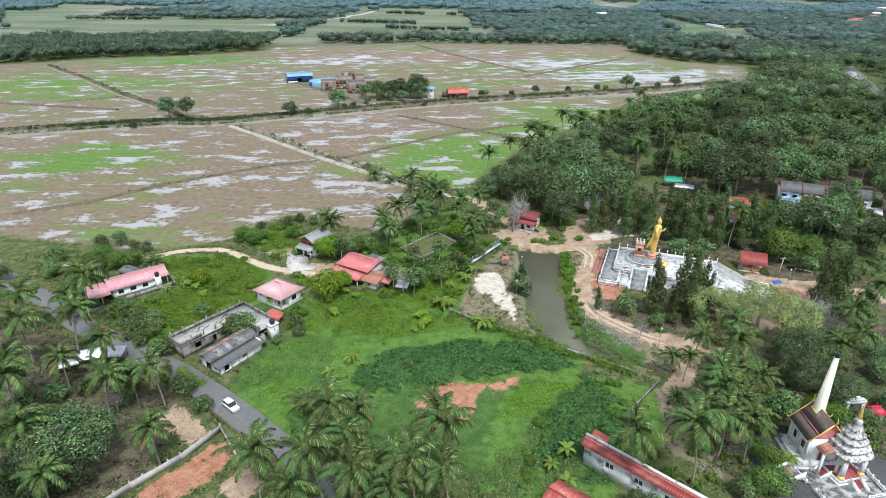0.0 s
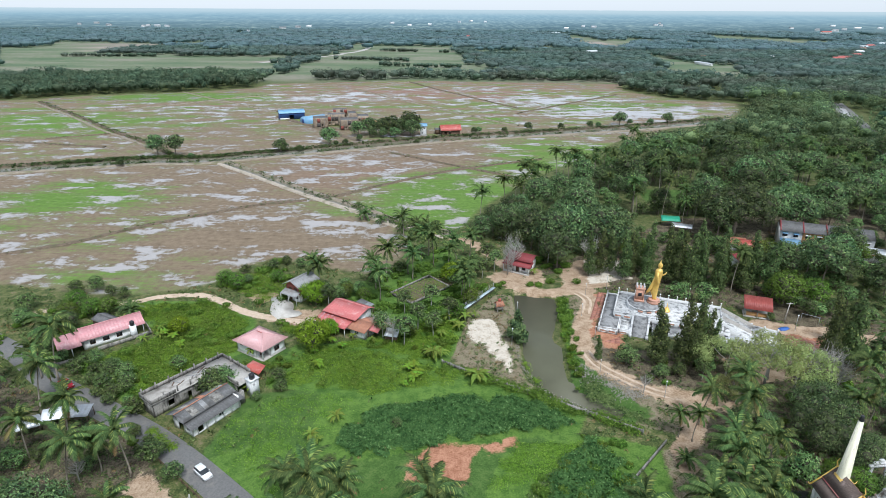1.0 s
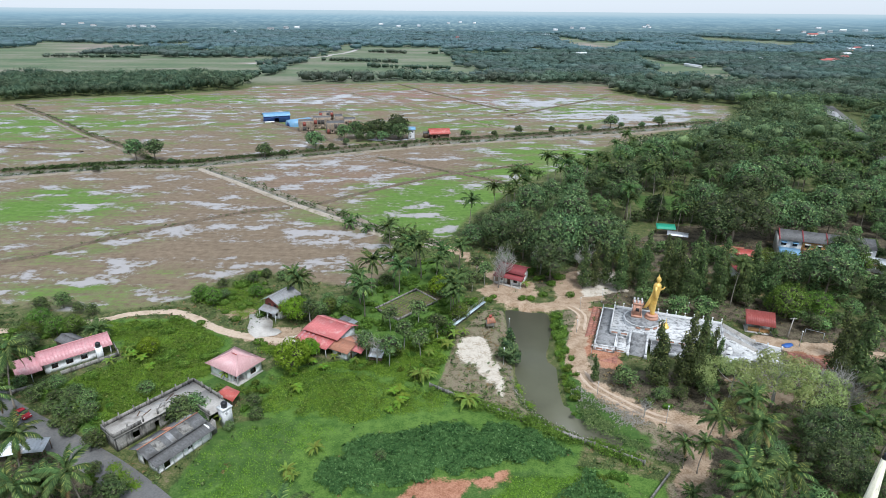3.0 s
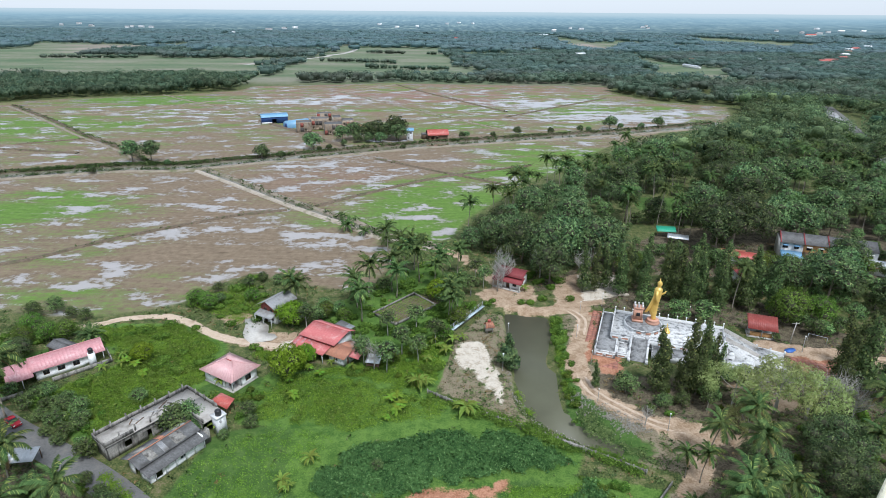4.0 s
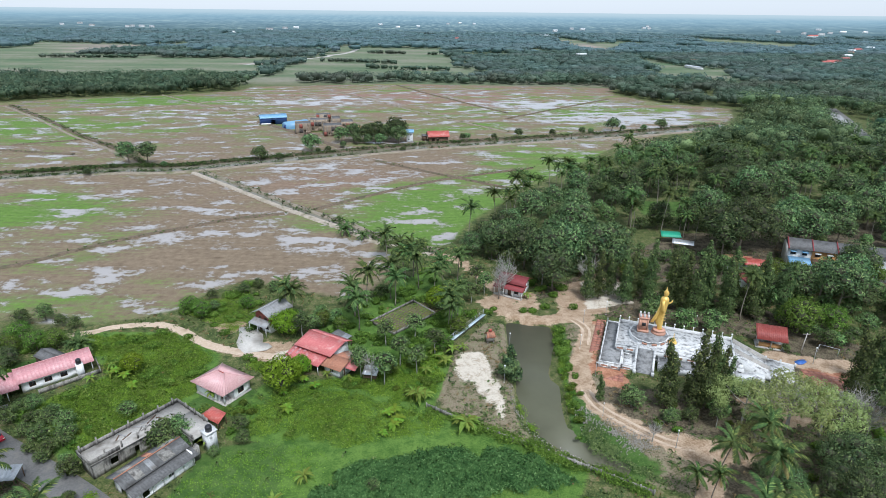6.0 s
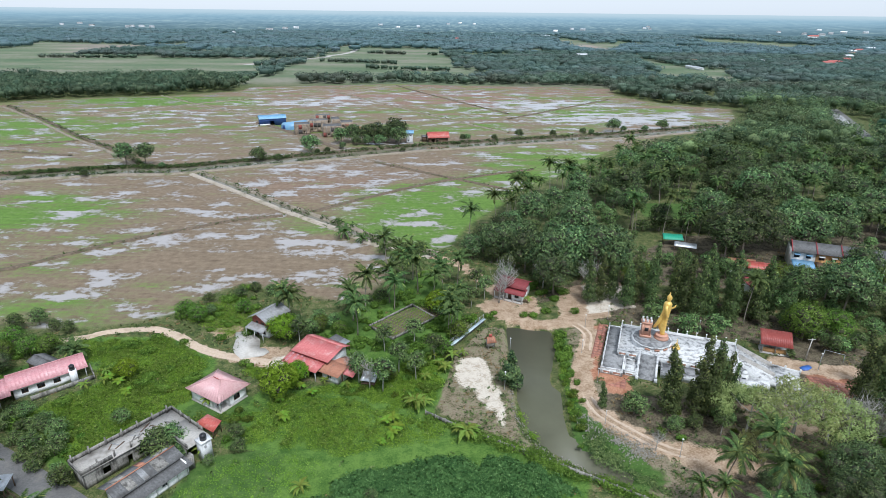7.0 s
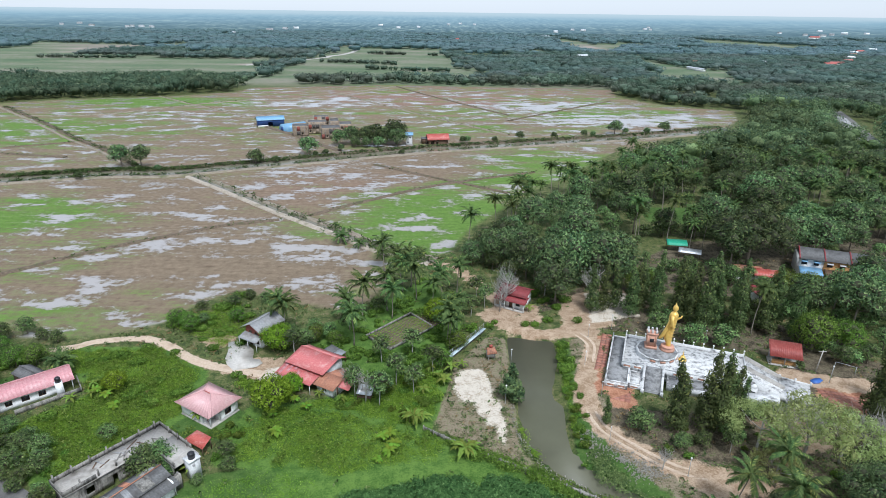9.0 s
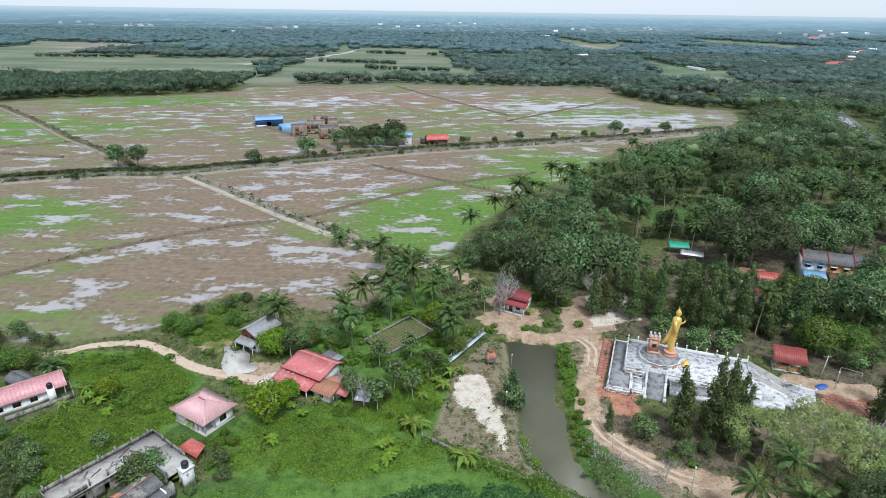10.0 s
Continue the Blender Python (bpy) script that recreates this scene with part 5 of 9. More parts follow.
plant(low, [(x + rng.uniform(-1, 1), y + rng.uniform(-1, 1), rng.uniform(0.7, 1.15) * (0.6 if x < 0 else 1)) for x, y in [(100, 170), (106, 172), (112, 170), (118, 168), (124, 165), (130, 162), (136, 160), (103, 178), (110, 178), (117, 176), (124, 174), (131, 171), (138, 169), (80, 186), (86, 184), (77, 193), (83, 193), (90, 192), (92, 184), (-82.3, 111.7), (-80, 114.2), (-75.5, 109.3), (-74.7, 113), (-76.3, 105.9), (-71.3, 106), (-67, 104.8), (-87, 115.4), (-78, 110), (-70, 110), (-65, 100), (-61, 97.5), (-72, 103), (-68, 99), (97, 165), (103, 163), (110, 161), (117, 158), (124, 156), (141, 178), (144, 186), (80, 226), (85, 227), (90, 228), (95, 227), (100, 226), (104, 222), (66, 150), (72, 149), (60, 156), (98, 146), (101, 141)]], group="small trees at the wood edge")

# undergrowth bushes and banana plants, one by one
bush = thing("bush", "leafy green bush in rank undergrowth", "bush")
g = Geo()
lobes(g, [(0, 0, 0.7, 1.2, 1.1, 0.8), (0.8, 0.4, 0.6, 0.8, 0.9, 0.6), (-0.7, -0.5, 0.6, 0.9, 0.8, 0.7), (0.1, -0.8, 0.9, 0.7, 0.7, 0.8)], 165, 0.37, np.random.default_rng(9))
part("leaves", g, M["shrub"], bush)
part("stems", Geo().tube([(0, 0, 0), (0.1, 0, 0.5), (0.3, 0.2, 0.9)], [0.06, 0.05, 0.02], 4).tube([(0, 0, 0), (-0.3, -0.2, 0.8)], [0.05, 0.02], 4), M["bark"], bush)
BUSHES = []
for poly, count in [([(-84, 113), (-62, 97), (-60, 104), (-74, 120)], 30), ([(-88, 145), (-60, 145), (-50, 134), (-52, 112), (-70, 124)], 26), ([(12, 62), (22, 70), (32, 86), (28, 92), (18, 80)], 26), ([(-37, 106), (-41, 100), (-38, 118), (-34, 118)], 9), ([(-30, 140), (-6, 131), (4, 140), (14, 156), (2, 192), (-14, 170), (-24, 160)], 105), ([(-66, 155), (-48, 142), (-42, 150), (-52, 176)], 22),
                    ([(-44, 131), (-31, 126), (-28, 132), (-42, 134)], 12), ([(-20, 124), (-4, 118), (3, 124), (5, 136), (-2, 140), (-10, 130)], 34), ([(30, 62), (56, 60), (62, 84), (48, 76), (36, 70)], 30), ([(22, 70), (34, 78), (40, 92), (30, 92)], 30), ([(-32, 56), (-4, 48), (6, 58), (-20, 66)], 34), ([(66, 70), (90, 74), (96, 112), (66, 108), (58, 92)], 40),
                    ([(46, 108), (66, 112), (66, 118), (46, 118)], 8), ([(-118, 126), (-92, 112), (-86, 128), (-104, 146)], 26), ([(-62, 90), (-52, 84), (-51, 86), (-60, 93)], 6), ([(29.8, 106), (33.4, 116), (34.4, 148), (32.6, 149), (30.2, 126)], 34), ([(24, 180), (42, 174), (36, 164), (30, 172)], 16), ([(16, 157), (42, 158), (41, 162), (17, 161)], 7), ([(-96, 70), (-54, 76), (-60, 48), (-90, 44)], 24)]:
    pts = np.array(poly, float)
    c = rng.uniform(pts.min(0), pts.max(0), (count * 6, 2))
    c = c[inside(c[:, 0], c[:, 1], poly) > 0][:count]
    BUSHES += [(x, y, rng.uniform(0.55, 1.35)) for x, y in c]
BUSHES = [q for q in BUSHES if inside(np.array([q[0]]), np.array([q[1]]), [(-16.5, 151.5), (-4.4, 165), (3.5, 156.4), (-8.4, 143.5)])[0] < 0]
BUSHES.sort(key=lambda q: math.hypot(q[0] - 2, q[1] - 10))
plant(bush, BUSHES[:290], group="bushes")
g = Geo()
for x, y, s in BUSHES[290:]:
    lobes(g, [(x, y, 0.7 * s, 1.2 * s, 1.1 * s, 0.8 * s), (x + 0.7 * s, y + 0.4 * s, 0.6 * s, 0.9 * s, 0.9 * s, 0.7 * s)], 150, 0.36, rng)
single("undergrowth", g, M["shrub"], "tangled leafy green undergrowth", "plants", kind="stuff")
ban = [banana(1), banana(2, h=3.6)]
plant(ban[0], [(-1.6, 131.8), (1.4, 136.4), (5.3, 139.1), (3, 134), (0, 128), (4.6, 131), (6.2, 136), (-44.5, 118.8), (-3, 134), (-10, 131), (58.5, 68), (20, 62), (18, 66), (21, 69), (16, 58), (-40, 104), (28, 166)], (0.8, 1.25), "banana plants", 3)
plant(ban[1], [(-67.7, 131), (-69.8, 126), (-66, 128.5), (-71, 129), (-73, 124), (8.7, 138), (-22, 126.6), (-17, 125), (-12, 66)], (0.7, 1.0), "banana plants", 4)
wide_ban = banana(5, "banana", 4.4, "thick clump of large arching banana leaves", 18)
plant(wide_ban, [(8.3, 108.4, 0.95), (7.0, 109.2, 0.8), (9.4, 109, 0.8), (-1.4, 117.6, 0.95), (-2.4, 118.4, 0.8), (0, 118.2, 0.8), (-20.4, 94.7, 0.75), (-24.1, 89, 0.75), (-23, 88, 0.6)], group="banana clumps")
yel = banana(6, "creeper", 2.4, "bright yellow-green broad-leaved shrub", 12)
yel.name = "broadleaf_shrub"
plant(yel, [(-6, 113.5, 1.0), (-5, 110.5, 1.1), (-7.1, 112.7, 1.0), (-5.7, 108.9, 1.0), (-7.8, 107, 0.7), (-27.9, 114, 1.0), (-26.7, 124.3, 0.9), (-23.8, 122, 0.9), (-30, 119.7, 0.8), (-66, 125, 1.1), (-69, 127, 1.0), (-63, 122, 0.9)], group="bright shrubs")


# ground cover that nobody could count
def cover(name, label, polys, count, height, leaf, mt, seed, clump=7, hollow=None):
    rng = np.random.default_rng(seed)
    g = Geo()
    clump, leaf = int(clump * 1.8), leaf * 0.82
    for poly, share in polys:
        pts = np.array(poly, float)
        c = rng.uniform(pts.min(0), pts.max(0), (int(count * share * 3), 2))
        d = inside(c[:, 0], c[:, 1], poly)
        c = c[d > 0.2][: int(count * share)]
        bulk = 0.55 + 0.75 * np.array([noise.noise((x * 0.16, y * 0.16, seed)) for x, y in c]) + 0.25 * rng.random(len(c))
        keep = bulk * step(np.sort(d[d > 0.2][: len(c)])[0] * 0 + inside(c[:, 0], c[:, 1], poly) + 2.4 * np.array([noise.noise((x * 0.35, y * 0.35, 3)) for x, y in c]), -0.5, 2.5 + 2.5 * rng.random(len(c))) > 0.2
        c, bulk = c[keep], bulk[keep]
        base = np.c_[np.repeat(c, clump, 0), np.zeros(len(c) * clump)]
        off = rng.normal(size=base.shape) * (0.46, 0.46, 0)
        b = np.repeat(np.clip(bulk, 0.2, 1.4), clump)
        base += off
        base[:, 2] = height * b * rng.uniform(0.25, 1.0, len(base))
        up = np.c_[off[:, :2] * 0.8, np.full(len(base), 0.9)]
        sprays(g, base, up, leaf, rng, 1.5, even=0.95)
    return single(name, g, M[mt], label, "plants", kind="stuff")


cover("creepers", "rank bright green creepers and tall weeds", [([(-88, 145), (-64, 146), (-50, 136), (-48, 124), (-54, 106), (-62, 100), (-82, 114), (-72, 128)], 0.4), ([(-37, 106), (-35, 124), (-20, 124), (-2, 117), (8, 110), (14, 108), (-2, 107), (-14, 103), (-26, 106)], 0.16),
                                                                       ([(-44, 131), (-30, 124), (-22, 126), (-36, 134)], 0.08), ([(29.3, 120), (32, 146), (34, 150), (32.5, 126), (30, 106)], 0.04), ([(-60, 94), (-52, 86.5), (-48, 86), (-54, 92)], 0.03), ([(19.6, 122), (20.2, 117), (21.2, 113), (22.4, 109), (24.8, 105.6), (22.8, 106.2), (20.2, 110), (18.8, 115)], 0.016), ([(-66, 156), (-50, 145), (-44, 152), (-54, 176)], 0.08), ([(-26, 125), (-8, 118), (2, 117), (6, 134), (2, 142), (-6, 136), (-14, 128)], 0.13)], 21000, 0.6, 0.21, "creeper", 3, 6)
cover("tall_weeds", "tall leafy weeds and shrubs among the creepers", [([(-88, 145), (-64, 146), (-50, 136), (-48, 124), (-54, 106), (-62, 100), (-82, 114), (-72, 128)], 0.6), ([(-37, 106), (-35, 124), (-20, 124), (-2, 117), (8, 110), (-2, 107), (-14, 103), (-26, 106)], 0.15), ([(-60, 97), (-50, 110), (-38, 112), (-38, 118), (-50, 116), (-64, 104)], 0.25)], 800, 1.4, 0.3, "leaf_fresh", 13, 16)
cover("cassava", "dense dark green cassava crop", [([(-19.7, 88.6), (-18.9, 91.5), (-14.8, 98), (-11.4, 99.8), (-5.2, 101), (0, 103.5), (7.5, 103), (17.2, 104), (27, 97.5), (27.5, 94), (19.1, 92.6), (10.6, 91.6), (4.1, 87.5), (-3, 87.4), (-8.5, 85.4), (-14.5, 84.8)], 0.72), ([(-23, 78), (-17, 80), (-15, 74), (-20, 73)], 0.06), ([(14, 66), (24, 68), (34, 84), (30, 92), (22, 84)], 0.16), ([(22, 60), (32, 66), (38, 80), (32, 82), (24, 70)], 0.12)], 6200, 1.5, 0.34, "cassava", 5, 12)
cover("weeds", "dull green weeds and tall grass", [([(-30, 58), (0, 52), (24, 62), (30, 92), (20, 84), (6, 66), (-20, 76)], 0.3), ([(30, 104), (33, 118), (37, 104), (46, 92), (38, 96)], 0.12), ([(-124, 136), (-88, 106), (-60, 90), (-52, 80), (-60, 50), (-120, 50)], 0.25), ([(46, 62), (82, 70), (100, 118), (66, 108), (54, 86)], 0.25), ([(-106, 150), (-86, 146), (-88, 136), (-110, 138)], 0.08)], 6200, 0.5, 0.27, "leaf_mid", 7)
cover("lawn_grass", "short mown-looking green grass tufts", [([(-44, 86), (-40, 103), (-26, 106), (-16, 103), (-18, 95), (-25, 80), (-27, 73)], 0.3), ([(8, 76), (24, 80), (29, 90), (14, 91)], 0.3)], 3000, 0.12, 0.2, "creeper", 8, 6)
cover("hedge", "creeper-grown hedge along a wall", [([(1.8, 117.6), (10.6, 111.2), (20.8, 105.6), (31.2, 99.4), (40.6, 93.7), (38.8, 90.9), (29.2, 96.4), (19.2, 102.4), (9.0, 108.0), (0.0, 114.4)], 1.0)], 5200, 1.6, 0.26, "shrub", 9, 8)


def tufts(name, label, count, leaf, mt, seed, height):
    """Low tufts strewn over the open ground, away from tracks, yards, water and floors."""
    rng = np.random.default_rng(seed)
    c = rng.uniform((-125, 48), (125, 205), (count, 2))
    x, y = c.T
    ok = (inside(x, y, PADDY) < -0.5) & (inside(x, y, POND) < -1.5) & (seg_dist(x, y, ROAD) > 3.0) & (np.abs(x) < 0.8 * y + 10)
    for pts, half in TRACKS["dirt"]:
        ok &= seg_dist(x, y, pts) > half * 0.9
    for key in ("dirt", "pale", "red"):
        for poly in BLOBS[key]:
            ok &= (inside(x, y, poly) < 0.3) | (rng.random(count) < 0.06)
    for poly in ([(39, 131), (82, 118), (88, 134), (48, 155)], [(-49, 120), (-41, 115), (-37, 122), (-45, 127)], [(-86, 119), (-75, 128), (-80, 134), (-90, 126)], [(-61, 97), (-46, 89), (-38, 106), (-49, 113)], [(-32, 133), (-20, 126), (-8, 136), (-22, 142)], [(-47, 138), (-43, 133.5), (-36, 138), (-35, 143), (-42, 149)]):
        ok &= inside(x, y, poly) < 0
    for key in ("lawn", "lush"):
        for poly in BLOBS[key]:
            ok &= (inside(x, y, poly) < -0.5) | (rng.random(count) < 0.1)
    ok &= np.array([noise.noise((px * 0.11, py * 0.11, seed)) for px, py in c]) > -0.12
    c = c[ok]
    base = np.c_[np.repeat(c, 9, 0), np.zeros(len(c) * 9)]
    off = rng.normal(size=base.shape) * (0.32, 0.32, 0)
    base += off
    base[:, 2] = height * rng.uniform(0.15, 1.0, len(base)) * np.repeat(rng.uniform(0.4, 1.3, len(c)), 9)
    g = Geo()
    sprays(g, base, np.c_[off[:, :2], np.full(len(base), 0.7)], leaf, rng, 1.7, even=0.8)
    return single(name, g, M[mt], label, "plants", kind="stuff")


tufts("grass_tufts", "rough green grass tufts over open ground", 20000, 0.3, "leaf_mid", 21, 0.35)
tufts("dry_tufts", "dry straw-coloured tufts over open ground", 4500, 0.26, "palm_old", 22, 0.25)


# woods round the fields and far off, as one mass each
def woods(name, label, polys, gap, height, leafs, leaf, mt, seed, exclude=(), gaps=0.0, even=0.45, core=0.74):
    """Crowns packed over the plan, large ones among small: each a lumpy dome with leaf sprays over its lobes."""
    rng = np.random.default_rng(seed)
    g, tones = Geo(), []
    k = 6
    ring = np.arange(k) * 2 * math.pi / k
    dome = np.vstack([np.c_[np.cos(ring + w) * w, np.sin(ring + w) * w, np.full(k, z)] for w, z in ((0.9, -1.9), (0.95, -0.3), (0.72, 0.5))] + [[(0, 0, 0.88)]])
    face = [(r * k + q, r * k + (q + 1) % k, r * k + k + (q + 1) % k, r * k + k + q) for r in (0, 1) for q in range(k)]
    tops = [(2 * k + q, 2 * k + (q + 1) % k, 3 * k) for q in range(k)]
    for poly in polys:
        pts = np.array(poly, float)
        lo, hi = pts.min(0), pts.max(0)
        nx, ny = int((hi[0] - lo[0]) / gap), int((hi[1] - lo[1]) / gap)
        i, j = np.meshgrid(np.arange(nx), np.arange(ny))
        c = lo + (np.c_[i.ravel(), j.ravel()] + rng.uniform(0, 1, (nx * ny, 2))) * gap
        keep = (inside(c[:, 0], c[:, 1], poly) > 0) & (np.abs(c[:, 0]) < 0.82 * c[:, 1] + 40)
        for q in exclude:
            keep &= inside(c[:, 0], c[:, 1], q) + np.array([22 * noise.noise((x * 0.02, y * 0.012, 7)) for x, y in c]) < 0
        if gaps:
            keep &= np.array([noise.noise((x * 0.0042, y * 0.0021, seed)) + 0.5 * noise.noise((x * 0.013, y * 0.006, seed)) for x, y in c]) < gaps
        c = c[keep]
        if not len(c):
            continue
        m = len(c)
        grown = rng.random(m) ** 1.6
        h = height * (1 - even / 2 + even * (0.6 * grown + 0.4 * rng.random(m)) + 0.45 * np.array([noise.noise((x * 0.014, y * 0.014, seed + 3)) for x, y in c]))
        size = gap * (0.56 + 0.5 * grown)
        tone = np.clip(0.5 + 0.24 * rng.normal(size=m) + 0.5 * np.array([noise.noise((x * 0.02, y * 0.02, seed + 9)) for x, y in c]), 0, 1)
        mid, ext = np.c_[c, h * 0.66], np.stack([size, size, h * 0.34], 1)
        turn = rng.uniform(0, 6.28, m)
        shape = dome[None] * rng.uniform(0.7, 1.15, (m, len(dome), 1))
        co, si = np.cos(turn)[:, None], np.sin(turn)[:, None]
        shape = np.stack([shape[..., 0] * co - shape[..., 1] * si, shape[..., 0] * si + shape[..., 1] * co, shape[..., 2]], 2)
        nrm = shape * (1, 1, 1.1) + (0, 0, 0.25)
        nrm /= np.linalg.norm(nrm, axis=2)[..., None]
        base = (np.arange(m) * len(dome))[:, None, None]
        g.add((mid[:, None] + shape * ext[:, None] * core).reshape(-1, 3), np.zeros((0, 4)), nrm.reshape(-1, 3))
        tones.append(np.repeat(tone, len(dome)))
        at = g.n - m * len(dome)
        g.f.append((base + np.array(face)[None]).reshape(-1, 4) + at)
        g.f.append((base + np.array(tops)[None]).reshape(-1, 3) + at)
        knobs = rng.normal(size=(m, 7, 3)) + (0, 0, 0.5)
        knobs /= np.linalg.norm(knobs, axis=2)[..., None]
        up, turn = rng.uniform(-1.0, 1.0, (m, leafs)), rng.uniform(0, 6.28, (m, leafs))
        wide = np.sqrt(1.001 - np.where(up < 0, 0.35, 1.0) * up ** 2)
        d = np.stack([np.cos(turn) * wide, np.sin(turn) * wide, up], 2)
        near = np.einsum("mld,mkd->mlk", d, knobs)
        best = np.take_along_axis(knobs, near.argmax(2)[..., None], 1)
        lump = 0.72 + 0.38 * np.clip(near.max(2), 0, 1)[..., None] ** 6
        pos = mid[:, None] + d * lump * ext[:, None] * rng.uniform(0.88, 1.05, (m, leafs, 1)) * np.where(d[..., 2:] < 0, (0.9, 0.9, 1.5), 1.0)
        sprays(g, pos.reshape(-1, 3), (d + 0.9 * (d - best) + (0, 0, 0.2)).reshape(-1, 3), leaf, rng, 1.3, even=1.0)
        tones.append(np.repeat(tone, leafs * 3))
    ob = single(name, g, M[mt], label, "trees", kind="stuff")
    ob.data.attributes.new("tone", "FLOAT", "POINT").data.foreach_set("value", np.concatenate(tones).astype(np.float32))
    return ob


woods("wood_edge", "dense mixed wood beside the paddies", [[(96, 318), (110, 334), (128, 356), (144, 366), (183, 388), (262, 388), (262, 312), (200, 318)], [(262, 388), (302, 388), (302, 220), (262, 200)], [(183, 388), (196, 410), (226, 436), (240, 484), (258, 528), (330, 530), (420, 480), (420, 388)], [(302, 388), (420, 388), (420, 220), (330, 250), (302, 270)]], 10.5, 13.5, 430, 0.72, "edge_leaf", 11, exclude=[KEEP_OUT[5]], even=1.0, core=0.42)
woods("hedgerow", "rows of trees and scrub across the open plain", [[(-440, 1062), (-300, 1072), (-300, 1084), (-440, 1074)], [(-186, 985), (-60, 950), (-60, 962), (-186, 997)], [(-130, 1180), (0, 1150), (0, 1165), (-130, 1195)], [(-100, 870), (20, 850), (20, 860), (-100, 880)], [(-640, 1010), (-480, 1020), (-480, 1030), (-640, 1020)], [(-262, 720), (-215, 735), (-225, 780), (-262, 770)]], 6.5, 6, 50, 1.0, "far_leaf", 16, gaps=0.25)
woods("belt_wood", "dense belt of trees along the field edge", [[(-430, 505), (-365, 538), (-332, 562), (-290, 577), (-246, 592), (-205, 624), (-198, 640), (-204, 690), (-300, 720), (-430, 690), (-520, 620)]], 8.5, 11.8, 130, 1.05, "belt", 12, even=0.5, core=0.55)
OPEN = [[(-780, 800), (-520, 704), (-300, 722), (-206, 694), (-216, 880), (-262, 862), (-418, 842), (-640, 858), (-880, 1010)], [(-200, 742), (24, 752), (70, 800), (30, 930), (10, 1330), (-165, 1362), (-190, 1080), (-215, 900)], [(-900, 1240), (-838, 1222), (-806, 1401), (-650, 1400), (-598, 1060), (-484, 1061), (-455, 1020), (-300, 1040), (-209, 1048), (-262, 857), (-418, 834), (-640, 850)], [(-204, 1001), (-164, 1056), (-33, 945), (-30, 873), (-118, 861), (-172, 905)], [(-178, 1336), (6, 1300), (6, 1112), (-148, 1111)],
        [(42, 1190), (132, 1240), (113, 1092), (38, 1079)], [(279, 1462), (425, 1674), (494, 1636), (390, 1345), (320, 1277)], [(294, 861), (325, 850), (382, 807), (363, 760), (274, 750)], [(238, 649), (292, 620), (277, 588), (236, 610)], [(567, 1552), (660, 1527), (620, 1432), (523, 1431)],
        [(382, 905), (434, 921), (410, 868), (369, 863)], [(-205, 1060), (-178, 1080), (-150, 1200), (-160, 1340), (-205, 1440), (-215, 1320), (-195, 1200)], [(345, 900), (375, 900), (395, 945), (365, 945)], [(600, 985), (690, 1000), (690, 1045), (600, 1030)]]
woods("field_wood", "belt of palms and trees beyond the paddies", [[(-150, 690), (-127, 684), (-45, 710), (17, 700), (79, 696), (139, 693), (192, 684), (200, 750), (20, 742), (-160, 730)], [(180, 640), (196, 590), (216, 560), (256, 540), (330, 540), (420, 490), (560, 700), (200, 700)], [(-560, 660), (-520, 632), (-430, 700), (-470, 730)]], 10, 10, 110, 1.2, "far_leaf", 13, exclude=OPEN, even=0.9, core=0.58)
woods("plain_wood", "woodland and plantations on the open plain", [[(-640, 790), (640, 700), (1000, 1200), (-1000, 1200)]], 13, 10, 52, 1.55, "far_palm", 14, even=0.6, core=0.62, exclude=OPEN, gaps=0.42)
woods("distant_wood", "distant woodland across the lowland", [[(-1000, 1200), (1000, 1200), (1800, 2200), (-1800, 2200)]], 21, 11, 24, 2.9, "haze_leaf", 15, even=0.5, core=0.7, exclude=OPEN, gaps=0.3)

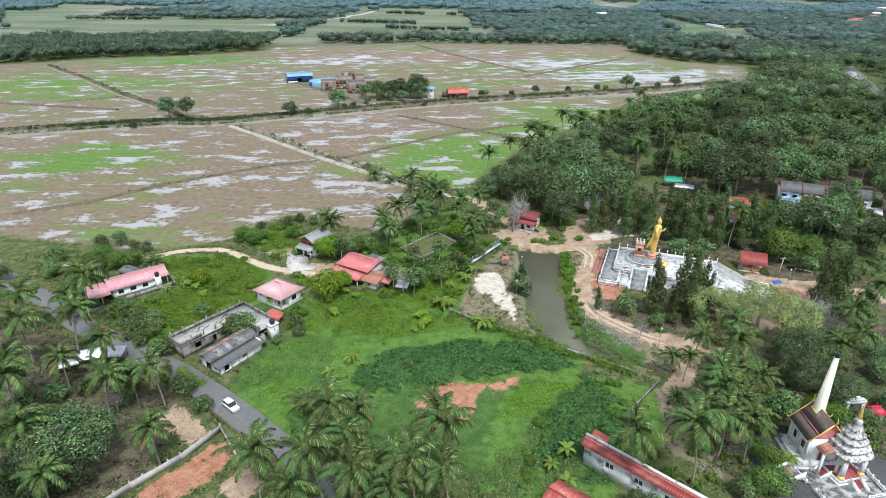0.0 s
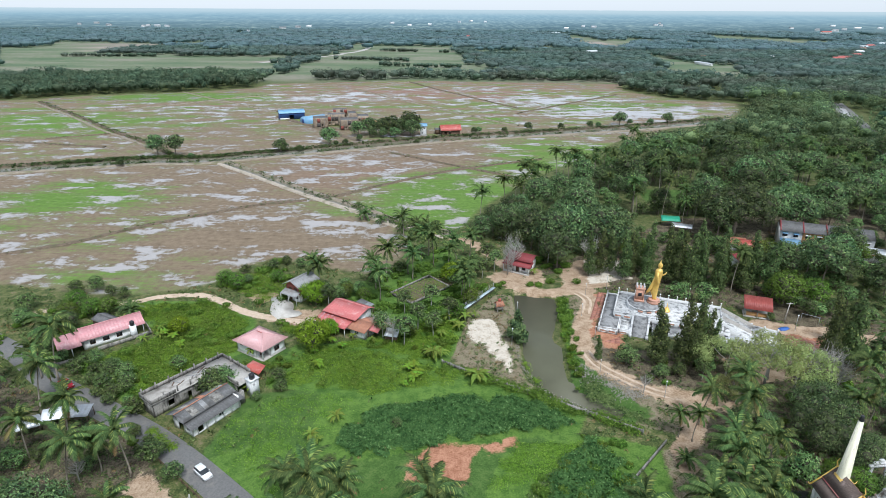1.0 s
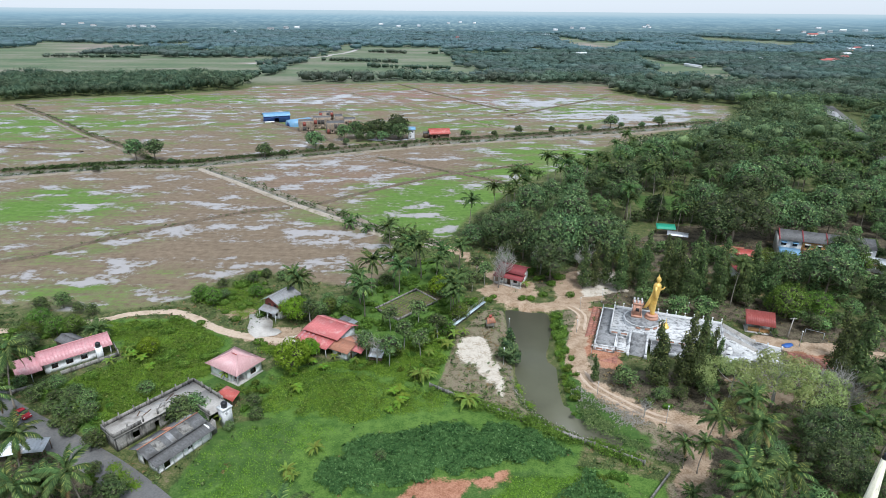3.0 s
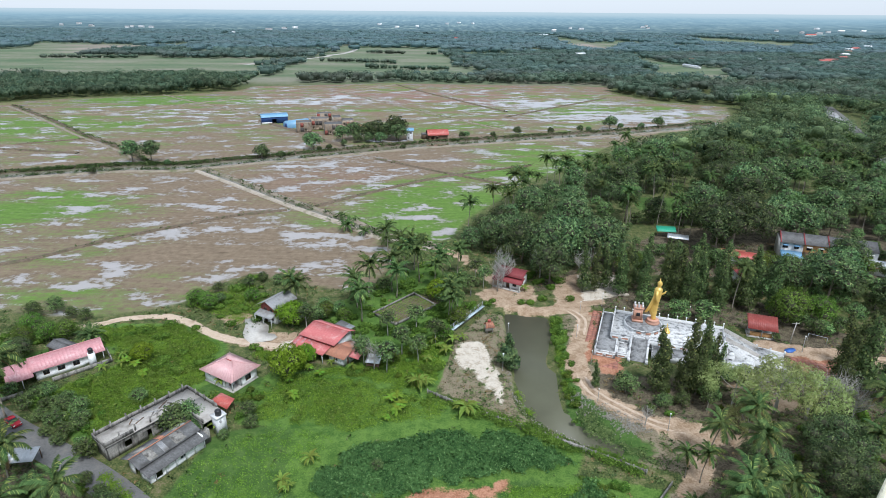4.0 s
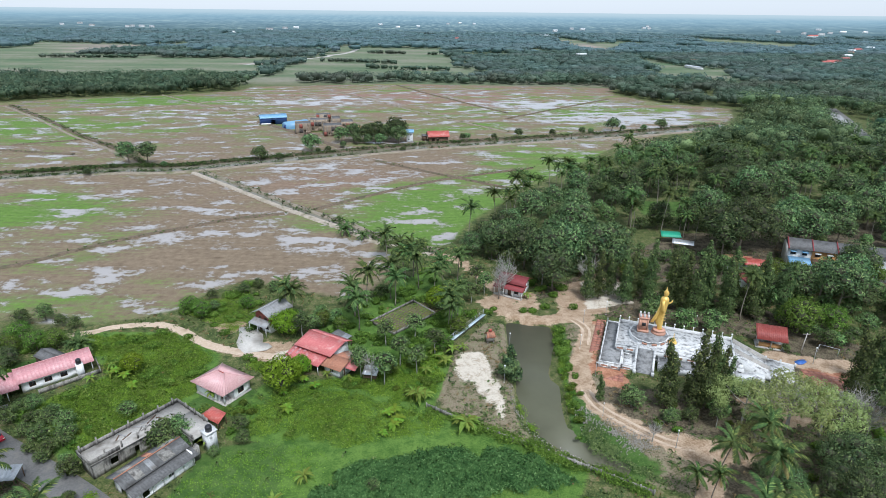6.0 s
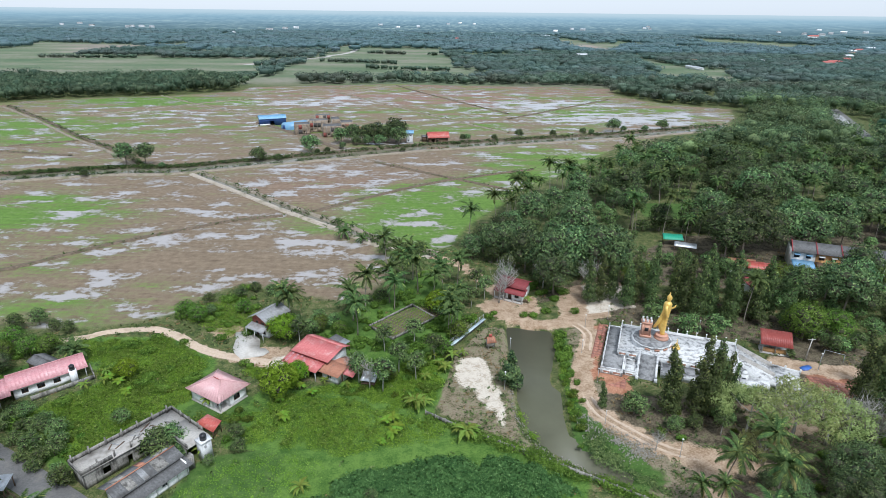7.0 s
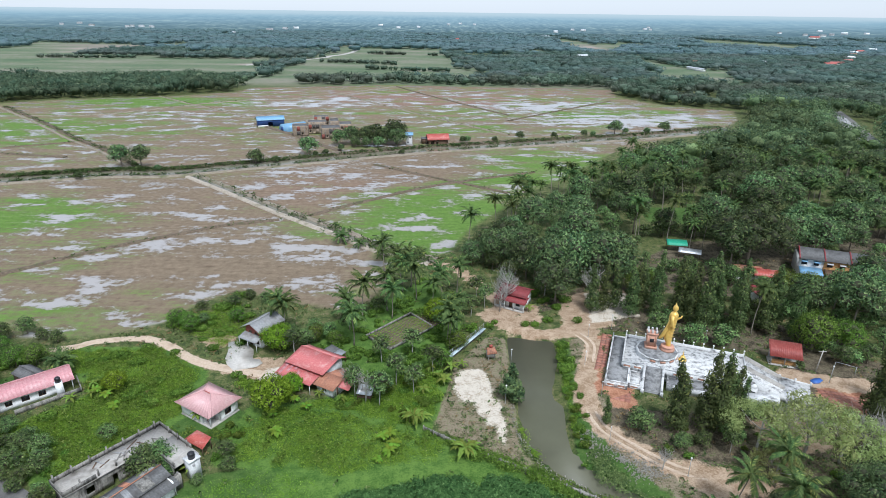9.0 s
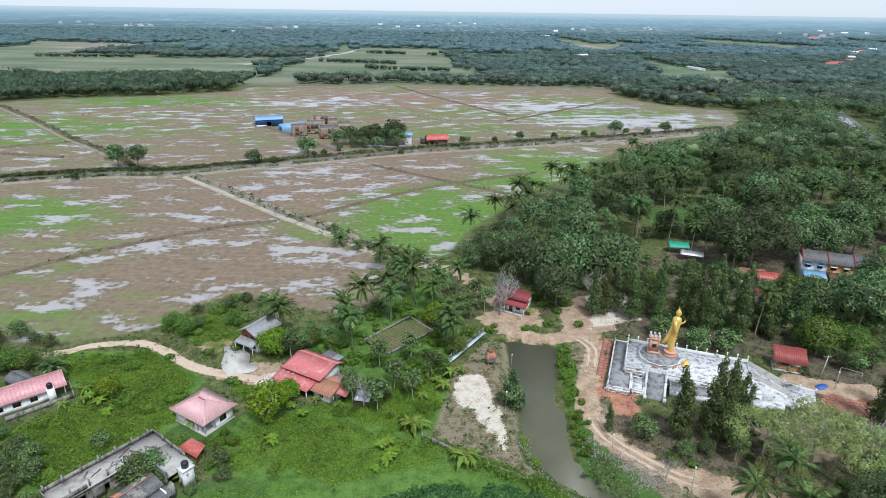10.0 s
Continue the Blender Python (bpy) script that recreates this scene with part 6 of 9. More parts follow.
# ---------------------------------------------------------------- buildings
def wall(parent, p0, p1, h, mt, ops=(), th=0.16, z0=0.0, frame="white", label=""):
    """A wall from p0 to p1 (inside to its left), with openings (kind, s0, s1, z0, z1) cut through it: 'w' window, 'd' door, 'o' open."""
    p0, p1 = np.array(p0, float), np.array(p1, float)
    u = p1 - p0
    ln = np.hypot(*u)
    m = Matrix.Translation((*p0, z0)) @ Matrix.Rotation(math.atan2(u[1], u[0]), 4, "Z")
    g = Geo()
    xs = sorted({0.0, ln, *(v for o in ops for v in o[1:3])})
    zs = sorted({0.0, h, *(v for o in ops for v in o[3:5])})
    nx, nz = len(xs), len(zs)
    full = {(i, k) for i in range(nx - 1) for k in range(nz - 1) if not any(o[1] <= (xs[i] + xs[i + 1]) / 2 <= o[2] and o[3] <= (zs[k] + zs[k + 1]) / 2 <= o[4] for o in ops)}
    rot, at = np.array(m.to_3x3()), np.array(m.translation)
    v = np.array([(x, y, z) for y in (0.0, th) for x in xs for z in zs]) @ rot.T + at

    def vi(i, k, q):
        return q * nx * nz + i * nz + k

    f = []
    for i, k in full:
        f += [(vi(i, k, 0), vi(i + 1, k, 0), vi(i + 1, k + 1, 0), vi(i, k + 1, 0)), (vi(i, k + 1, 1), vi(i + 1, k + 1, 1), vi(i + 1, k, 1), vi(i, k, 1))]
        for (di, dk), (p, q) in {(-1, 0): ((i, k), (i, k + 1)), (1, 0): ((i + 1, k + 1), (i + 1, k)), (0, -1): ((i + 1, k), (i, k)), (0, 1): ((i, k + 1), (i + 1, k + 1))}.items():
            if (i + di, k + dk) not in full:
                f.append((vi(*p, 0), vi(*q, 0), vi(*q, 1), vi(*p, 1)))
    g.add(v, f)
    w = part("wall", g, M[mt], parent, label)
    for kind, a, b, c, d in ops:
        if kind == "o":
            continue
        f = Geo()
        for q in ((a, c, b, c + 0.07), (a, d - 0.07, b, d), (a, c, a + 0.07, d), (b - 0.07, c, b, d)):
            f.box(q[0], -0.03, q[1], q[2], 0.08, q[3], m)
        if kind == "w":
            f.box((a + b) / 2 - 0.03, -0.02, c, (a + b) / 2 + 0.03, 0.07, d, m)
            win = part("window", f, M[frame], parent)
            part("pane", Geo().box(a + 0.05, 0.06, c + 0.05, b - 0.05, 0.09, d - 0.05, m), M["glass"], win)
        else:
            part("door_frame", f, M[frame], parent)
            part("door", Geo().box(a + 0.06, 0.06, c, b - 0.06, 0.11, d - 0.06, m), M["wood"], parent)
    return w


def gable(parent, x0, x1, y0, y1, ze, zr, mt, over=0.6, ribs=None, along="x", ridge_at=0.5):
    """Two ribbed slopes and a ridge cap over a rectangle."""
    x0, x1, y0, y1 = x0 - over, x1 + over, y0 - over, y1 + over
    if along == "x":
        yr = y0 + (y1 - y0) * ridge_at
        n = ribs or max(4, int((x1 - x0) / 0.7))
        part("roof", Geo().sheet((x0, y0, ze), (x1, y0, ze), (x1, yr, zr), (x0, yr, zr), n), M[mt], parent)
        part("roof", Geo().sheet((x1, y1, ze), (x0, y1, ze), (x0, yr, zr), (x1, yr, zr), n), M[mt], parent)
        part("ridge_cap", Geo().tube([(x0, yr, zr + 0.02), (x1, yr, zr + 0.02)], [0.12, 0.12], 6), M[mt], parent)
        for x in (x0 + over, x1 - over - 0.12):
            part("gable_wall", Geo().add([(x, y0 + over, ze), (x, y1 - over, ze), (x, yr, zr - 0.12), (x + 0.12, y0 + over, ze), (x + 0.12, y1 - over, ze), (x + 0.12, yr, zr - 0.12)], [(0, 1, 4, 3), (1, 2, 5, 4), (2, 0, 3, 5)]).add([(x, y0 + over, ze), (x, y1 - over, ze), (x, yr, zr - 0.12)], [(2, 1, 0)]).add([(x + 0.12, y0 + over, ze), (x + 0.12, y1 - over, ze), (x + 0.12, yr, zr - 0.12)], [(0, 1, 2)]), M["white"], parent)
    else:
        xr = x0 + (x1 - x0) * ridge_at
        n = ribs or max(4, int((y1 - y0) / 0.7))
        part("roof", Geo().sheet((x0, y1, ze), (x0, y0, ze), (xr, y0, zr), (xr, y1, zr), n), M[mt], parent)
        part("roof", Geo().sheet((x1, y0, ze), (x1, y1, ze), (xr, y1, zr), (xr, y0, zr), n), M[mt], parent)
        part("ridge_cap", Geo().tube([(xr, y0, zr + 0.02), (xr, y1, zr + 0.02)], [0.12, 0.12], 6), M[mt], parent)


def hip(parent, x0, x1, y0, y1, ze, zr, mt, over=0.8, ridge=0.3):
    x0, x1, y0, y1 = x0 - over, x1 + over, y0 - over, y1 + over
    c, half, ym = (x0 + x1) / 2, (x1 - x0) / 2 * ridge, (y0 + y1) / 2
    a, b = (c - half, ym, zr), (c + half, ym, zr)
    for q in (((x0, y0, ze), (x1, y0, ze), b, a), ((x1, y1, ze), (x0, y1, ze), a, b), ((x1, y0, ze), (x1, y1, ze), b, b), ((x0, y1, ze), (x0, y0, ze), a, a)):
        part("roof", Geo().sheet(*q, 12), M[mt], parent)
    for p, q in (((x0, y0, ze), a), ((x1, y0, ze), b), ((x1, y1, ze), b), ((x0, y1, ze), a), (a, b)):
        part("ridge_cap", Geo().tube([np.array(p) + (0, 0, 0.05), np.array(q) + (0, 0, 0.05)], [0.1, 0.1], 5), M[mt], parent)


def post(parent, x, y, z0, z1, w=0.2, mt="white", name="post"):
    return part(name, Geo().box(x - w / 2, y - w / 2, z0, x + w / 2, y + w / 2, z1), M[mt], parent)


def water_tank(x, y, z, r=0.55, label="black plastic water tank on a tower"):
    tank = thing("water_tank", label, "water tank", x, y, z)
    part("body", Geo().lathe([(0, r, r, 0, 0), (1.0, r, r, 0, 0), (1.18, r * 0.7, r * 0.7, 0, 0)], 14), M["black"], tank)
    part("lid", Geo().lathe([(1.18, r * 0.42, r * 0.42, 0, 0), (1.3, r * 0.4, r * 0.4, 0, 0)], 10), M["black"], tank)
    return tank


# pink hip-roofed house
h = thing("house", "small white house with a pink hipped metal roof and corner porch", "house", -48.7, 120.8, 0, -31.7)
part("floor_slab", Geo().box(-0.2, -0.2, 0, 9.0, 6.9, 0.22), M["pale_concrete"], h)
wall(h, (0, 0), (6.6, 0), 3.0, "white", [("w", 1.2, 1.9, 2.0, 2.5), ("w", 4.4, 5.6, 0.9, 2.2)], frame="wood")
wall(h, (6.6, 0.0), (6.6, 2.4), 3.0, "white", [("d", 0.8, 1.7, 0.22, 2.3)])
wall(h, (6.6, 2.4), (8.7, 2.4), 3.0, "white")
wall(h, (8.7, 2.4), (8.7, 6.8), 3.0, "white", [("w", 1.2, 2.7, 0.9, 2.2)], frame="wood")
wall(h, (8.7, 6.8), (0, 6.8), 3.0, "white")
wall(h, (0, 6.8), (0, 0), 3.0, "white", [("w", 2.2, 3.6, 0.9, 2.2)], frame="wood")
post(h, 8.55, 0.15, 0, 3.0, 0.25)
hip(h, 0, 8.7, 0, 6.8, 3.0, 5.0, "pale_pink_tin", 0.75, 0.2)
part("rooflet", Geo().sheet((3.6, 3.2, 4.95), (5.3, 3.2, 4.95), (5.1, 3.4, 5.15), (3.8, 3.4, 5.15), 3), M["red_tin"], h)
lean = thing("lean_to", "low red metal lean-to roof on posts beside the house", "shed", -41.2, 110.6, 0, -31)
part("roof", Geo().sheet((-2.6, -1.4, 1.9), (2.6, -1.4, 1.9), (2.0, 1.2, 2.6), (-2.0, 1.2, 2.6), 8), M["red_tin"], lean)
for x, y in ((-2.2, -1.2), (2.2, -1.2), (-1.8, 1.0), (1.8, 1.0)):
    post(lean, x, y, 0, 2.0 if y < 0 else 2.5, 0.12, "wood")

# long pink-roofed house by the lane
h = thing("house", "long low white house with a faded pink metal roof", "house", -85.4, 120.2, 0, 40.3)
wall(h, (0, 0), (11.6, 0), 2.8, "white", [("w", 1.4, 2.6, 1, 2.1), ("w", 4.2, 5.6, 1, 2.1), ("w", 7.2, 8.5, 1, 2.1)], frame="wood")
wall(h, (11.6, 0), (11.6, 6.2), 2.8, "red_wood", [("d", 1.5, 2.5, 0, 2.1)], frame="wood")
wall(h, (11.6, 6.2), (0, 6.2), 2.8, "white")
wall(h, (0, 6.2), (0, 0), 2.8, "white", [("w", 2.2, 3.6, 1, 2.1)], frame="wood")
gable(h, 0, 13.2, 0, 6.2, 2.75, 4.5, "pink_tin", 0.7, 20)
part("roof", Geo().sheet((-5.4, -1.6, 2.2), (-0.4, -1.6, 2.2), (-0.4, 2.8, 3.9), (-5.4, 2.8, 3.9), 7), M["pink_tin"], h)
part("roof", Geo().sheet((-0.4, 6.8, 2.3), (-5.4, 6.8, 2.3), (-5.4, 2.8, 3.9), (-0.4, 2.8, 3.9), 7), M["pink_tin"], h)
for x, y in ((-5.1, -1.3), (-2.6, -1.3), (-5.1, 6.4), (13.4, 0.2)):
    post(h, x, y, 0, 2.25, 0.18)
part("tank_stand", Geo().box(10.2, -1.4, 0, 11.6, -0.1, 3.3), M["white"], h)
c, s = math.cos(radians(40.3)), math.sin(radians(40.3))
water_tank(-85.4 + 10.9 * c + 0.75 * s, 120.2 + 10.9 * s - 0.75 * c, 3.3)
yard = thing("yard_wall", "weathered grey block wall round the house yard", "wall", -85.4, 120.2, 0, 40.3)
wall(yard, (2.5, -2.6), (14.6, -2.2), 1.15, "concrete", th=0.2)
wall(yard, (14.6, -2.2), (14.8, 3.5), 1.15, "concrete", th=0.2)
wall(yard, (-9.5, -3.6), (-3.0, -4.0), 0.9, "concrete", th=0.2)
sh = thing("shed", "shed with a weathered grey corrugated roof behind the house", "shed", -85.6, 131.2, 0, -28)
gable(sh, -3.2, 3.2, -1.8, 1.8, 2.4, 3.2, "grey_sheet", 0.3, 9)
for a, b in (((-3.2, -1.8), (3.2, -1.8)), ((3.2, -1.8), (3.2, 1.8)), ((3.2, 1.8), (-3.2, 1.8)), ((-3.2, 1.8), (-3.2, -1.8))):
    wall(sh, a, b, 2.4, "wood", th=0.08)

# unfinished flat-roofed concrete building
h = thing("unfinished_building", "unfinished grey concrete building with an open roof deck and column stubs", "building", -57.0, 95.4, 0, 53)
wall(h, (0, 0), (12.0, 0), 3.2, "concrete", [("o", 3.2, 4.5, 1.0, 2.3), ("o", 7.5, 8.3, 0, 2.1), ("o", 9.6, 11.2, 0.9, 2.2)])
wall(h, (18.5, 4.2), (0, 4.2), 3.2, "concrete")
wall(h, (0, 4.2), (0, 0), 3.2, "concrete")
wall(h, (18.5, -8.0), (18.5, 4.2), 3.2, "concrete")
wall(h, (14.5, 0), (14.5, -7.0), 3.2, "concrete", [("o", 2.0, 3.4, 0.9, 2.2), ("o", 4.6, 5.5, 0, 2.1)])
part("roof_deck", Geo().box(-0.3, -0.3, 3.2, 18.8, 4.5, 3.38), M["pale_concrete"], h)
part("roof_deck", Geo().box(14.2, -8.3, 3.2, 18.8, -0.302, 3.38), M["pale_concrete"], h)
for a, b in (((18.8, 4.5), (-0.3, 4.5)), ((-0.3, 4.5), (-0.3, -0.3)), ((18.8, -6.0), (18.8, 4.5)), ((-0.3, -0.3), (5.0, -0.3)), ((14.2, -4.0), (14.2, -8.3))):
    wall(h, a, b, 0.85, "concrete", z0=3.38, th=0.14)
for k in range(7):
    post(h, 0.2 + 2.9 * k, 4.2, 3.38, 5.0, 0.24, "concrete", "column")
for k in range(5):
    post(h, 2.6 + 2.9 * k, 0.05, 3.38, 4.7, 0.24, "concrete", "column")
for k in range(3):
    post(h, 18.55, 1.0 - 3.0 * k, 3.38, 4.8, 0.24, "concrete", "column")
part("tank_tower", Geo().box(15.9, -10.2, 0, 17.8, -8.35, 4.2).box(15.7, -10.4, 4.2, 18.0, -8.2, 4.35), M["old_white"], h)
for k in range(12):
    part("step", Geo().box(14.6, -10.2 + 0.0, 0, 15.55, -9.2, 0.01).box(14.0 - 0.28 * k, -9.9, 0, 14.3 - 0.28 * k, -8.8, 2.9 - 0.24 * k), M["concrete"], h)
c, s = math.cos(radians(53)), math.sin(radians(53))
water_tank(-57 + 16.8 * c + 9.4 * s, 95.4 + 16.8 * s - 9.4 * c, 4.35, 0.6)

pile = thing("plank_pile", "weathered grey planks strewn over a concrete roof deck", "planks", -57.0, 95.4, 3.38, 53)
r10 = random.Random(3)
for k in range(14):
    x, y = r10.uniform(4.5, 16.5), r10.uniform(0.6, 3.4)
    part("plank", Geo().box(-r10.uniform(0.7, 1.4), -0.1, 0.02 + 0.006 * k, r10.uniform(0.7, 1.4), 0.1, 0.09 + 0.006 * k, pose(x, y, 0, 0, 0, r10.uniform(-80, 80))), M[r10.choice(["wood", "concrete", "pale_sheet"])], pile)

# grey-roofed house next to it
h = thing("house", "white house with a stepped dark grey sheet roof beside the lane", "house", -46.9, 89.8, 0, 58)
wall(h, (0, 0), (11, 0), 2.3, "white", [("o", 1.2, 2.4, 0.3, 1.9), ("w", 6, 7.2, 0.9, 1.8)])
wall(h, (11, 0), (11, 6), 2.9, "white")
wall(h, (11, 6), (0, 6), 2.9, "concrete")
wall(h, (0, 6), (0, 0), 2.3, "white", [("o", 1.6, 3.2, 0.0, 1.9), ("w", 4.2, 5.2, 0.9, 1.8)])
part("roof", Geo().sheet((-0.9, 1.3, 3.15), (11.6, 1.3, 3.15), (11.6, 4.0, 4.1), (-0.9, 4.0, 4.1), 24, 0.03), M["grey_sheet"], h)
part("roof", Geo().sheet((11.6, 6.8, 3.0), (-0.9, 6.8, 3.0), (-0.9, 4.0, 4.1), (11.6, 4.0, 4.1), 24, 0.03), M["grey_sheet"], h)
part("roof", Geo().sheet((-0.7, -0.8, 2.25), (11.8, -0.8, 2.25), (11.8, 2.0, 2.95), (-0.7, 2.0, 2.95), 24, 0.03), M["grey_sheet"], h)
part("ridge_cap", Geo().tube([(-0.9, 4.0, 4.13), (11.6, 4.0, 4.13)], [0.11, 0.11], 6), M["rust_tile"], h, "rust-red ridge capping")
for x, y, w, key in ((0.6, 4.15, 2.1, "concrete"), (5.2, 4.2, 1.1, "rust_tile"), (8.3, 4.1, 2.0, "concrete"), (9.6, 4.2, 1.0, "pale_sheet")):
    part("patch_sheet", Geo().sheet((x, y + 2.3, 3.23), (x + w, y + 2.3, 3.23), (x + w, y + 0.1, 4.09), (x, y + 0.1, 4.09), 3, 0.03, 0.03), M[key], h, "patched roof sheet")
for x, w, key in ((1.4, 1.6, "concrete"), (6.6, 2.2, "concrete"), (4.2, 1.0, "pale_sheet")):
    part("patch_sheet", Geo().sheet((x, 1.5, 3.28), (x + w, 1.5, 3.28), (x + w, 3.8, 4.09), (x, 3.8, 4.09), 3, 0.03, 0.03), M[key], h, "patched roof sheet")
part("upstand", Geo().box(-0.2, 1.7, 2.9, 11.2, 1.86, 3.25), M["white"], h)
for q in range(6):
    post(h, 1.0 + 2.0 * q, -0.12, 0, 2.2, 0.16, "old_white", "pilaster")

# red house with verandah roof
h = thing("house", "rambling house with bright red metal roofs and a patched verandah", "house", -30.6, 134.4, 0, -29.5)
wall(h, (0.6, 0.5), (9.8, 0.5), 3.6, "white", [("w", 1.4, 2.8, 1, 2.2), ("d", 4.2, 5.2, 0, 2.1), ("w", 6.6, 8.0, 1, 2.2)], frame="wood")
wall(h, (9.8, 0.5), (9.8, 7.2), 3.6, "white")
wall(h, (9.8, 7.2), (0.6, 7.2), 3.6, "white")
wall(h, (0.6, 7.2), (0.6, 0.5), 3.6, "white", [("w", 2, 3.4, 1, 2.2)], frame="wood")
gable(h, 0.6, 9.8, 0.5, 7.2, 3.9, 5.0, "salmon_tin", 0.8, 15, ridge_at=0.68)
part("roof", Geo().sheet((-0.6, -3.2, 2.5), (9.4, -3.2, 2.5), (9.4, 0.6, 3.4), (-0.6, 0.6, 3.4), 15), M["salmon_tin"], h)
for k in range(4):
    for j in range(3):
        if (k * 3 + j) % 4 != 3:
            x, y = 0.1 + 1.35 * k, -2.8 + 1.1 * j
            z = 2.5 + (y + 3.2) * 0.2368 + 0.06
            part("patch_sheet", Geo().sheet((x, y, z), (x + 0.62, y, z), (x + 0.62, y + 0.95, z + 0.225), (x, y + 0.95, z + 0.225), 2), M["pink_tin"], h, "faded pale pink roof patch")
for x in (-0.3, 3.0, 6.2, 9.1):
    post(h, x, -3.0, 0, 2.5, 0.14)
part("roof", Geo().sheet((9.0, -2.2, 2.4), (14.8, -2.2, 2.4), (14.8, 1.6, 3.5), (9.0, 1.6, 3.5), 9), M["rust_tile"], h, "rust-streaked orange-red roof")
part("roof", Geo().sheet((17.6, 5.6, 2.4), (10.6, 5.6, 2.4), (10.6, 1.6, 3.5), (17.6, 1.6, 3.5), 9), M["rust_tile"], h)
part("roof", Geo().sheet((14.8, -0.6, 2.6), (17.6, -0.6, 2.6), (17.6, 1.6, 3.5), (14.8, 1.6, 3.5), 4), M["salmon_tin"], h)
wall(h, (9.9, -1.6), (14.3, -1.6), 2.5, "old_white", [("w", 1.4, 2.6, 1, 2)])
wall(h, (14.3, -1.6), (14.3, 4.8), 2.5, "old_white", [("d", 1.0, 1.9, 0, 2.1)])
wall(h, (14.3, 4.8), (9.9, 4.8), 2.5, "old_white")
sh = thing("shed", "open shed with mixed zinc and rusty roof sheets", "shed", -21.3, 140.2, 0, -40)
part("roof", Geo().sheet((-2.6, -1.9, 2.5), (0.4, -1.9, 2.5), (0.4, 1.9, 2.9), (-2.6, 1.9, 2.9), 5), M["grey_sheet"], sh)
part("roof", Geo().sheet((0.4, -1.9, 2.5), (2.6, -1.9, 2.5), (2.6, 1.9, 2.9), (0.4, 1.9, 2.9), 4), M["zinc"], sh)
for x, y in ((-2.4, -1.7), (2.4, -1.7), (-2.4, 1.7), (2.4, 1.7)):
    post(sh, x, y, 0, 2.5 if y < 0 else 2.8, 0.12, "wood")

# timber house on a white ground floor
h = thing("house", "two-storey timber house with white ground floor and grey gabled roof", "house", -43.8, 148.4, 0, -31)
wall(h, (0, 0), (5.0, 0), 2.4, "white", [("d", 1.0, 1.9, 0, 2.0), ("w", 2.6, 4.2, 0.8, 1.9)], frame="wood")
wall(h, (5.0, 0), (5.0, 6.6), 2.4, "white", [("w", 1, 2.2, 0.8, 1.9), ("w", 4, 5.2, 0.8, 1.9)], frame="wood")
wall(h, (5.0, 6.6), (0, 6.6), 2.4, "white")
wall(h, (0, 6.6), (0, 0), 2.4, "white")
for a, b, ops in (((0, 0), (5, 0), [("w", 1.0, 2.0, 0.7, 1.7), ("w", 3.0, 4.0, 0.7, 1.7)]), ((5, 0), (5, 6.6), [("w", 1, 2.2, 0.7, 1.7), ("w", 4, 5.2, 0.7, 1.7)]), ((5, 6.6), (0, 6.6), []), ((0, 6.6), (0, 0), [])):
    wall(h, a, b, 2.3, "red_wood", ops, z0=2.4, frame="wood")
gable(h, 0, 5, 0, 6.6, 4.7, 6.4, "pale_sheet", 0.9, 11, "y")
part("gable_board", Geo().add([(0, 0.02, 4.7), (5, 0.02, 4.7), (2.5, 0.02, 6.2), (0, 0.14, 4.7), (5, 0.14, 4.7), (2.5, 0.14, 6.2)], [(0, 1, 4, 3), (1, 2, 5, 4), (2, 0, 3, 5)]).add([(0, 0.02, 4.7), (5, 0.02, 4.7), (2.5, 0.02, 6.2)], [(0, 1, 2)]), M["red_wood"], h)
part("roof", Geo().sheet((-0.6, -2.2, 2.6), (5.6, -2.2, 2.6), (5.4, 0, 3.4), (-0.4, 0, 3.4), 9), M["pale_sheet"], h)
for x in (-0.4, 2.5, 5.4):
    post(h, x, -2.0, 0, 2.6, 0.14)

# maroon-roofed house by the pond
h = thing("house", "white house with a two-tier maroon roof above the pond", "house", 20.2, 169.8, 0, -30)
wall(h, (0, 0), (7.0, 0), 3.0, "white", [("w", 0.8, 2.0, 1.1, 2.2), ("d", 3.0, 4.0, 0, 2.1), ("w", 5, 6.2, 1.1, 2.2)], frame="wood")
wall(h, (7.0, 0), (7.0, 6.2), 3.0, "white", [("w", 2, 3.4, 1.1, 2.2)], frame="wood")
wall(h, (7.0, 6.2), (0, 6.2), 3.0, "white")
wall(h, (0, 6.2), (0, 0), 3.0, "white")
part("roof", Geo().sheet((-1.1, -1.6, 2.7), (8.2, -1.6, 2.7), (8.2, 1.6, 3.7), (-1.1, 1.6, 3.7), 13), M["maroon"], h)
gable(h, 0, 7, 1.2, 6.2, 3.8, 5.2, "maroon", 0.9, 12)
part("plinth", Geo().box(-0.8, -1.3, 0, 7.8, -0.17, 0.35), M["pale_concrete"], h)
for x in (-0.7, 2.2, 5.0, 7.8):
    post(h, x, -1.3, 0, 2.7, 0.16)

# small things round the gardens
sh = thing("hut", "small tin-roofed hut on posts", "hut", -12.2, 126.6, 0, -12)
part("roof", Geo().sheet((-1.7, -1.3, 1.6), (1.7, -1.3, 1.6), (1.7, 1.3, 2.4), (-1.7, 1.3, 2.4), 6), M["zinc"], sh)
for x, y in ((-1.4, -1.1), (1.4, -1.1), (-1.4, 1.1), (1.4, 1.1)):
    post(sh, x, y, 0, 1.6 if y < 0 else 2.3, 0.1, "wood")
part("bench", Geo().box(-1.4, -0.9, 0.5, 1.4, 0.9, 0.58), M["wood"], sh)
sh = thing("spirit_house", "little raised wooden spirit house with a red roof", "shrine", 15.6, 142.2, 0, 15)
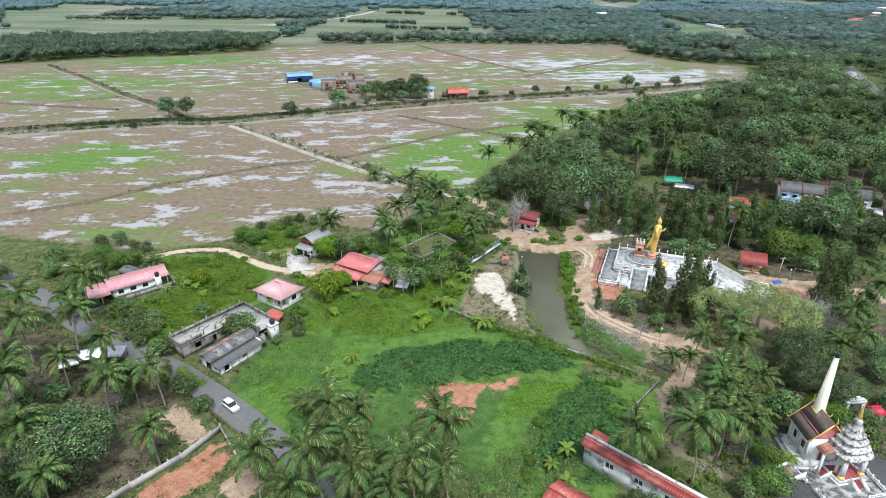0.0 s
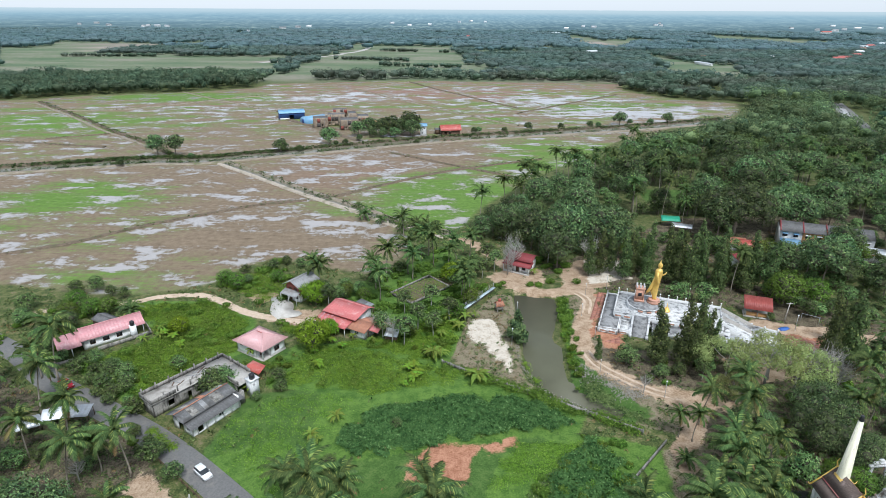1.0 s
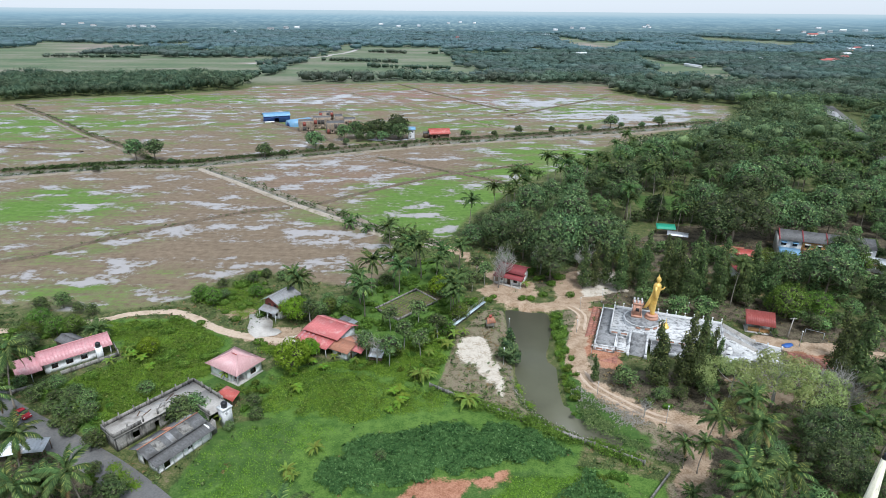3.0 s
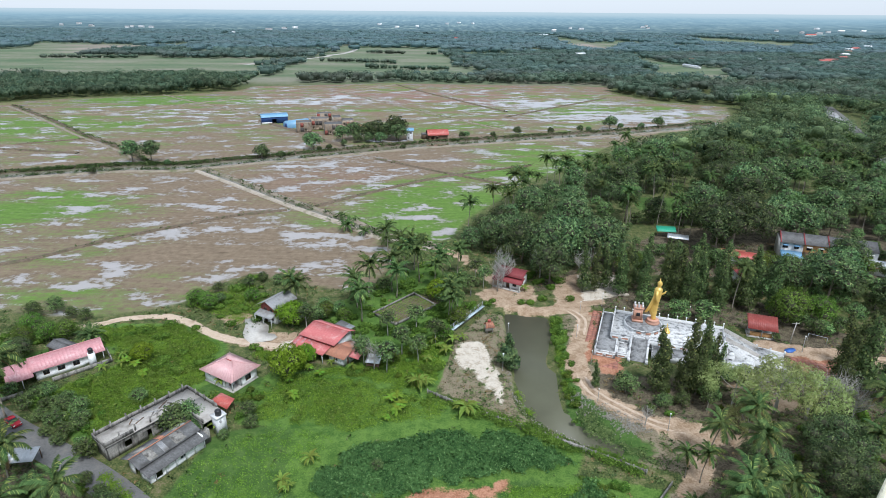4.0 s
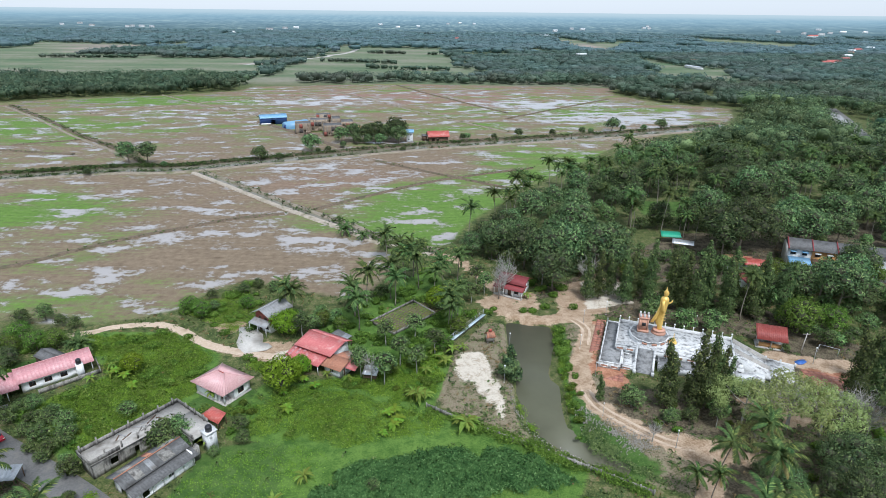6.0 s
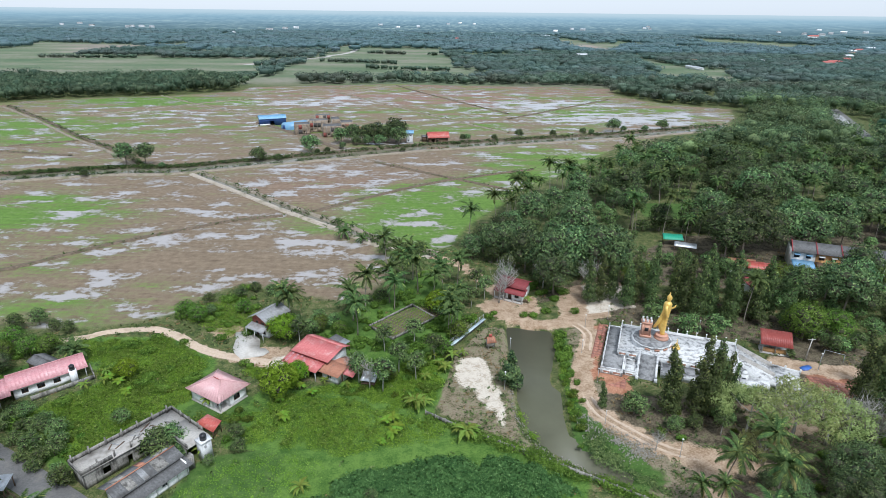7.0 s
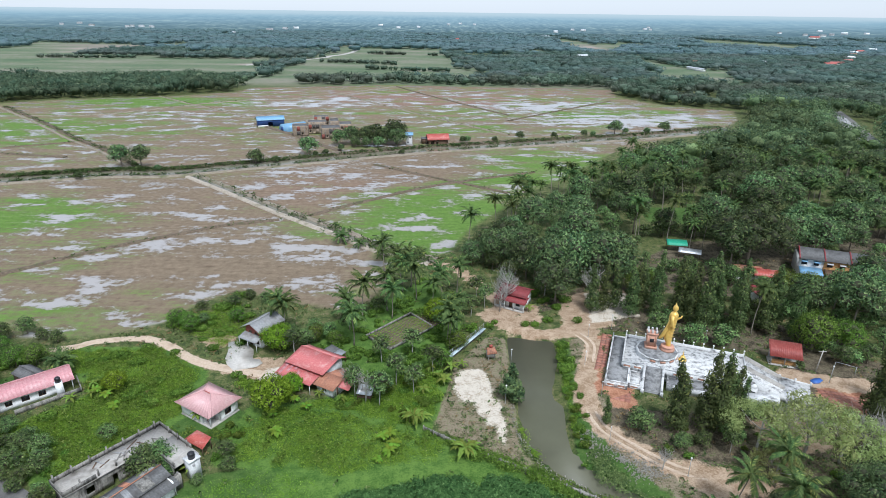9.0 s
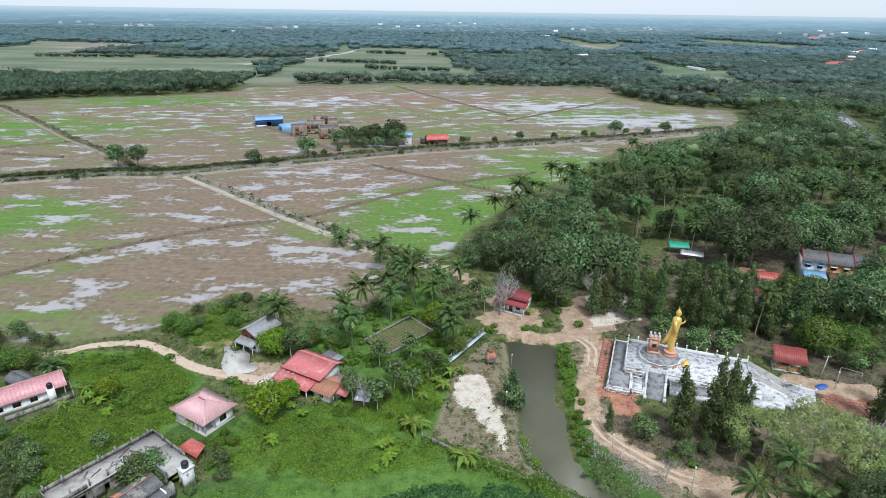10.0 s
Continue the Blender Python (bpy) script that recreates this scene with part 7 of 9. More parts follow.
part("body", Geo().box(-0.9, -0.8, 0.7, 0.9, 0.8, 2.0), M["pale_concrete"], sh)
part("roof", Geo().sheet((-1.3, -1.2, 1.9), (1.3, -1.2, 1.9), (0.9, 0, 3.1), (-0.9, 0, 3.1), 5).sheet((1.3, 1.2, 1.9), (-1.3, 1.2, 1.9), (-0.9, 0, 3.1), (0.9, 0, 3.1), 5), M["rust_tile"], sh)
part("finial", Geo().box(-0.35, -0.2, 3.0, 0.35, 0.2, 3.7), M["red_tin"], sh)
for x, y in ((-0.7, -0.6), (0.7, -0.6), (-0.7, 0.6), (0.7, 0.6)):
    post(sh, x, y, 0, 0.7, 0.14, "pale_concrete", "leg")

fence = thing("boundary_fence", "retaining wall with pale blue coping and wire fence", "fence", 5.3, 140.3, 0, 56.0)
part("wall", Geo().box(0, 0, 0, 17.4, 0.25, 1.0), M["concrete"], fence)
part("coping", Geo().box(-0.05, -0.45, 1.0, 17.45, 0.45, 1.14), M["fence_blue"], fence)
for k in range(9):
    post(fence, 0.2 + 2.12 * k, 0.1, 1.14, 2.6, 0.08, "steel")
for z in (1.5, 1.9, 2.3, 2.58):
    part("wire", Geo().tube([(0.2, 0.1, z), (17.2, 0.1, z)], [0.018, 0.018], 4), M["steel"], fence)

plot = thing("garden_wall", "low grey wall round a vegetable plot", "wall", 0, 0, 0)
corners = [(-15.1, 151.5), (-4.4, 163.8), (2.1, 156.4), (-8.4, 145.4)]
for a, b in zip(corners, corners[1:] + corners[:1]):
    wall(plot, b, a, 0.8, "concrete", th=0.12)
g = Geo()
g.prism([(-8.4, 145.7), (1.8, 156.4), (-4.4, 163.4), (-14.7, 151.5)], 0.0, 0.06)
structure("plot_soil", g, surface("plot_soil", (0.13, 0.17, 0.07), (0.24, 0.27, 0.13), (0.11, 0.18, 0.05), 0.8, 0.95, vary=0), "pale tilled soil of the vegetable plot")
bed_m = thing("vegetable_bed", "long raised vegetable bed of earth and seedlings", "garden bed", 0, 0, 0, 0, "vegetable beds")
part("soil", Geo().add([(0, 0, 0), (9.6, 0, 0), (9.6, 0.8, 0), (0, 0.8, 0), (0.15, 0.15, 0.3), (9.45, 0.15, 0.3), (9.45, 0.65, 0.3), (0.15, 0.65, 0.3)], [(4, 5, 6, 7), (0, 1, 5, 4), (1, 2, 6, 5), (2, 3, 7, 6), (3, 0, 4, 7)]), M["mud_bank"], bed_m)
g = Geo()
r9 = np.random.default_rng(31)
sprays(g, np.c_[r9.uniform(0.2, 9.4, 150), r9.uniform(0.15, 0.65, 150), r9.uniform(0.3, 0.45, 150)], np.tile((0, 0, 1.0), (150, 1)), 0.22, r9)
tagged(part("crop", g, M["creeper"], bed_m), kind="stuff")
bed_m.matrix_basis = pose(-14.0, 151.2, 0, 0, 0, 48.5) @ Matrix.Diagonal((1.5, 1, 1, 1))
for k in range(1, 9):
    copy_thing(bed_m, pose(-14.0 + 0.76 * k, 151.2 - 0.66 * k, 0, 0, 0, 48.5) @ Matrix.Diagonal((1.5, 1, 1, 1)))

# walled yard of red earth, and the fences along the lane
yard = thing("yard_wall", "pale grey concrete block wall round a bare red-earth yard", "wall")
for a, b in (((-35.6, 66.9), (-40.9, 73.6)), ((-40.9, 73.6), (-45.1, 66.4)), ((-45.1, 66.4), (-50.6, 60)), ((-50.6, 60), (-58, 50))):
    wall(yard, a, b, 1.5, "pale_concrete", th=0.12)
for a, b, n in (((-40.9, 73.6), (-45.1, 66.4), 4), ((-45.1, 66.4), (-50.6, 60), 4), ((-50.6, 60), (-58, 50), 5)):
    for t in np.arange(n) / n:
        post(yard, a[0] + (b[0] - a[0]) * t, a[1] + (b[1] - a[1]) * t, 0, 1.85, 0.2, "pale_concrete", "pillar")
rail = thing("roadside_fence", "old wooden post and rail fence along the lane", "fence")
fp = [np.array((-51.5, 83.8)) + (np.array((-39.6, 74.2)) - np.array((-51.5, 83.8))) * t for t in np.linspace(0, 1, 9)]
for p in fp:
    post(rail, p[0], p[1], 0, 1.1, 0.12, "wood")
for a, b in zip(fp[:-1], fp[1:]):
    for z in (0.5, 0.95):
        part("rail", Geo().tube([(*a, z), (*b, z)], [0.05, 0.05], 4), M["wood"], rail)
rail = thing("roadside_fence", "low broken fence of posts beside the lane", "fence")
fp = [np.array((-73.5, 96.8)) + (np.array((-59.5, 88.2)) - np.array((-73.5, 96.8))) * t for t in np.linspace(0, 1, 8)]
for p in fp:
    post(rail, p[0], p[1], 0, 1.0, 0.12, "wood")
for a, b in zip(fp[:-1], fp[1:]):
    part("rail", Geo().tube([(*a, 0.85), (*b, 0.85)], [0.06, 0.06], 4), M["wood"], rail)
for x, y, rz, key, text in ((-75.6, 93.4, 20, "sheet_white", "low shelter roofed with white metal sheet"), (-71.3, 94.4, 8, "zinc", "low shelter roofed with bare zinc sheet"), (-79, 90.5, 30, "zinc", "patched zinc shelter among the palms")):
    sh = thing("shelter", text, "shelter", x, y, 0, rz)
    part("roof", Geo().sheet((-2.2, -1.7, 2.1), (2.2, -1.7, 2.1), (2.2, 1.7, 2.6), (-2.2, 1.7, 2.6), 6), M[key], sh)
    for px, py in ((-2, -1.5), (2, -1.5), (-2, 1.5), (2, 1.5)):
        post(sh, px, py, 0, 2.1 if py < 0 else 2.55, 0.12, "wood")

# hedge-grown wall south of the pond
HW = [(0.4, 116.0), (9.8, 109.6), (20.0, 104.0), (30.3, 97.9), (39.6, 92.2)]
gw = thing("garden_wall", "low creeper-grown concrete wall with posts", "wall")
for a, b in zip(HW[:-1], HW[1:]):
    wall(gw, a, b, 1.0, "concrete", th=0.18)
for k in range(20):
    t = k / 19 * 4
    i = min(3, int(t))
    p = np.array(HW[i]) + (np.array(HW[i + 1]) - np.array(HW[i])) * (t - i)
    post(gw, p[0], p[1] - 0.1, 0, 1.35, 0.24, "concrete", "pillar")
gw = thing("garden_wall", "low concrete wall beside bare ground", "wall")
wall(gw, (34.2, 79.4), (43.4, 89.6), 1.0, "concrete", th=0.18)


def lamp_post(h=4.2):
    ob = thing("lamp_post", "slender grey lamp post with a round white globe", "street lamp")
    part("pole", Geo().tube([(0, 0, 0), (0, 0, h)], [0.07, 0.05], 6), M["steel"], ob)
    part("globe", Geo().lathe([(h + 0.2 - 0.2 * math.cos(a), 0.2 * math.sin(a) + 0.005, 0.2 * math.sin(a) + 0.005, 0, 0) for a in np.linspace(0.05, 3.09, 6)], 8), M["lamp"], ob)
    part("foot", Geo().lathe([(0, 0.2, 0.2, 0, 0), (0.15, 0.16, 0.16, 0, 0)], 8), M["pale_concrete"], ob)
    return ob


lp = lamp_post()
plant(lp, [(17.4, 125.0, 1.0), (20.2, 139.8, 0.9), (41.3, 152.7, 0.8), (37.6, 140, 0.8), (38.4, 127.9, 0.8), (48.4, 157, 0.9), (47.9, 104.2, 0.9), (91, 133.1, 1.0), (60, 152, 0.8), (36.4, 113.6, 0.7), (70, 150, 0.8)], group="lamp posts round the pond")

# ---------------------------------------------------------------- temple terrace and statue
TM = pose(40.0, 132.0, 0, 0, 0, -20.3)
plat = thing("temple_terrace", "stepped white temple terrace, weathered grey with mildew", "terrace", 40.0, 132.0, 0, -20.3)


def deck(x0, y0, x1, y1, z0, z1, top, side="old_white", rim=0.35, h=0.3):
    """A raised block with its own floor surface and a low rim round it."""
    part("platform_block", Geo().box(x0, y0, z0, x1, y1, z1), M[side], plat)
    part("deck_floor", Geo().box(x0 + rim, y0 + rim, z1, x1 - rim, y1 - rim, z1 + 0.03), M[top], plat)
    for q in ((x0, y0, x1, y0 + rim), (x0, y1 - rim, x1, y1), (x0, y0 + rim, x0 + rim, y1 - rim), (x1 - rim, y0 + rim, x1, y1 - rim)):
        part("rim", Geo().box(q[0], q[1], z1, q[2], q[3], z1 + h), M[side], plat)


deck(0, -0.6, 5.0, 20.0, 0, 1.5, "dark_deck")
deck(5.0, 0.5, 7.8, 6.0, 0, 1.1, "old_white_deck", h=0.25)
deck(3.0, 6.0, 29.5, 18.3, 1.0, 3.0, "old_white_deck")
part("platform_block", Geo().box(5.05, 6.005, 0, 29.45, 18.2, 1.0), M["old_white"], plat)
part("platform_block", Geo().box(13.0, 2.4, 0, 29.2, 6.0, 1.6), M["old_white"], plat)
part("deck_floor", Geo().box(13.3, 2.7, 1.6, 28.9, 5.99, 1.63), M["dark_deck"], plat)
def panel(x, y, z, w=1.5, h=0.5):
    """A sunk salmon panel with a raised white frame on a wall that faces south."""
    p = part("panel", Geo().box(x, y - 0.05, z, x + w, y, z + h), M["pink_stone"], plat, "recessed salmon panel")
    f = Geo()
    for q in ((x - 0.12, z - 0.12, x + w + 0.12, z), (x - 0.12, z + h, x + w + 0.12, z + h + 0.12), (x - 0.12, z, x, z + h), (x + w, z, x + w + 0.12, z + h)):
        f.box(q[0], y - 0.12, q[1], q[2], y, q[3])
    part("panel_frame", f, M["white"], p)


for x in (0.6, 2.9):
    panel(x, -0.6, 0.55)
for x in (3.5, 5.8):
    panel(x, 6.0, 2.05)
panel(5.6, 0.5, 0.35, 1.5, 0.4)
for k in range(6):
    panel(14.2 + 2.5 * k, 6.0, 2.05)
# front stair
for k in range(17):
    part("step", Geo().box(8.35, 0.2 + 0.35 * k, 0, 11.75, 0.2 + 0.35 * (k + 1), 0.176 * (k + 1)), M["dark_deck"], plat)
for x in (7.8, 11.8):
    part("stair_wall", Geo().add([(x, -0.1, 0), (x + 0.5, -0.1, 0), (x + 0.5, 6.6, 0), (x, 6.6, 0), (x, -0.1, 0.5), (x + 0.5, -0.1, 0.5), (x + 0.5, 6.6, 3.5), (x, 6.6, 3.5)],
                                 [(3, 2, 1, 0), (4, 5, 6, 7), (0, 1, 5, 4), (1, 2, 6, 5), (2, 3, 7, 6), (3, 0, 4, 7)]), M["old_white"], plat)
    part("newel", Geo().box(x - 0.1, -0.6, 0, x + 0.6, -0.1, 1.0), M["old_white"], plat)
# round base of the statue
part("round_base", Geo().lathe([(3.0, 4.6, 4.6, 0, 0), (3.0, 4.6, 4.6, 0, 0), (4.0, 4.5, 4.5, 0, 0), (4.0, 4.75, 4.75, 0, 0), (4.15, 4.75, 4.75, 0, 0)], 12, (10.4, 12.3)), M["old_white"], plat)
part("base_floor", Geo().lathe([(4.15, 4.4, 4.4, 0, 0), (4.18, 4.4, 4.4, 0, 0)], 12, (10.4, 12.3)), M["dark_deck"], plat, "mildewed stone paving")
for k in range(5):
    a = radians(-100 + 28 * k)
    cx, cy = 10.4 + 4.5 * math.cos(a), 12.3 + 4.5 * math.sin(a)
    part("panel", Geo().box(-0.06, -0.6, 3.3, 0.06, 0.6, 3.75, pose(cx, cy, 0, 0, 0, math.degrees(a))), M["pink_stone"], plat, "recessed salmon panel")
# east stair and apron
for k in range(14):
    part("step", Geo().box(29.5 + 0.54 * k, 8.4 + 0.06 * k, 0, 30.04 + 0.54 * k, 16.8 - 0.05 * k, 3.0 - 0.2 * k), M["old_white_deck"], plat)
for y0, y1, key, text in ((16.8, 15.9, "pale_concrete", "sloping stair parapet"), (8.1, 7.4, "old_white", "sloping stair parapet"), (12.2, 11.7, "pale_concrete", "sloping stair parapet with an ochre top")):
    part("stair_wall", Geo().add([(29.5, y0, 0), (37.4, y1, 0), (37.4, y1 + 0.4, 0), (29.5, y0 + 0.4, 0), (29.5, y0, 4.0), (37.4, y1, 1.0), (37.4, y1 + 0.4, 1.0), (29.5, y0 + 0.4, 4.0)],
                                 [(3, 2, 1, 0), (4, 5, 6, 7), (0, 1, 5, 4), (1, 2, 6, 5), (2, 3, 7, 6), (3, 0, 4, 7)]), M[key], plat, text)
part("apron", Geo().prism([(37.1, 7.0), (42.0, 8.0), (43.0, 15.2), (37.1, 16.2)], 0, 0.35), M["old_white_deck"], plat)
for a, b in (((37.1, 6.8), (42.2, 7.8)), ((43.1, 15.3), (37.1, 16.4))):
    wall(plat, a, b, 0.8, "old_white")
    for t in (0.0, 0.5, 1.0):
        x, y = a[0] + (b[0] - a[0]) * t, a[1] + (b[1] - a[1]) * t
        post(plat, x, y, 0, 1.25, 0.34, "old_white", "baluster_post")
part("niche", Geo().box(29.55, 6.2, 0, 31.2, 8.0, 2.4).lathe([(2.4, 0.9, 0.8, 0, 0), (2.8, 0.6, 0.5, 0, 0), (3.0, 0.1, 0.1, 0, 0)], 10, (30.4, 7.1)), M["old_white"], plat)
# dark plate on the solid block, painted as the shade of an arch
part("niche_opening", Geo().box(29.95, 6.1, 0.2, 30.75, 6.2, 1.7), M["dark"], plat)
part("front_block", Geo().prism([(29.55, 2.6), (35.5, 5.2), (35.5, 7.3), (31.25, 7.3), (31.25, 6.0), (29.55, 6.0)], 0, 1.5), M["old_white"], plat)
# balustrade with lamps along the back and the west side
for a, b in (((29.3, 18.15), (3.2, 18.15)), ((0.15, 19.8), (0.15, -0.4)), ((3.15, 17.9), (3.15, 6.2))):
    z = 3.0 if a[0] > 2 else 1.5
    n = 13 if a[0] > 20 else 9
    p, q = np.array(a), np.array(b)
    for k in range(n):
        x, y = p + (q - p) * k / (n - 1)
        post(plat, x, y, z, z + 1.05, 0.26, "old_white", "baluster_post")
        if a[0] > 20:
            part("lamp_globe", Geo().lathe([(z + 1.55 - 0.2 * math.cos(w), 0.2 * math.sin(w) + 0.005, 0.2 * math.sin(w) + 0.005, 0, 0) for w in np.linspace(0.05, 3.09, 6)], 8, (x, y)).tube([(x, y, z + 1.05), (x, y, z + 1.4)], [0.05, 0.05], 5), M["lamp"], plat, "white lamp globe")
    wall(plat, a, b, 0.75, "old_white", z0=z, th=0.14)


def statue():
    """A tall gilded standing figure, kept to plain robed forms."""
    g = Geo()
    rings = [(0.0, 0.7, 0.62, 0.1, 0), (0.35, 0.62, 0.6, 0.05, 0), (0.9, 0.66, 0.62, 0.0, 0), (1.6, 0.92, 0.72, -0.16, 0), (2.4, 1.08, 0.8, -0.26, 0), (3.4, 1.02, 0.86, -0.2, 0), (4.6, 0.96, 0.88, -0.04, 0), (5.8, 0.94, 0.86, 0.12, 0), (6.8, 0.98, 0.9, 0.2, 0), (7.8, 1.06, 1.0, 0.27, 0),
             (8.6, 1.1, 1.08, 0.3, 0), (9.2, 1.08, 1.1, 0.32, 0), (9.7, 0.84, 0.85, 0.33, 0), (9.92, 0.4, 0.42, 0.36, 0), (10.15, 0.38, 0.4, 0.4, 0), (10.4, 0.54, 0.52, 0.45, 0), (10.85, 0.68, 0.62, 0.47, 0), (11.3, 0.66, 0.6, 0.43, 0), (11.65, 0.44, 0.42, 0.4, 0),
             (11.85, 0.28, 0.28, 0.4, 0), (12.15, 0.15, 0.15, 0.4, 0), (12.7, 0.02, 0.02, 0.4, 0)]
    g.lathe(rings, 18)
    g.tube([(-0.2, -1.1, 9.1), (-0.1, -1.45, 7.6), (0.1, -1.4, 6.4), (0.4, -1.3, 5.6)], [0.42, 0.4, 0.32, 0.2], 8)
    g.tube([(0.4, 1.1, 9.0), (0.7, 1.4, 7.7), (1.6, 1.2, 7.4), (2.3, 1.05, 7.9), (2.55, 1.0, 8.5)], [0.42, 0.38, 0.3, 0.22, 0.14], 8)
    g.tube([(-0.5, -0.3, 7.6), (-0.9, -0.3, 5.4), (-1.5, -0.2, 3.4), (-2.1, -0.1, 2.2), (-2.5, 0.0, 1.8)], [0.25, 0.42, 0.5, 0.42, 0.08], 8)
    g.tube([(-0.5, 0.5, 6.6), (-0.8, 0.5, 4.6), (-1.3, 0.4, 2.9), (-1.9, 0.3, 2.0)], [0.25, 0.4, 0.44, 0.08], 8)
    for k in range(6):
        z = 3.0 + 0.9 * k
        g.tube([(-0.9, -0.75, z + 0.9), (0.2, -1.08, z + 0.2), (1.1, -0.5, z)], [0.05, 0.09, 0.05], 5)
    return g


def on_terrace(x, y, z, rz=0.0):
    return TM @ pose(x, y, z, 0, 0, rz)


single("statue", statue(), M["gold"], "tall golden standing robed statue on a round stone base", "statue", on_terrace(12.5, 13.3, 5.25, 8) @ Matrix.Scale(0.88, 4))
ped = thing("pedestal", "round salmon stone pedestal in lotus tiers", "pedestal")
ped.matrix_basis = on_terrace(12.5, 13.3, 4.18)
part("base", Geo().lathe([(0, 1.7, 1.7, 0, 0), (0.35, 1.7, 1.7, 0, 0), (0.45, 1.45, 1.45, 0, 0), (0.75, 1.45, 1.45, 0, 0)], 18), M["pink_stone"], ped)
part("lotus", Geo().lathe([(0.75, 1.3, 1.3, 0, 0), (0.9, 1.55, 1.55, 0, 0), (1.07, 1.35, 1.35, 0, 0)], 18), M["pink_stone"], ped)
stump = thing("stone_throne", "square salmon stone throne block with a broken top", "monument")
stump.matrix_basis = on_terrace(8.8, 13.2, 4.18, 6)
part("block", Geo().box(-1.3, -1.2, 0, 1.3, 1.2, 0.6).box(-1.05, -1.0, 0.6, 1.05, 1.0, 3.6).box(-1.25, -1.15, 3.6, 1.25, 1.15, 3.95), M["pink_stone"], stump)
for x in (-0.9, 0.0, 0.9):
    part("pinnacle", Geo().box(x - 0.2, -0.9, 3.95, x + 0.2, -0.5, 4.7), M["old_white"], stump)
    part("pinnacle", Geo().box(x - 0.2, 0.5, 3.95, x + 0.2, 0.9, 4.7), M["old_white"], stump)
# dark plate standing in for the shade of a recess
part("niche", Geo().box(-0.45, -1.06, 1.7, 0.45, -1.0, 2.6), M["dark"], stump)
for x in (-0.9, 0.9):
    part("pilaster", Geo().box(x - 0.14, -1.1, 0.6, x + 0.14, -1.003, 3.6), M["pink_stone"], stump)
bell = thing("small_stupa", "small golden bell-shaped stupa with a spire", "stupa")
bell.matrix_basis = on_terrace(16.0, 11.6, 3.03)
part("bell", Geo().lathe([(0, 0.9, 0.9, 0, 0), (0.3, 0.9, 0.9, 0, 0), (0.32, 0.65, 0.65, 0, 0), (0.9, 0.55, 0.55, 0, 0), (1.2, 0.3, 0.3, 0, 0)], 14), M["gold"], bell)
part("spire", Geo().lathe([(1.2, 0.25, 0.25, 0, 0), (1.5, 0.12, 0.12, 0, 0), (2.6, 0.02, 0.02, 0, 0)], 10), M["gold"], bell)

# red-roofed open shed beside the terrace
sh = thing("open_shed", "open shed with a steep red metal roof beside the terrace", "shed", 81.7, 140.8, 0, -19)
part("roof", Geo().sheet((-0.6, -0.6, 2.5), (6.4, -0.6, 2.5), (6.4, 3.6, 4.7), (-0.6, 3.6, 4.7), 16, 0.035), M["brick_tin"], sh)
for x in (0, 2.9, 5.8):
    post(sh, x, 0, 0, 2.7, 0.18, "pale_concrete")
    post(sh, x, 3.3, 0, 4.45, 0.18, "pale_concrete")
wall(sh, (5.8, 3.3), (0, 3.3), 2.4, "old_white")
part("counter", Geo().box(0.4, 0.4, 0.12, 5.4, 1.2, 0.9), M["orange_wall"], sh)
part("floor_slab", Geo().box(-0.4, -0.4, 0, 6.2, 3.7, 0.12), M["pale_concrete"], sh)
goal = thing("goal_frame", "rusty metal goal frame on bare ground", "goal frame", 95.3, 138.4, 0, -34)
part("frame", Geo().tube([(0, 0, 0), (0, 0, 2.2)], [0.06, 0.06], 5).tube([(4.1, 0, 0), (4.1, 0, 2.2)], [0.06, 0.06], 5).tube([(0, 0, 2.2), (4.1, 0, 2.2)], [0.06, 0.06], 5), M["steel"], goal)
part("stay", Geo().tube([(0, 0, 2.2), (0, 1.2, 0)], [0.04, 0.04], 4).tube([(4.1, 0, 2.2), (4.1, 1.2, 0)], [0.04, 0.04], 4), M["steel"], goal)
pole = thing("utility_pole", "grey concrete utility pole leaning slightly", "utility pole", 90.3, 137.2)
part("pole", Geo().tube([(0, 0, 0), (0.2, 0, 3), (0.45, 0, 6)], [0.16, 0.13, 0.1], 8), M["pale_concrete"], pole)
part("arm", Geo().box(-0.6, -0.05, 5.6, 1.2, 0.05, 5.75), M["pale_concrete"], pole)
single("tarpaulin", Geo().prism([(-1.6, -0.6), (-0.4, -0.9), (1.3, -0.5), (1.5, 0.5), (0.1, 0.8), (-1.4, 0.6)], 0.0, 0.22), M["tarp_blue"], "crumpled blue tarpaulin sheet lying on the ground", "tarpaulin", pose(88.6, 133.8, 0.02, 0, 0, 20))

# red pavers round the terrace: slabs that can be told apart
pav = thing("paved_walk", "red brick paving beside the terrace", "paving")
pav["kind"] = "structure"
me = Geo().box(0, 0, 0, 1.16, 1.16, 0.09).mesh("paver", M["brick_red"])
for i in range(2):
    for j in range(19):
        o = new("paver", me)
        o.parent = pav
        o.matrix_basis = TM @ pose(-2.7 + 1.2 * i, 0.2 + 1.2 * j, 0.0)
for i in range(5):
    for j in range(4):
        o = new("paver", me)
        o.parent = pav
        o.matrix_basis = TM @ pose(0.0 + 1.2 * i, -5.0 + 1.2 * j, 0.0)
for i in range(10):
    for j in range(5):
        o = new("paver", me)
        o.parent = pav
        o.matrix_basis = pose(86.5 + 1.2 * i, 124.6 + 1.2 * j - 0.32 * i, 0.02, 0, 0, -15)

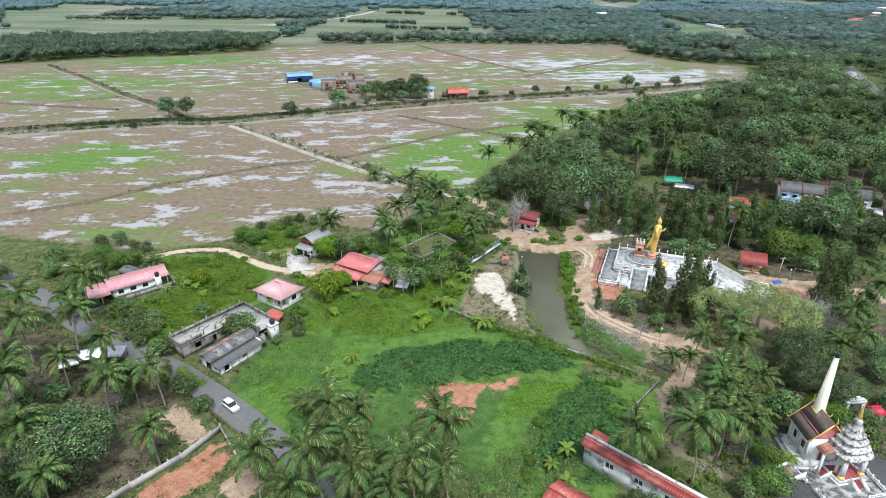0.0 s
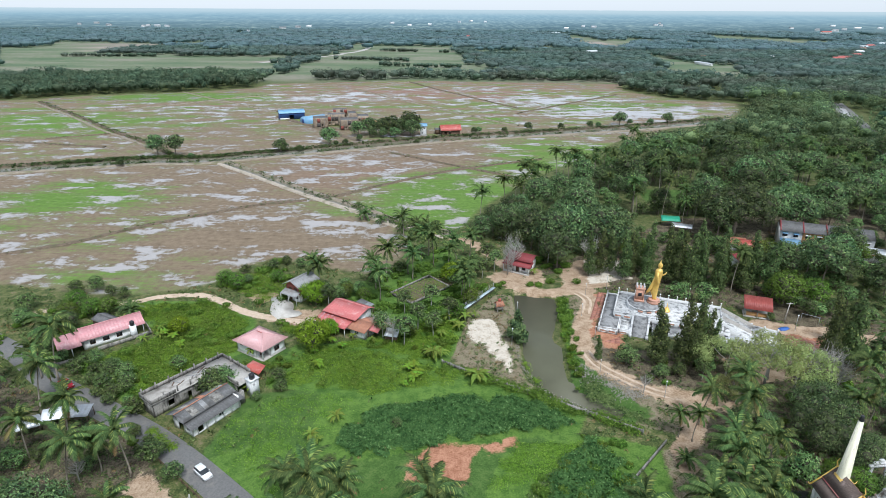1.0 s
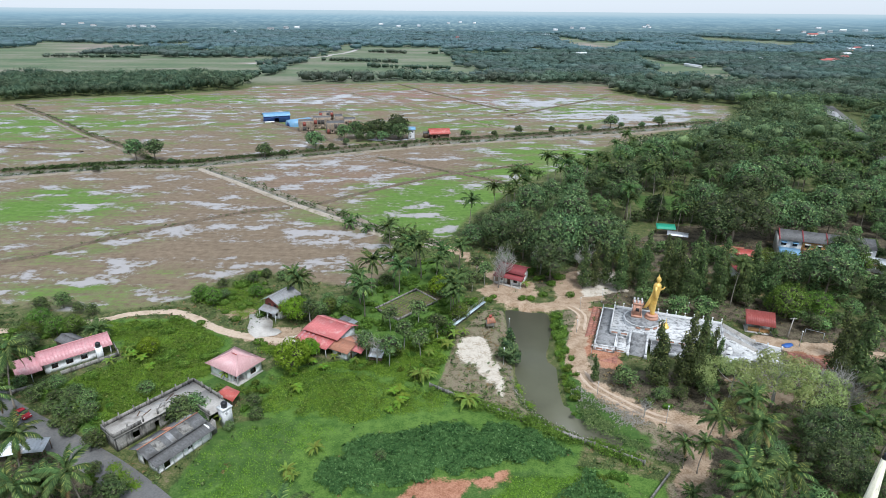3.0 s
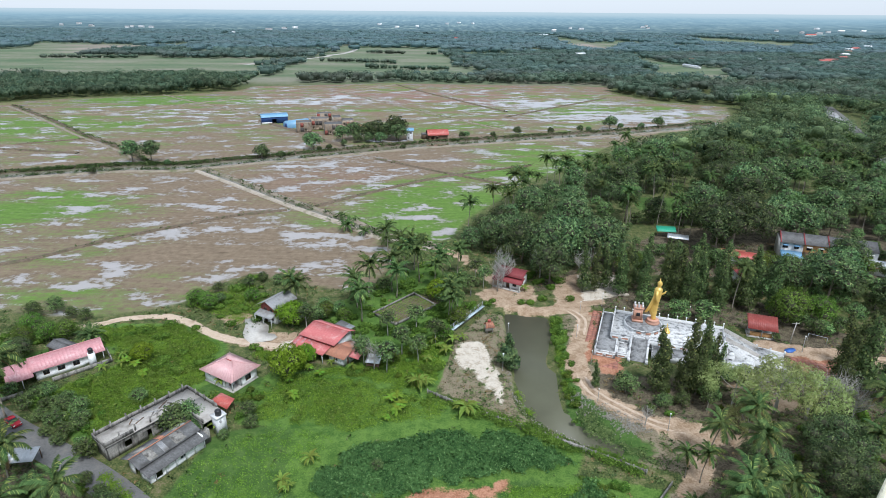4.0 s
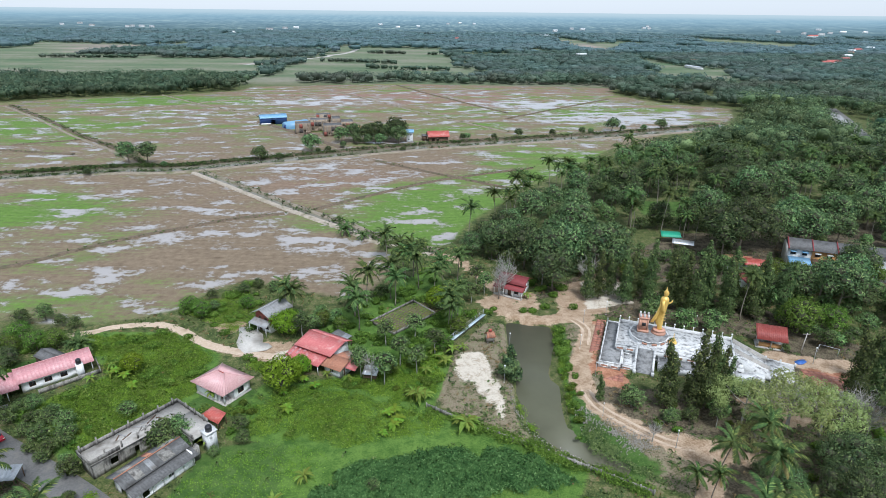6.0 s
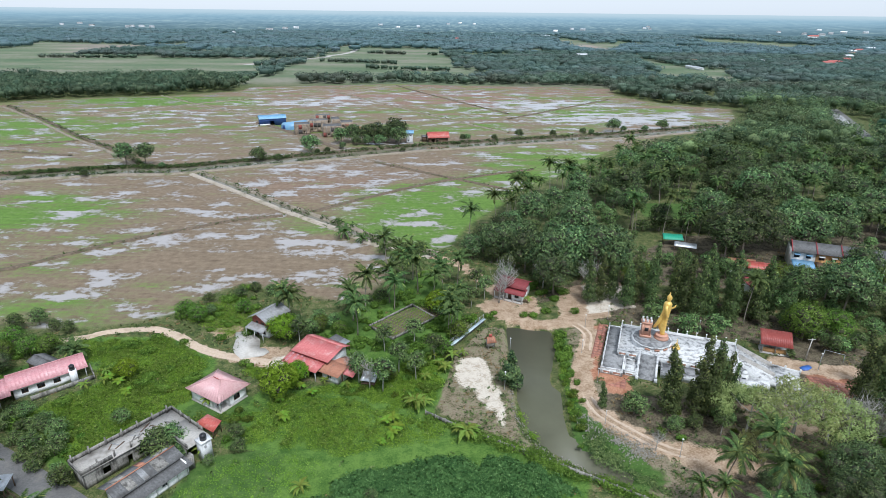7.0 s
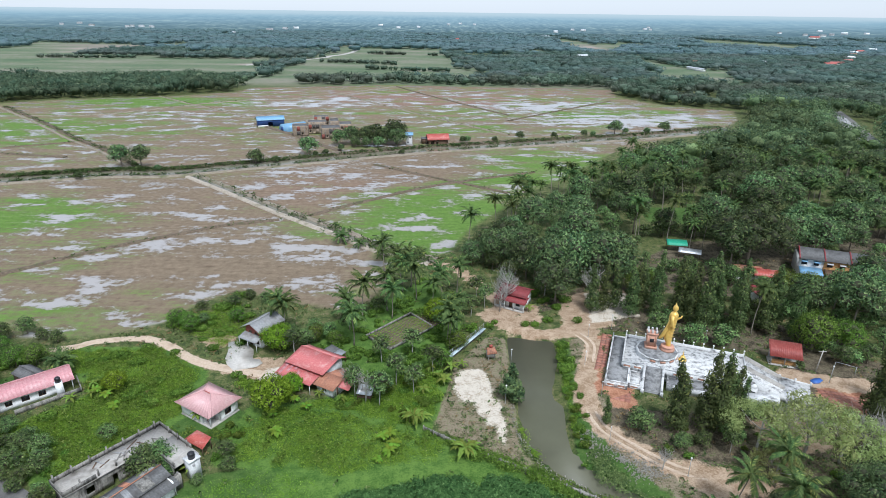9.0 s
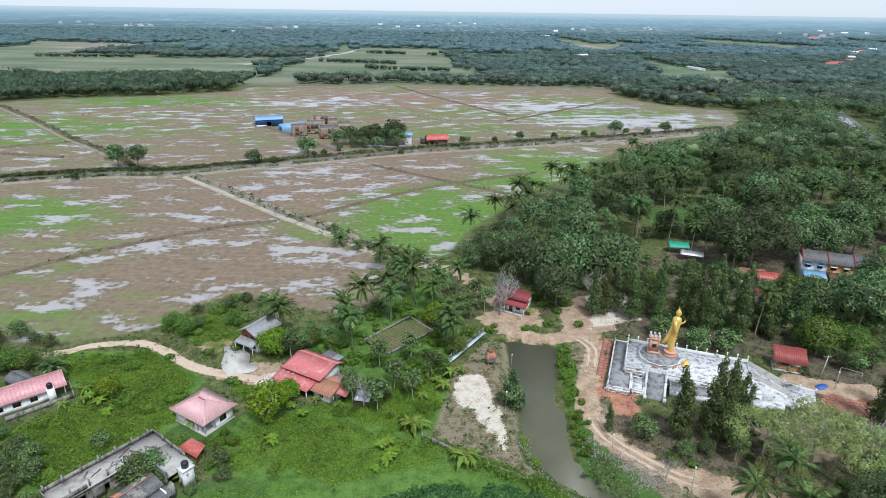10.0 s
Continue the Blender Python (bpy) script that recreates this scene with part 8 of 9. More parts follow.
# ---------------------------------------------------------------- crematorium temple
CR = thing("crematorium", "white crematorium hall with brown roof, gilt edges and tall yellow chimney", "temple", 63.6, 67.4, 0, 90)
part("plinth", Geo().box(-0.2, -3.9, 0, 6.6, 3.9, 1.5).box(-0.6, -4.3, 0, 6.9, 4.3, 0.5), M["old_white"], CR)
for a, b, ops in (((0.4, 2.6), (0.4, -2.6), [("d", 2.0, 3.2, 0, 2.6)]), ((0.4, -2.6), (5.8, -2.6), [("w", 0.9, 1.7, 1.4, 2.8), ("w", 3.4, 4.2, 1.4, 2.8)]), ((5.8, -2.6), (5.8, 2.6), []), ((5.8, 2.6), (0.4, 2.6), [("w", 0.9, 1.7, 1.4, 2.8), ("w", 3.4, 4.2, 1.4, 2.8)])):
    wall(CR, a, b, 4.6, "white", ops, z0=1.5, frame="red_wood")
for x in (0.45, 2.95, 5.75):
    for y in (-2.75, 2.75):
        part("pilaster", Geo().box(x - 0.22, y - 0.14, 1.5, x + 0.22, y + 0.14, 6.0), M["white"], CR)
ROOF_BROWN = surface("brown_roof_tile", (0.075, 0.055, 0.045), (0.14, 0.105, 0.09), (0.22, 0.17, 0.155), 1.4, 0.85, dirt=(0.52, 0.7))
for sy in (-1, 1):
    a, b = ((0.05, 3.45 * sy, 5.9), (5.95, 3.45 * sy, 5.9))
    c, d = ((5.95, 1.75 * sy, 7.5), (0.05, 1.75 * sy, 7.5))
    part("roof", Geo().sheet(*((a, b, c, d) if sy < 0 else (b, a, d, c)), 22, 0.03), ROOF_BROWN, CR)
    a, b = ((-0.1, 2.0 * sy, 7.45), (6.1, 2.0 * sy, 7.45))
    c, d = ((6.1, 0, 9.5), (-0.1, 0, 9.5))
    part("roof", Geo().sheet(*((a, b, c, d) if sy < 0 else (b, a, d, c)), 22, 0.03), ROOF_BROWN, CR)
    part("eave_band", Geo().tube([(0.0, 2.0 * sy, 7.44), (6.0, 2.0 * sy, 7.44)], [0.07, 0.07], 5), M["salmon_tin"], CR, "pink band between the roof tiers")
    for x in (-0.1, 6.1):
        part("gilt_edge", Geo().tube([(x, 3.5 * sy, 5.9), (x, 1.8 * sy, 7.55), (x, 0, 9.6)], [0.13, 0.12, 0.12], 5), M["gold"], CR, "gilded roof edge")
        part("eave_finial", Geo().tube([(x, 3.4 * sy, 5.95), (x, 3.75 * sy, 6.05), (x, 3.95 * sy, 6.5)], [0.12, 0.08, 0.02], 5), M["gold"], CR, "gilded upturned eave finial")
for x in (-0.1, 6.1):
    part("finial", Geo().tube([(x, 0, 9.5), (x + (0.35 if x > 1 else -0.35), 0, 10.2), (x, 0, 11.1)], [0.15, 0.1, 0.02], 5), M["gold"], CR, "gilded curved roof finial")
for x in (0.35, 5.75):
    part("gable_wall", Geo().add([(x, -2.6, 6.1), (x, 2.6, 6.1), (x, 1.8, 7.4), (x, 0, 9.3), (x, -1.8, 7.4)], [(0, 1, 2, 3, 4)]).add([(x + 0.1, -2.6, 6.1), (x + 0.1, 2.6, 6.1), (x + 0.1, 1.8, 7.4), (x + 0.1, 0, 9.3), (x + 0.1, -1.8, 7.4)], [(4, 3, 2, 1, 0)]), M["salmon_tin"], CR, "red painted gable board")
CREAM = surface("cream_paint", (0.72, 0.68, 0.5), (0.8, 0.77, 0.62), (0.38, 0.34, 0.26), 1.3, 0.7, streak=True, dirt=(0.55, 0.68))
part("chimney", Geo().add([(sx * w + 4.5, sy * w, z) for z, w in ((7.6, 0.72), (19.6, 0.27)) for sx, sy in ((-1, -1), (1, -1), (1, 1), (-1, 1))], [(0, 1, 5, 4), (1, 2, 6, 5), (2, 3, 7, 6), (3, 0, 4, 7), (4, 5, 6, 7)]), CREAM, CR, "tapered cream-yellow chimney with grey streaks")
part("chimney_base", Geo().box(3.65, -0.85, 7.6, 5.35, 0.85, 9.0), M["gold"], CR, "gilded chimney base")
part("chimney_cap", Geo().lathe([(19.6, 0.36, 0.36, 0, 0), (19.8, 0.42, 0.42, 0, 0), (20.2, 0.22, 0.22, 0, 0), (20.5, 0.3, 0.3, 0, 0)], 8, (4.5, 0)), M["black"], CR)
part("porch_roof", Geo().sheet((0.3, -1.6, 4.6), (-1.9, -1.6, 4.6), (-1.9, 0, 5.7), (0.3, 0, 5.7), 5).sheet((-1.9, 1.6, 4.6), (0.3, 1.6, 4.6), (0.3, 0, 5.7), (-1.9, 0, 5.7), 5), M["rust_tile"], CR, "rust-red porch roof")
for y in (-1.4, 1.4):
    post(CR, -1.7, y, 0, 4.7, 0.34, "white", "porch_column")
PV = thing("pavilion", "square white pavilion with a weathered tiered roof and golden spire", "pavilion", 66.6, 66.8, 0, 14)
part("plinth", Geo().box(-2.9, -2.9, 0, 2.9, 2.9, 0.4).box(-2.6, -2.6, 0.4, 2.6, 2.6, 0.9), M["old_white"], PV)
part("floor", Geo().box(-2.4, -2.4, 0.9, 2.4, 2.4, 0.96), M["maroon"], PV, "maroon tiled floor")
for sx in (-1, 1):
    for sy in (-1, 1):
        col = part("column", Geo().box(1.95 * sx - 0.3, 1.95 * sy - 0.3, 0.96, 1.95 * sx + 0.3, 1.95 * sy + 0.3, 5.0).box(1.95 * sx - 0.38, 1.95 * sy - 0.2, 0.96, 1.95 * sx + 0.38, 1.95 * sy + 0.2, 5.0).box(1.95 * sx - 0.2, 1.95 * sy - 0.38, 0.96, 1.95 * sx + 0.2, 1.95 * sy + 0.38, 5.0), M["white"], PV)
        part("column_foot", Geo().lathe([(0.97, 0.62, 0.62, 0, 0), (1.15, 0.6, 0.6, 0, 0), (1.5, 0.44, 0.44, 0, 0)], 8, (1.95 * sx, 1.95 * sy)), M["gold"], col, "gilded lotus column foot")
        part("capital", Geo().lathe([(4.5, 0.44, 0.44, 0, 0), (4.9, 0.6, 0.6, 0, 0), (5.0, 0.6, 0.6, 0, 0)], 8, (1.95 * sx, 1.95 * sy)), M["gold"], col, "gilded capital")
for sx, sy, w, d in ((0, -2.2, 2.5, 0.22), (0, 2.2, 2.5, 0.22), (-2.2, 0, 0.22, 1.97), (2.2, 0, 0.22, 1.97)):
    part("beam", Geo().box(sx - w, sy - d, 4.75, sx + w, sy + d, 5.3), M["orange_wall"], PV, "ochre fascia beam")


def wavy_ring(r, z, wave, n=48):
    """A rounded square, its edge rising and dipping."""
    out = []
    for q in range(n):
        a = 2 * math.pi * q / n
        s = r / (abs(math.cos(a)) ** 3.4 + abs(math.sin(a)) ** 3.4) ** (1 / 3.4)
        out.append((s * math.cos(a), s * math.sin(a), z + wave * math.cos(12 * a)))
    return out


BROWNED = surface("browned_plaster", (0.17, 0.125, 0.09), (0.3, 0.23, 0.18), (0.09, 0.07, 0.055), 2.0, 0.9)
WEATHERED = surface("weathered_roof_plaster", (0.44, 0.43, 0.41), (0.64, 0.63, 0.61), (0.2, 0.17, 0.14), 1.6, 0.85, streak=True, dirt=(0.48, 0.6))
TIERS = ((3.15, 5.2), (2.62, 6.3), (2.1, 7.35), (1.58, 8.35), (1.05, 9.25))
for k, (r, z) in enumerate(TIERS):
    rings = wavy_ring(r * 0.9, z + 0.05, 0.05) + wavy_ring(r, z, 0.06) + wavy_ring(r * 0.985, z + 0.22, 0.05) + wavy_ring(r * 0.84, z + 0.36, 0.03) + wavy_ring(r * 0.73, z + 0.66, 0.01) + wavy_ring(r * 0.68, z + 1.2, 0.0)
    g = Geo().add(rings, [(q * 48 + p, q * 48 + (p + 1) % 48, q * 48 + 48 + (p + 1) % 48, q * 48 + 48 + p) for q in range(5) for p in range(48)])
    tier = part("roof_tier", g, WEATHERED, PV, "weathered white roof tier")
    n = 26 - 4 * k
    for p in range(n):
        a = 2 * math.pi * (p + 0.5) / n
        q = r / (abs(math.cos(a)) ** 3.4 + abs(math.sin(a)) ** 3.4) ** (1 / 3.4)
        part("scallop", Geo().lathe([(z - 0.16, 0.03, 0.03, 0, 0), (z - 0.05, 0.1, 0.1, 0, 0), (z + 0.08, 0.09, 0.09, 0, 0), (z + 0.16, 0.02, 0.02, 0, 0)], 5, (q * math.cos(a), q * math.sin(a))), BROWNED, tier)
    for sx, sy in ((-1, -1), (1, -1), (1, 1), (-1, 1)):
        q = r * 0.81
        part("corner_crest", Geo().tube([(q * sx, q * sy, z + 0.15), (q * 1.09 * sx, q * 1.09 * sy, z + 0.4), (q * 1.05 * sx, q * 1.05 * sy, z + 0.72)], [0.16, 0.12, 0.03], 5), BROWNED, tier)
part("spire_base", Geo().lathe([(10.3, 0.8, 0.8, 0, 0), (10.7, 0.6, 0.6, 0, 0), (10.9, 0.7, 0.7, 0, 0), (11.5, 0.34, 0.34, 0, 0)], 12), WEATHERED, PV, "weathered white bell below the spire")
part("spire", Geo().lathe([(11.5, 0.36, 0.36, 0, 0), (11.8, 0.26, 0.26, 0, 0), (11.95, 0.34, 0.34, 0, 0), (12.2, 0.22, 0.22, 0, 0), (12.35, 0.29, 0.29, 0, 0), (12.6, 0.18, 0.18, 0, 0), (12.75, 0.24, 0.24, 0, 0), (13.0, 0.13, 0.13, 0, 0), (13.4, 0.1, 0.1, 0, 0), (15.4, 0.02, 0.02, 0, 0)], 12), M["gold"], PV, "golden ringed spire")
for rot in (270, 180):
    m = pose(0, 0, 0, 0, 0, rot)
    for k in range(6):
        part("step", Geo().box(2.9 + 0.3 * k, -0.8, 0, 3.2 + 0.3 * k, 0.8, 0.84 - 0.14 * k, m), M["maroon"], PV, "dark red stair tread")
    for y in (-1.0, 0.84):
        part("stair_rail", Geo().add([tuple((m @ Vector(p))[:]) for p in ((2.8, y, 0), (4.9, y, 0), (4.9, y + 0.16, 0), (2.8, y + 0.16, 0), (2.8, y, 1.7), (4.9, y, 0.8), (4.9, y + 0.16, 0.8), (2.8, y + 0.16, 1.7))], [(3, 2, 1, 0), (4, 5, 6, 7), (0, 1, 5, 4), (1, 2, 6, 5), (2, 3, 7, 6), (3, 0, 4, 7)]), M["white"], PV)
STAINED = surface("stained_court_plaster", (0.36, 0.35, 0.33), (0.52, 0.51, 0.49), (0.11, 0.105, 0.1), 1.3, 0.85, dirt=(0.4, 0.56))
court = thing("temple_court", "raised pale temple court stained with mildew, with white balustrades", "terrace", 63.5, 66.0, 0, 14)
part("paving", Geo().prism([(-4.6, -6.2), (6.4, -6.4), (7.6, 1.0), (5.6, 5.6), (-3.6, 4.4)], 0, 0.3), STAINED, court)
part("yard", Geo().prism([(-11, -12), (12, -12), (13.5, 8), (-2.0, 13), (-10.5, 8)], 0, 0.1), surface("dark_court_asphalt", (0.06, 0.06, 0.06), (0.1, 0.1, 0.098), (0.16, 0.15, 0.14), 0.7, 0.9, vary=0), court, "dark asphalt yard")
for a, b in (((-4.5, 4.2), (-4.6, -1.2)), ((-4.6, -3.2), (-4.6, -6.1)), ((-4.6, -6.1), (-0.6, -6.2)), ((2.6, -6.2), (6.3, -6.3)), ((6.3, -6.3), (7.4, 0.8)), ((7.4, 0.8), (5.6, 5.2))):
    n = max(2, round(math.dist(a, b) / 1.3))
    for z in (0.5, 1.0):
        wall(court, a, b, 0.14, "white", z0=z, th=0.14)
    for t in np.arange(n * 4 + 1) / (n * 4):
        post(court, a[0] + (b[0] - a[0]) * t, a[1] + (b[1] - a[1]) * t, 0.3, 1.0, 0.08, "white", "baluster")
    for t in np.arange(n + 1) / n:
        post(court, a[0] + (b[0] - a[0]) * t, a[1] + (b[1] - a[1]) * t, 0.3, 1.3, 0.22, "white", "baluster_post")
west = thing("court_stair", "broad brown stair with white parapets below the court", "stairs", 57.3, 65.6, 0, 14)
for k in range(6):
    part("step", Geo().box(-1.4 + 0.32 * k, -1.3, 0, -1.08 + 0.32 * k, 1.3, 0.16 * (k + 1)), M["rust_tile"], west)
part("landing", Geo().box(0.52, -1.3, 0, 2.0, 1.3, 0.96), STAINED, west)
for y in (-1.55, 1.3):
    part("parapet", Geo().add([(-1.6, y, 0), (2.0, y, 0), (2.0, y + 0.25, 0), (-1.6, y + 0.25, 0), (-1.6, y, 0.9), (2.0, y, 1.8), (2.0, y + 0.25, 1.8), (-1.6, y + 0.25, 0.9)], [(3, 2, 1, 0), (4, 5, 6, 7), (0, 1, 5, 4), (1, 2, 6, 5), (2, 3, 7, 6), (3, 0, 4, 7)]), M["white"], west)
gate = thing("shrine", "small white shrine with a bright red upturned roof", "shrine", 79.8, 79.6, 0, 8)
for a, b, ops in (((-1.2, -1.0), (1.2, -1.0), [("o", 0.6, 1.8, 0, 2.0)]), ((1.2, -1.0), (1.2, 1.0), []), ((1.2, 1.0), (-1.2, 1.0), []), ((-1.2, 1.0), (-1.2, -1.0), [])):
    wall(gate, a, b, 2.4, "white", ops)
SCARLET = surface("scarlet_glazed_tile", (0.5, 0.03, 0.06), (0.6, 0.05, 0.085), None, 1.2, 0.4)
for sy in (-1, 1):
    part("roof", Geo().sheet((-1.7, 1.5 * sy, 2.4) if sy < 0 else (1.7, 1.5, 2.4), (1.7, 1.5 * sy, 2.4) if sy < 0 else (-1.7, 1.5, 2.4), (1.0, 0, 3.3) if sy < 0 else (-1.0, 0, 3.3), (-1.0, 0, 3.3) if sy < 0 else (1.0, 0, 3.3), 8), SCARLET, gate)
for sx in (-1, 1):
    for sy in (-1, 1):
        part("upturned_corner", Geo().tube([(1.2 * sx, 0.8 * sy, 2.9), (1.7 * sx, 1.5 * sy, 2.5), (1.95 * sx, 1.75 * sy, 2.95)], [0.12, 0.1, 0.03], 5), SCARLET, gate)
part("ridge", Geo().tube([(-1.1, 0, 3.5), (-0.9, 0, 3.35), (0.9, 0, 3.35), (1.1, 0, 3.5)], [0.1, 0.1, 0.1, 0.1], 6), SCARLET, gate)
arch = thing("gateway", "ornate grey-white gateway with a carved lintel", "gate", 76.6, 80.4, 0, 8)
for x in (-1.5, 1.5):
    post(arch, x, 0, 0, 3.4, 0.4, "old_white", "pillar")
part("lintel", Geo().box(-2.0, -0.3, 3.4, 2.0, 0.3, 3.9).box(-1.4, -0.25, 3.9, 1.4, 0.25, 4.4).box(-0.4, -0.2, 4.4, 0.4, 0.2, 4.9), M["old_white"], arch)

# long hall with red tile coping south of the grove
hall = thing("hall", "long rendered hall wall with a red-tiled coping roof", "building", 24.4, 68.2, 0, -41)
wall(hall, (0, -1.4), (24, -1.4), 4.6, "old_white", [("w", 4, 5.5, 2.4, 3.6), ("w", 9, 10.5, 2.4, 3.6), ("w", 14, 15.5, 2.4, 3.6)])
wall(hall, (24, 0.2), (0, 0.2), 4.6, "old_white")
wall(hall, (0, 0.2), (0, -1.4), 4.6, "old_white")
part("roof", Geo().sheet((-0.6, -1.9, 4.6), (24.6, -1.9, 4.6), (24.6, -0.5, 5.25), (-0.6, -0.5, 5.25), 60, 0.05), M["brick_tin"], hall, "brick-red roof tiles")
part("roof", Geo().sheet((24.6, 0.6, 4.7), (-0.6, 0.6, 4.7), (-0.6, -0.5, 5.25), (24.6, -0.5, 5.25), 60, 0.05), M["red_tin"], hall)
part("parapet", Geo().box(-0.8, 0.3, 4.6, 24.8, 0.55, 5.4), M["old_white"], hall)
part("porch_roof", Geo().sheet((-0.3, 0.6, 4.2), (2.6, 0.6, 4.2), (2.6, 2.4, 5.2), (-0.3, 2.4, 5.2), 6), M["red_tin"], hall)
sh = thing("house", "low house with a red metal roof among banana plants", "house", 19.8, 55.4, 0, -38)
gable(sh, -4, 5, -3, 3, 3.0, 4.3, "red_tin", 0.6, 14)
for a, b in (((-4, -3), (5, -3)), ((5, -3), (5, 3)), ((5, 3), (-4, 3)), ((-4, 3), (-4, -3))):
    wall(sh, a, b, 3.0, "old_white", [("w", 1, 2.2, 1, 2.1)])

# ---------------------------------------------------------------- terraced houses beyond the trees
for k, (key, text) in enumerate((("white", "pale blue and white"), ("orange_wall", "orange"), ("white", "white"), ("old_white", "weathered white"))):
    x = -2.6 + 7.0 * k
    h = thing("terraced_house", f"two-storey {text} terraced house with a dark grey roof", "house", 119.0, 191.4, 0, -21.5, "terraced houses")
    wall(h, (x, 0), (x + 6.9, 0), 6.2, key, [("w", 0.8, 2.4, 4.0, 5.3), ("w", 4.2, 5.6, 4.0, 5.3), ("d", 1.0, 2.0, 0, 2.1), ("w", 3.4, 5.6, 0.9, 2.2)], frame="wood")
    wall(h, (x + 6.9, 9), (x, 9), 6.2, key)
    wall(h, (x + 6.9, 0), (x + 6.9, 9), 6.2, key)
    wall(h, (x, 9), (x, 0), 6.2, key)
    part("roof", Geo().sheet((x, -0.8, 6.1), (x + 6.9, -0.8, 6.1), (x + 6.9, 4.5, 8.2), (x, 4.5, 8.2), 20, 0.03).sheet((x + 6.9, 9.8, 6.1), (x, 9.8, 6.1), (x, 4.5, 8.2), (x + 6.9, 4.5, 8.2), 20, 0.03), M["grey_sheet"], h)
    part("party_wall", Geo().sheet((x - 0.15, -0.9, 6.3), (x + 0.2, -0.9, 6.3), (x + 0.2, 4.5, 8.45), (x - 0.15, 4.5, 8.45), 1, 0.0, 0.3), M["maroon"], h, "dull red party wall coping")
    part("porch_roof", Geo().sheet((x + 0.2, -5.0, 2.7), (x + 6.6, -5.0, 2.7), (x + 6.6, -0.05, 3.3), (x + 0.2, -0.05, 3.3), 9), M["sky_tin" if k == 0 else "pink_tin" if k == 2 else "red_tin" if k == 3 else "wood"], h)
    for px in (x + 0.5, x + 6.3):
        post(h, px, -4.7, 0, 2.7, 0.2)
    for px in (x + 0.7, x + 4.1):
        part("awning", Geo().sheet((px, -0.9, 5.15), (px + 1.7, -0.9, 5.15), (px + 1.7, -0.05, 5.5), (px, -0.05, 5.5), 4), M["sky_tin" if k == 0 else "white"], h)
for x, y, rz, key, text in ((104.5, 187, -20, "red_tin", "low house with a pinkish red roof among trees"), (145, 190, -30, "zinc", "white shed with a bright zinc roof"), (141, 181, -25, "sheet_white", "white-roofed low house at the roadside"), (99.5, 190, -15, "rust_tile", "low house with a rusty brown roof"), (96, 176, 25, "maroon", "small house roof half hidden by trees")):
    sh = thing("house", text, "house", x, y, 0, rz)
    gable(sh, -3.6, 3.6, -2.6, 2.6, 2.8, 4.0, key, 0.5, 10)
    for a, b in (((-3.6, -2.6), (3.6, -2.6)), ((3.6, -2.6), (3.6, 2.6)), ((3.6, 2.6), (-3.6, 2.6)), ((-3.6, 2.6), (-3.6, -2.6))):
        wall(sh, a, b, 2.8, "white", [("w", 0.8, 2, 1, 2)])
sh = thing("stall", "open stall with a bright green sheet roof", "shed", 86.0, 212.5, 0, -10)
part("roof", Geo().sheet((-3.4, -1.8, 2.4), (3.4, -1.8, 2.4), (3.4, 1.8, 3.4), (-3.4, 1.8, 3.4), 9), M["green_sheet"], sh)
for x, y in ((-3.1, -1.5), (3.1, -1.5), (-3.1, 1.5), (3.1, 1.5)):
    post(sh, x, y, 0, 2.4 if y < 0 else 3.3, 0.14, "wood")
sh = thing("stall", "low shelter with a pale zinc roof", "shed", 88.0, 206.0, 0, -22)
part("roof", Geo().sheet((-3.6, -1.6, 2.1), (3.6, -1.6, 2.1), (3.6, 1.6, 2.7), (-3.6, 1.6, 2.7), 9), M["zinc"], sh)
for x, y in ((-3.3, -1.4), (3.3, -1.4), (-3.3, 1.4), (3.3, 1.4)):
    post(sh, x, y, 0, 2.1 if y < 0 else 2.6, 0.14, "wood")

# ---------------------------------------------------------------- farm buildings in the fields
sh = thing("steel_shed", "long dark blue steel shed with a light blue roof", "shed", -122.5, 434.5, 0, 22)
for a, b, ops in (((0, 0), (18, 0), [("o", 7, 10, 0, 3.2)]), ((18, 0), (18, 9), []), ((18, 9), (0, 9), []), ((0, 9), (0, 0), [])):
    wall(sh, a, b, 4.6, "blue_tin", ops)
part("base_wall", Geo().box(-0.1, -0.1, 0, 6.9, 0.0, 1.2), M["white"], sh)
gable(sh, 0, 18, 0, 9, 4.6, 6.6, "sky_tin", 0.5, 20)
sh = thing("arched_shed", "arched light blue steel shed", "shed", -102.5, 421.5, 0, 42)
prof = [(4.2 * math.cos(a), 1.2 + 3.6 * math.sin(a)) for a in np.linspace(0, math.pi, 13)]
g = Geo()
g.add([(x, y, z) for x in (0, 17) for y, z in [(4.2, 0), *prof, (-4.2, 0)]], [(i, i + 1, 15 + i + 1, 15 + i) for i in range(14)])
g.f.append(np.array([[*range(14, -1, -1)]]))
g.f.append(np.array([[*range(15, 30)]]))
part("shell", g, M["sky_tin"], sh)
part("door", Geo().box(-0.08, -1.6, 0, 0.0, 1.6, 3.0), M["blue_tin"], sh)
g = Geo()
ribbon(g, spline([(-128, 450), (-117, 436.6), (-86, 402), (-66, 376), (-54.7, 363.7)], 10), [(-2.2, 0.0), (-1.4, 0.5), (1.4, 0.5), (2.2, 0.0)], 0.12, 9)
structure("factory_track", g, M["mud_bank"], "bare brown earth track to the derelict factory")
DB = thing("derelict_factory", "derelict grey concrete factory blocks streaked with rust and red paint", "building", -75, 404, 0, 12)


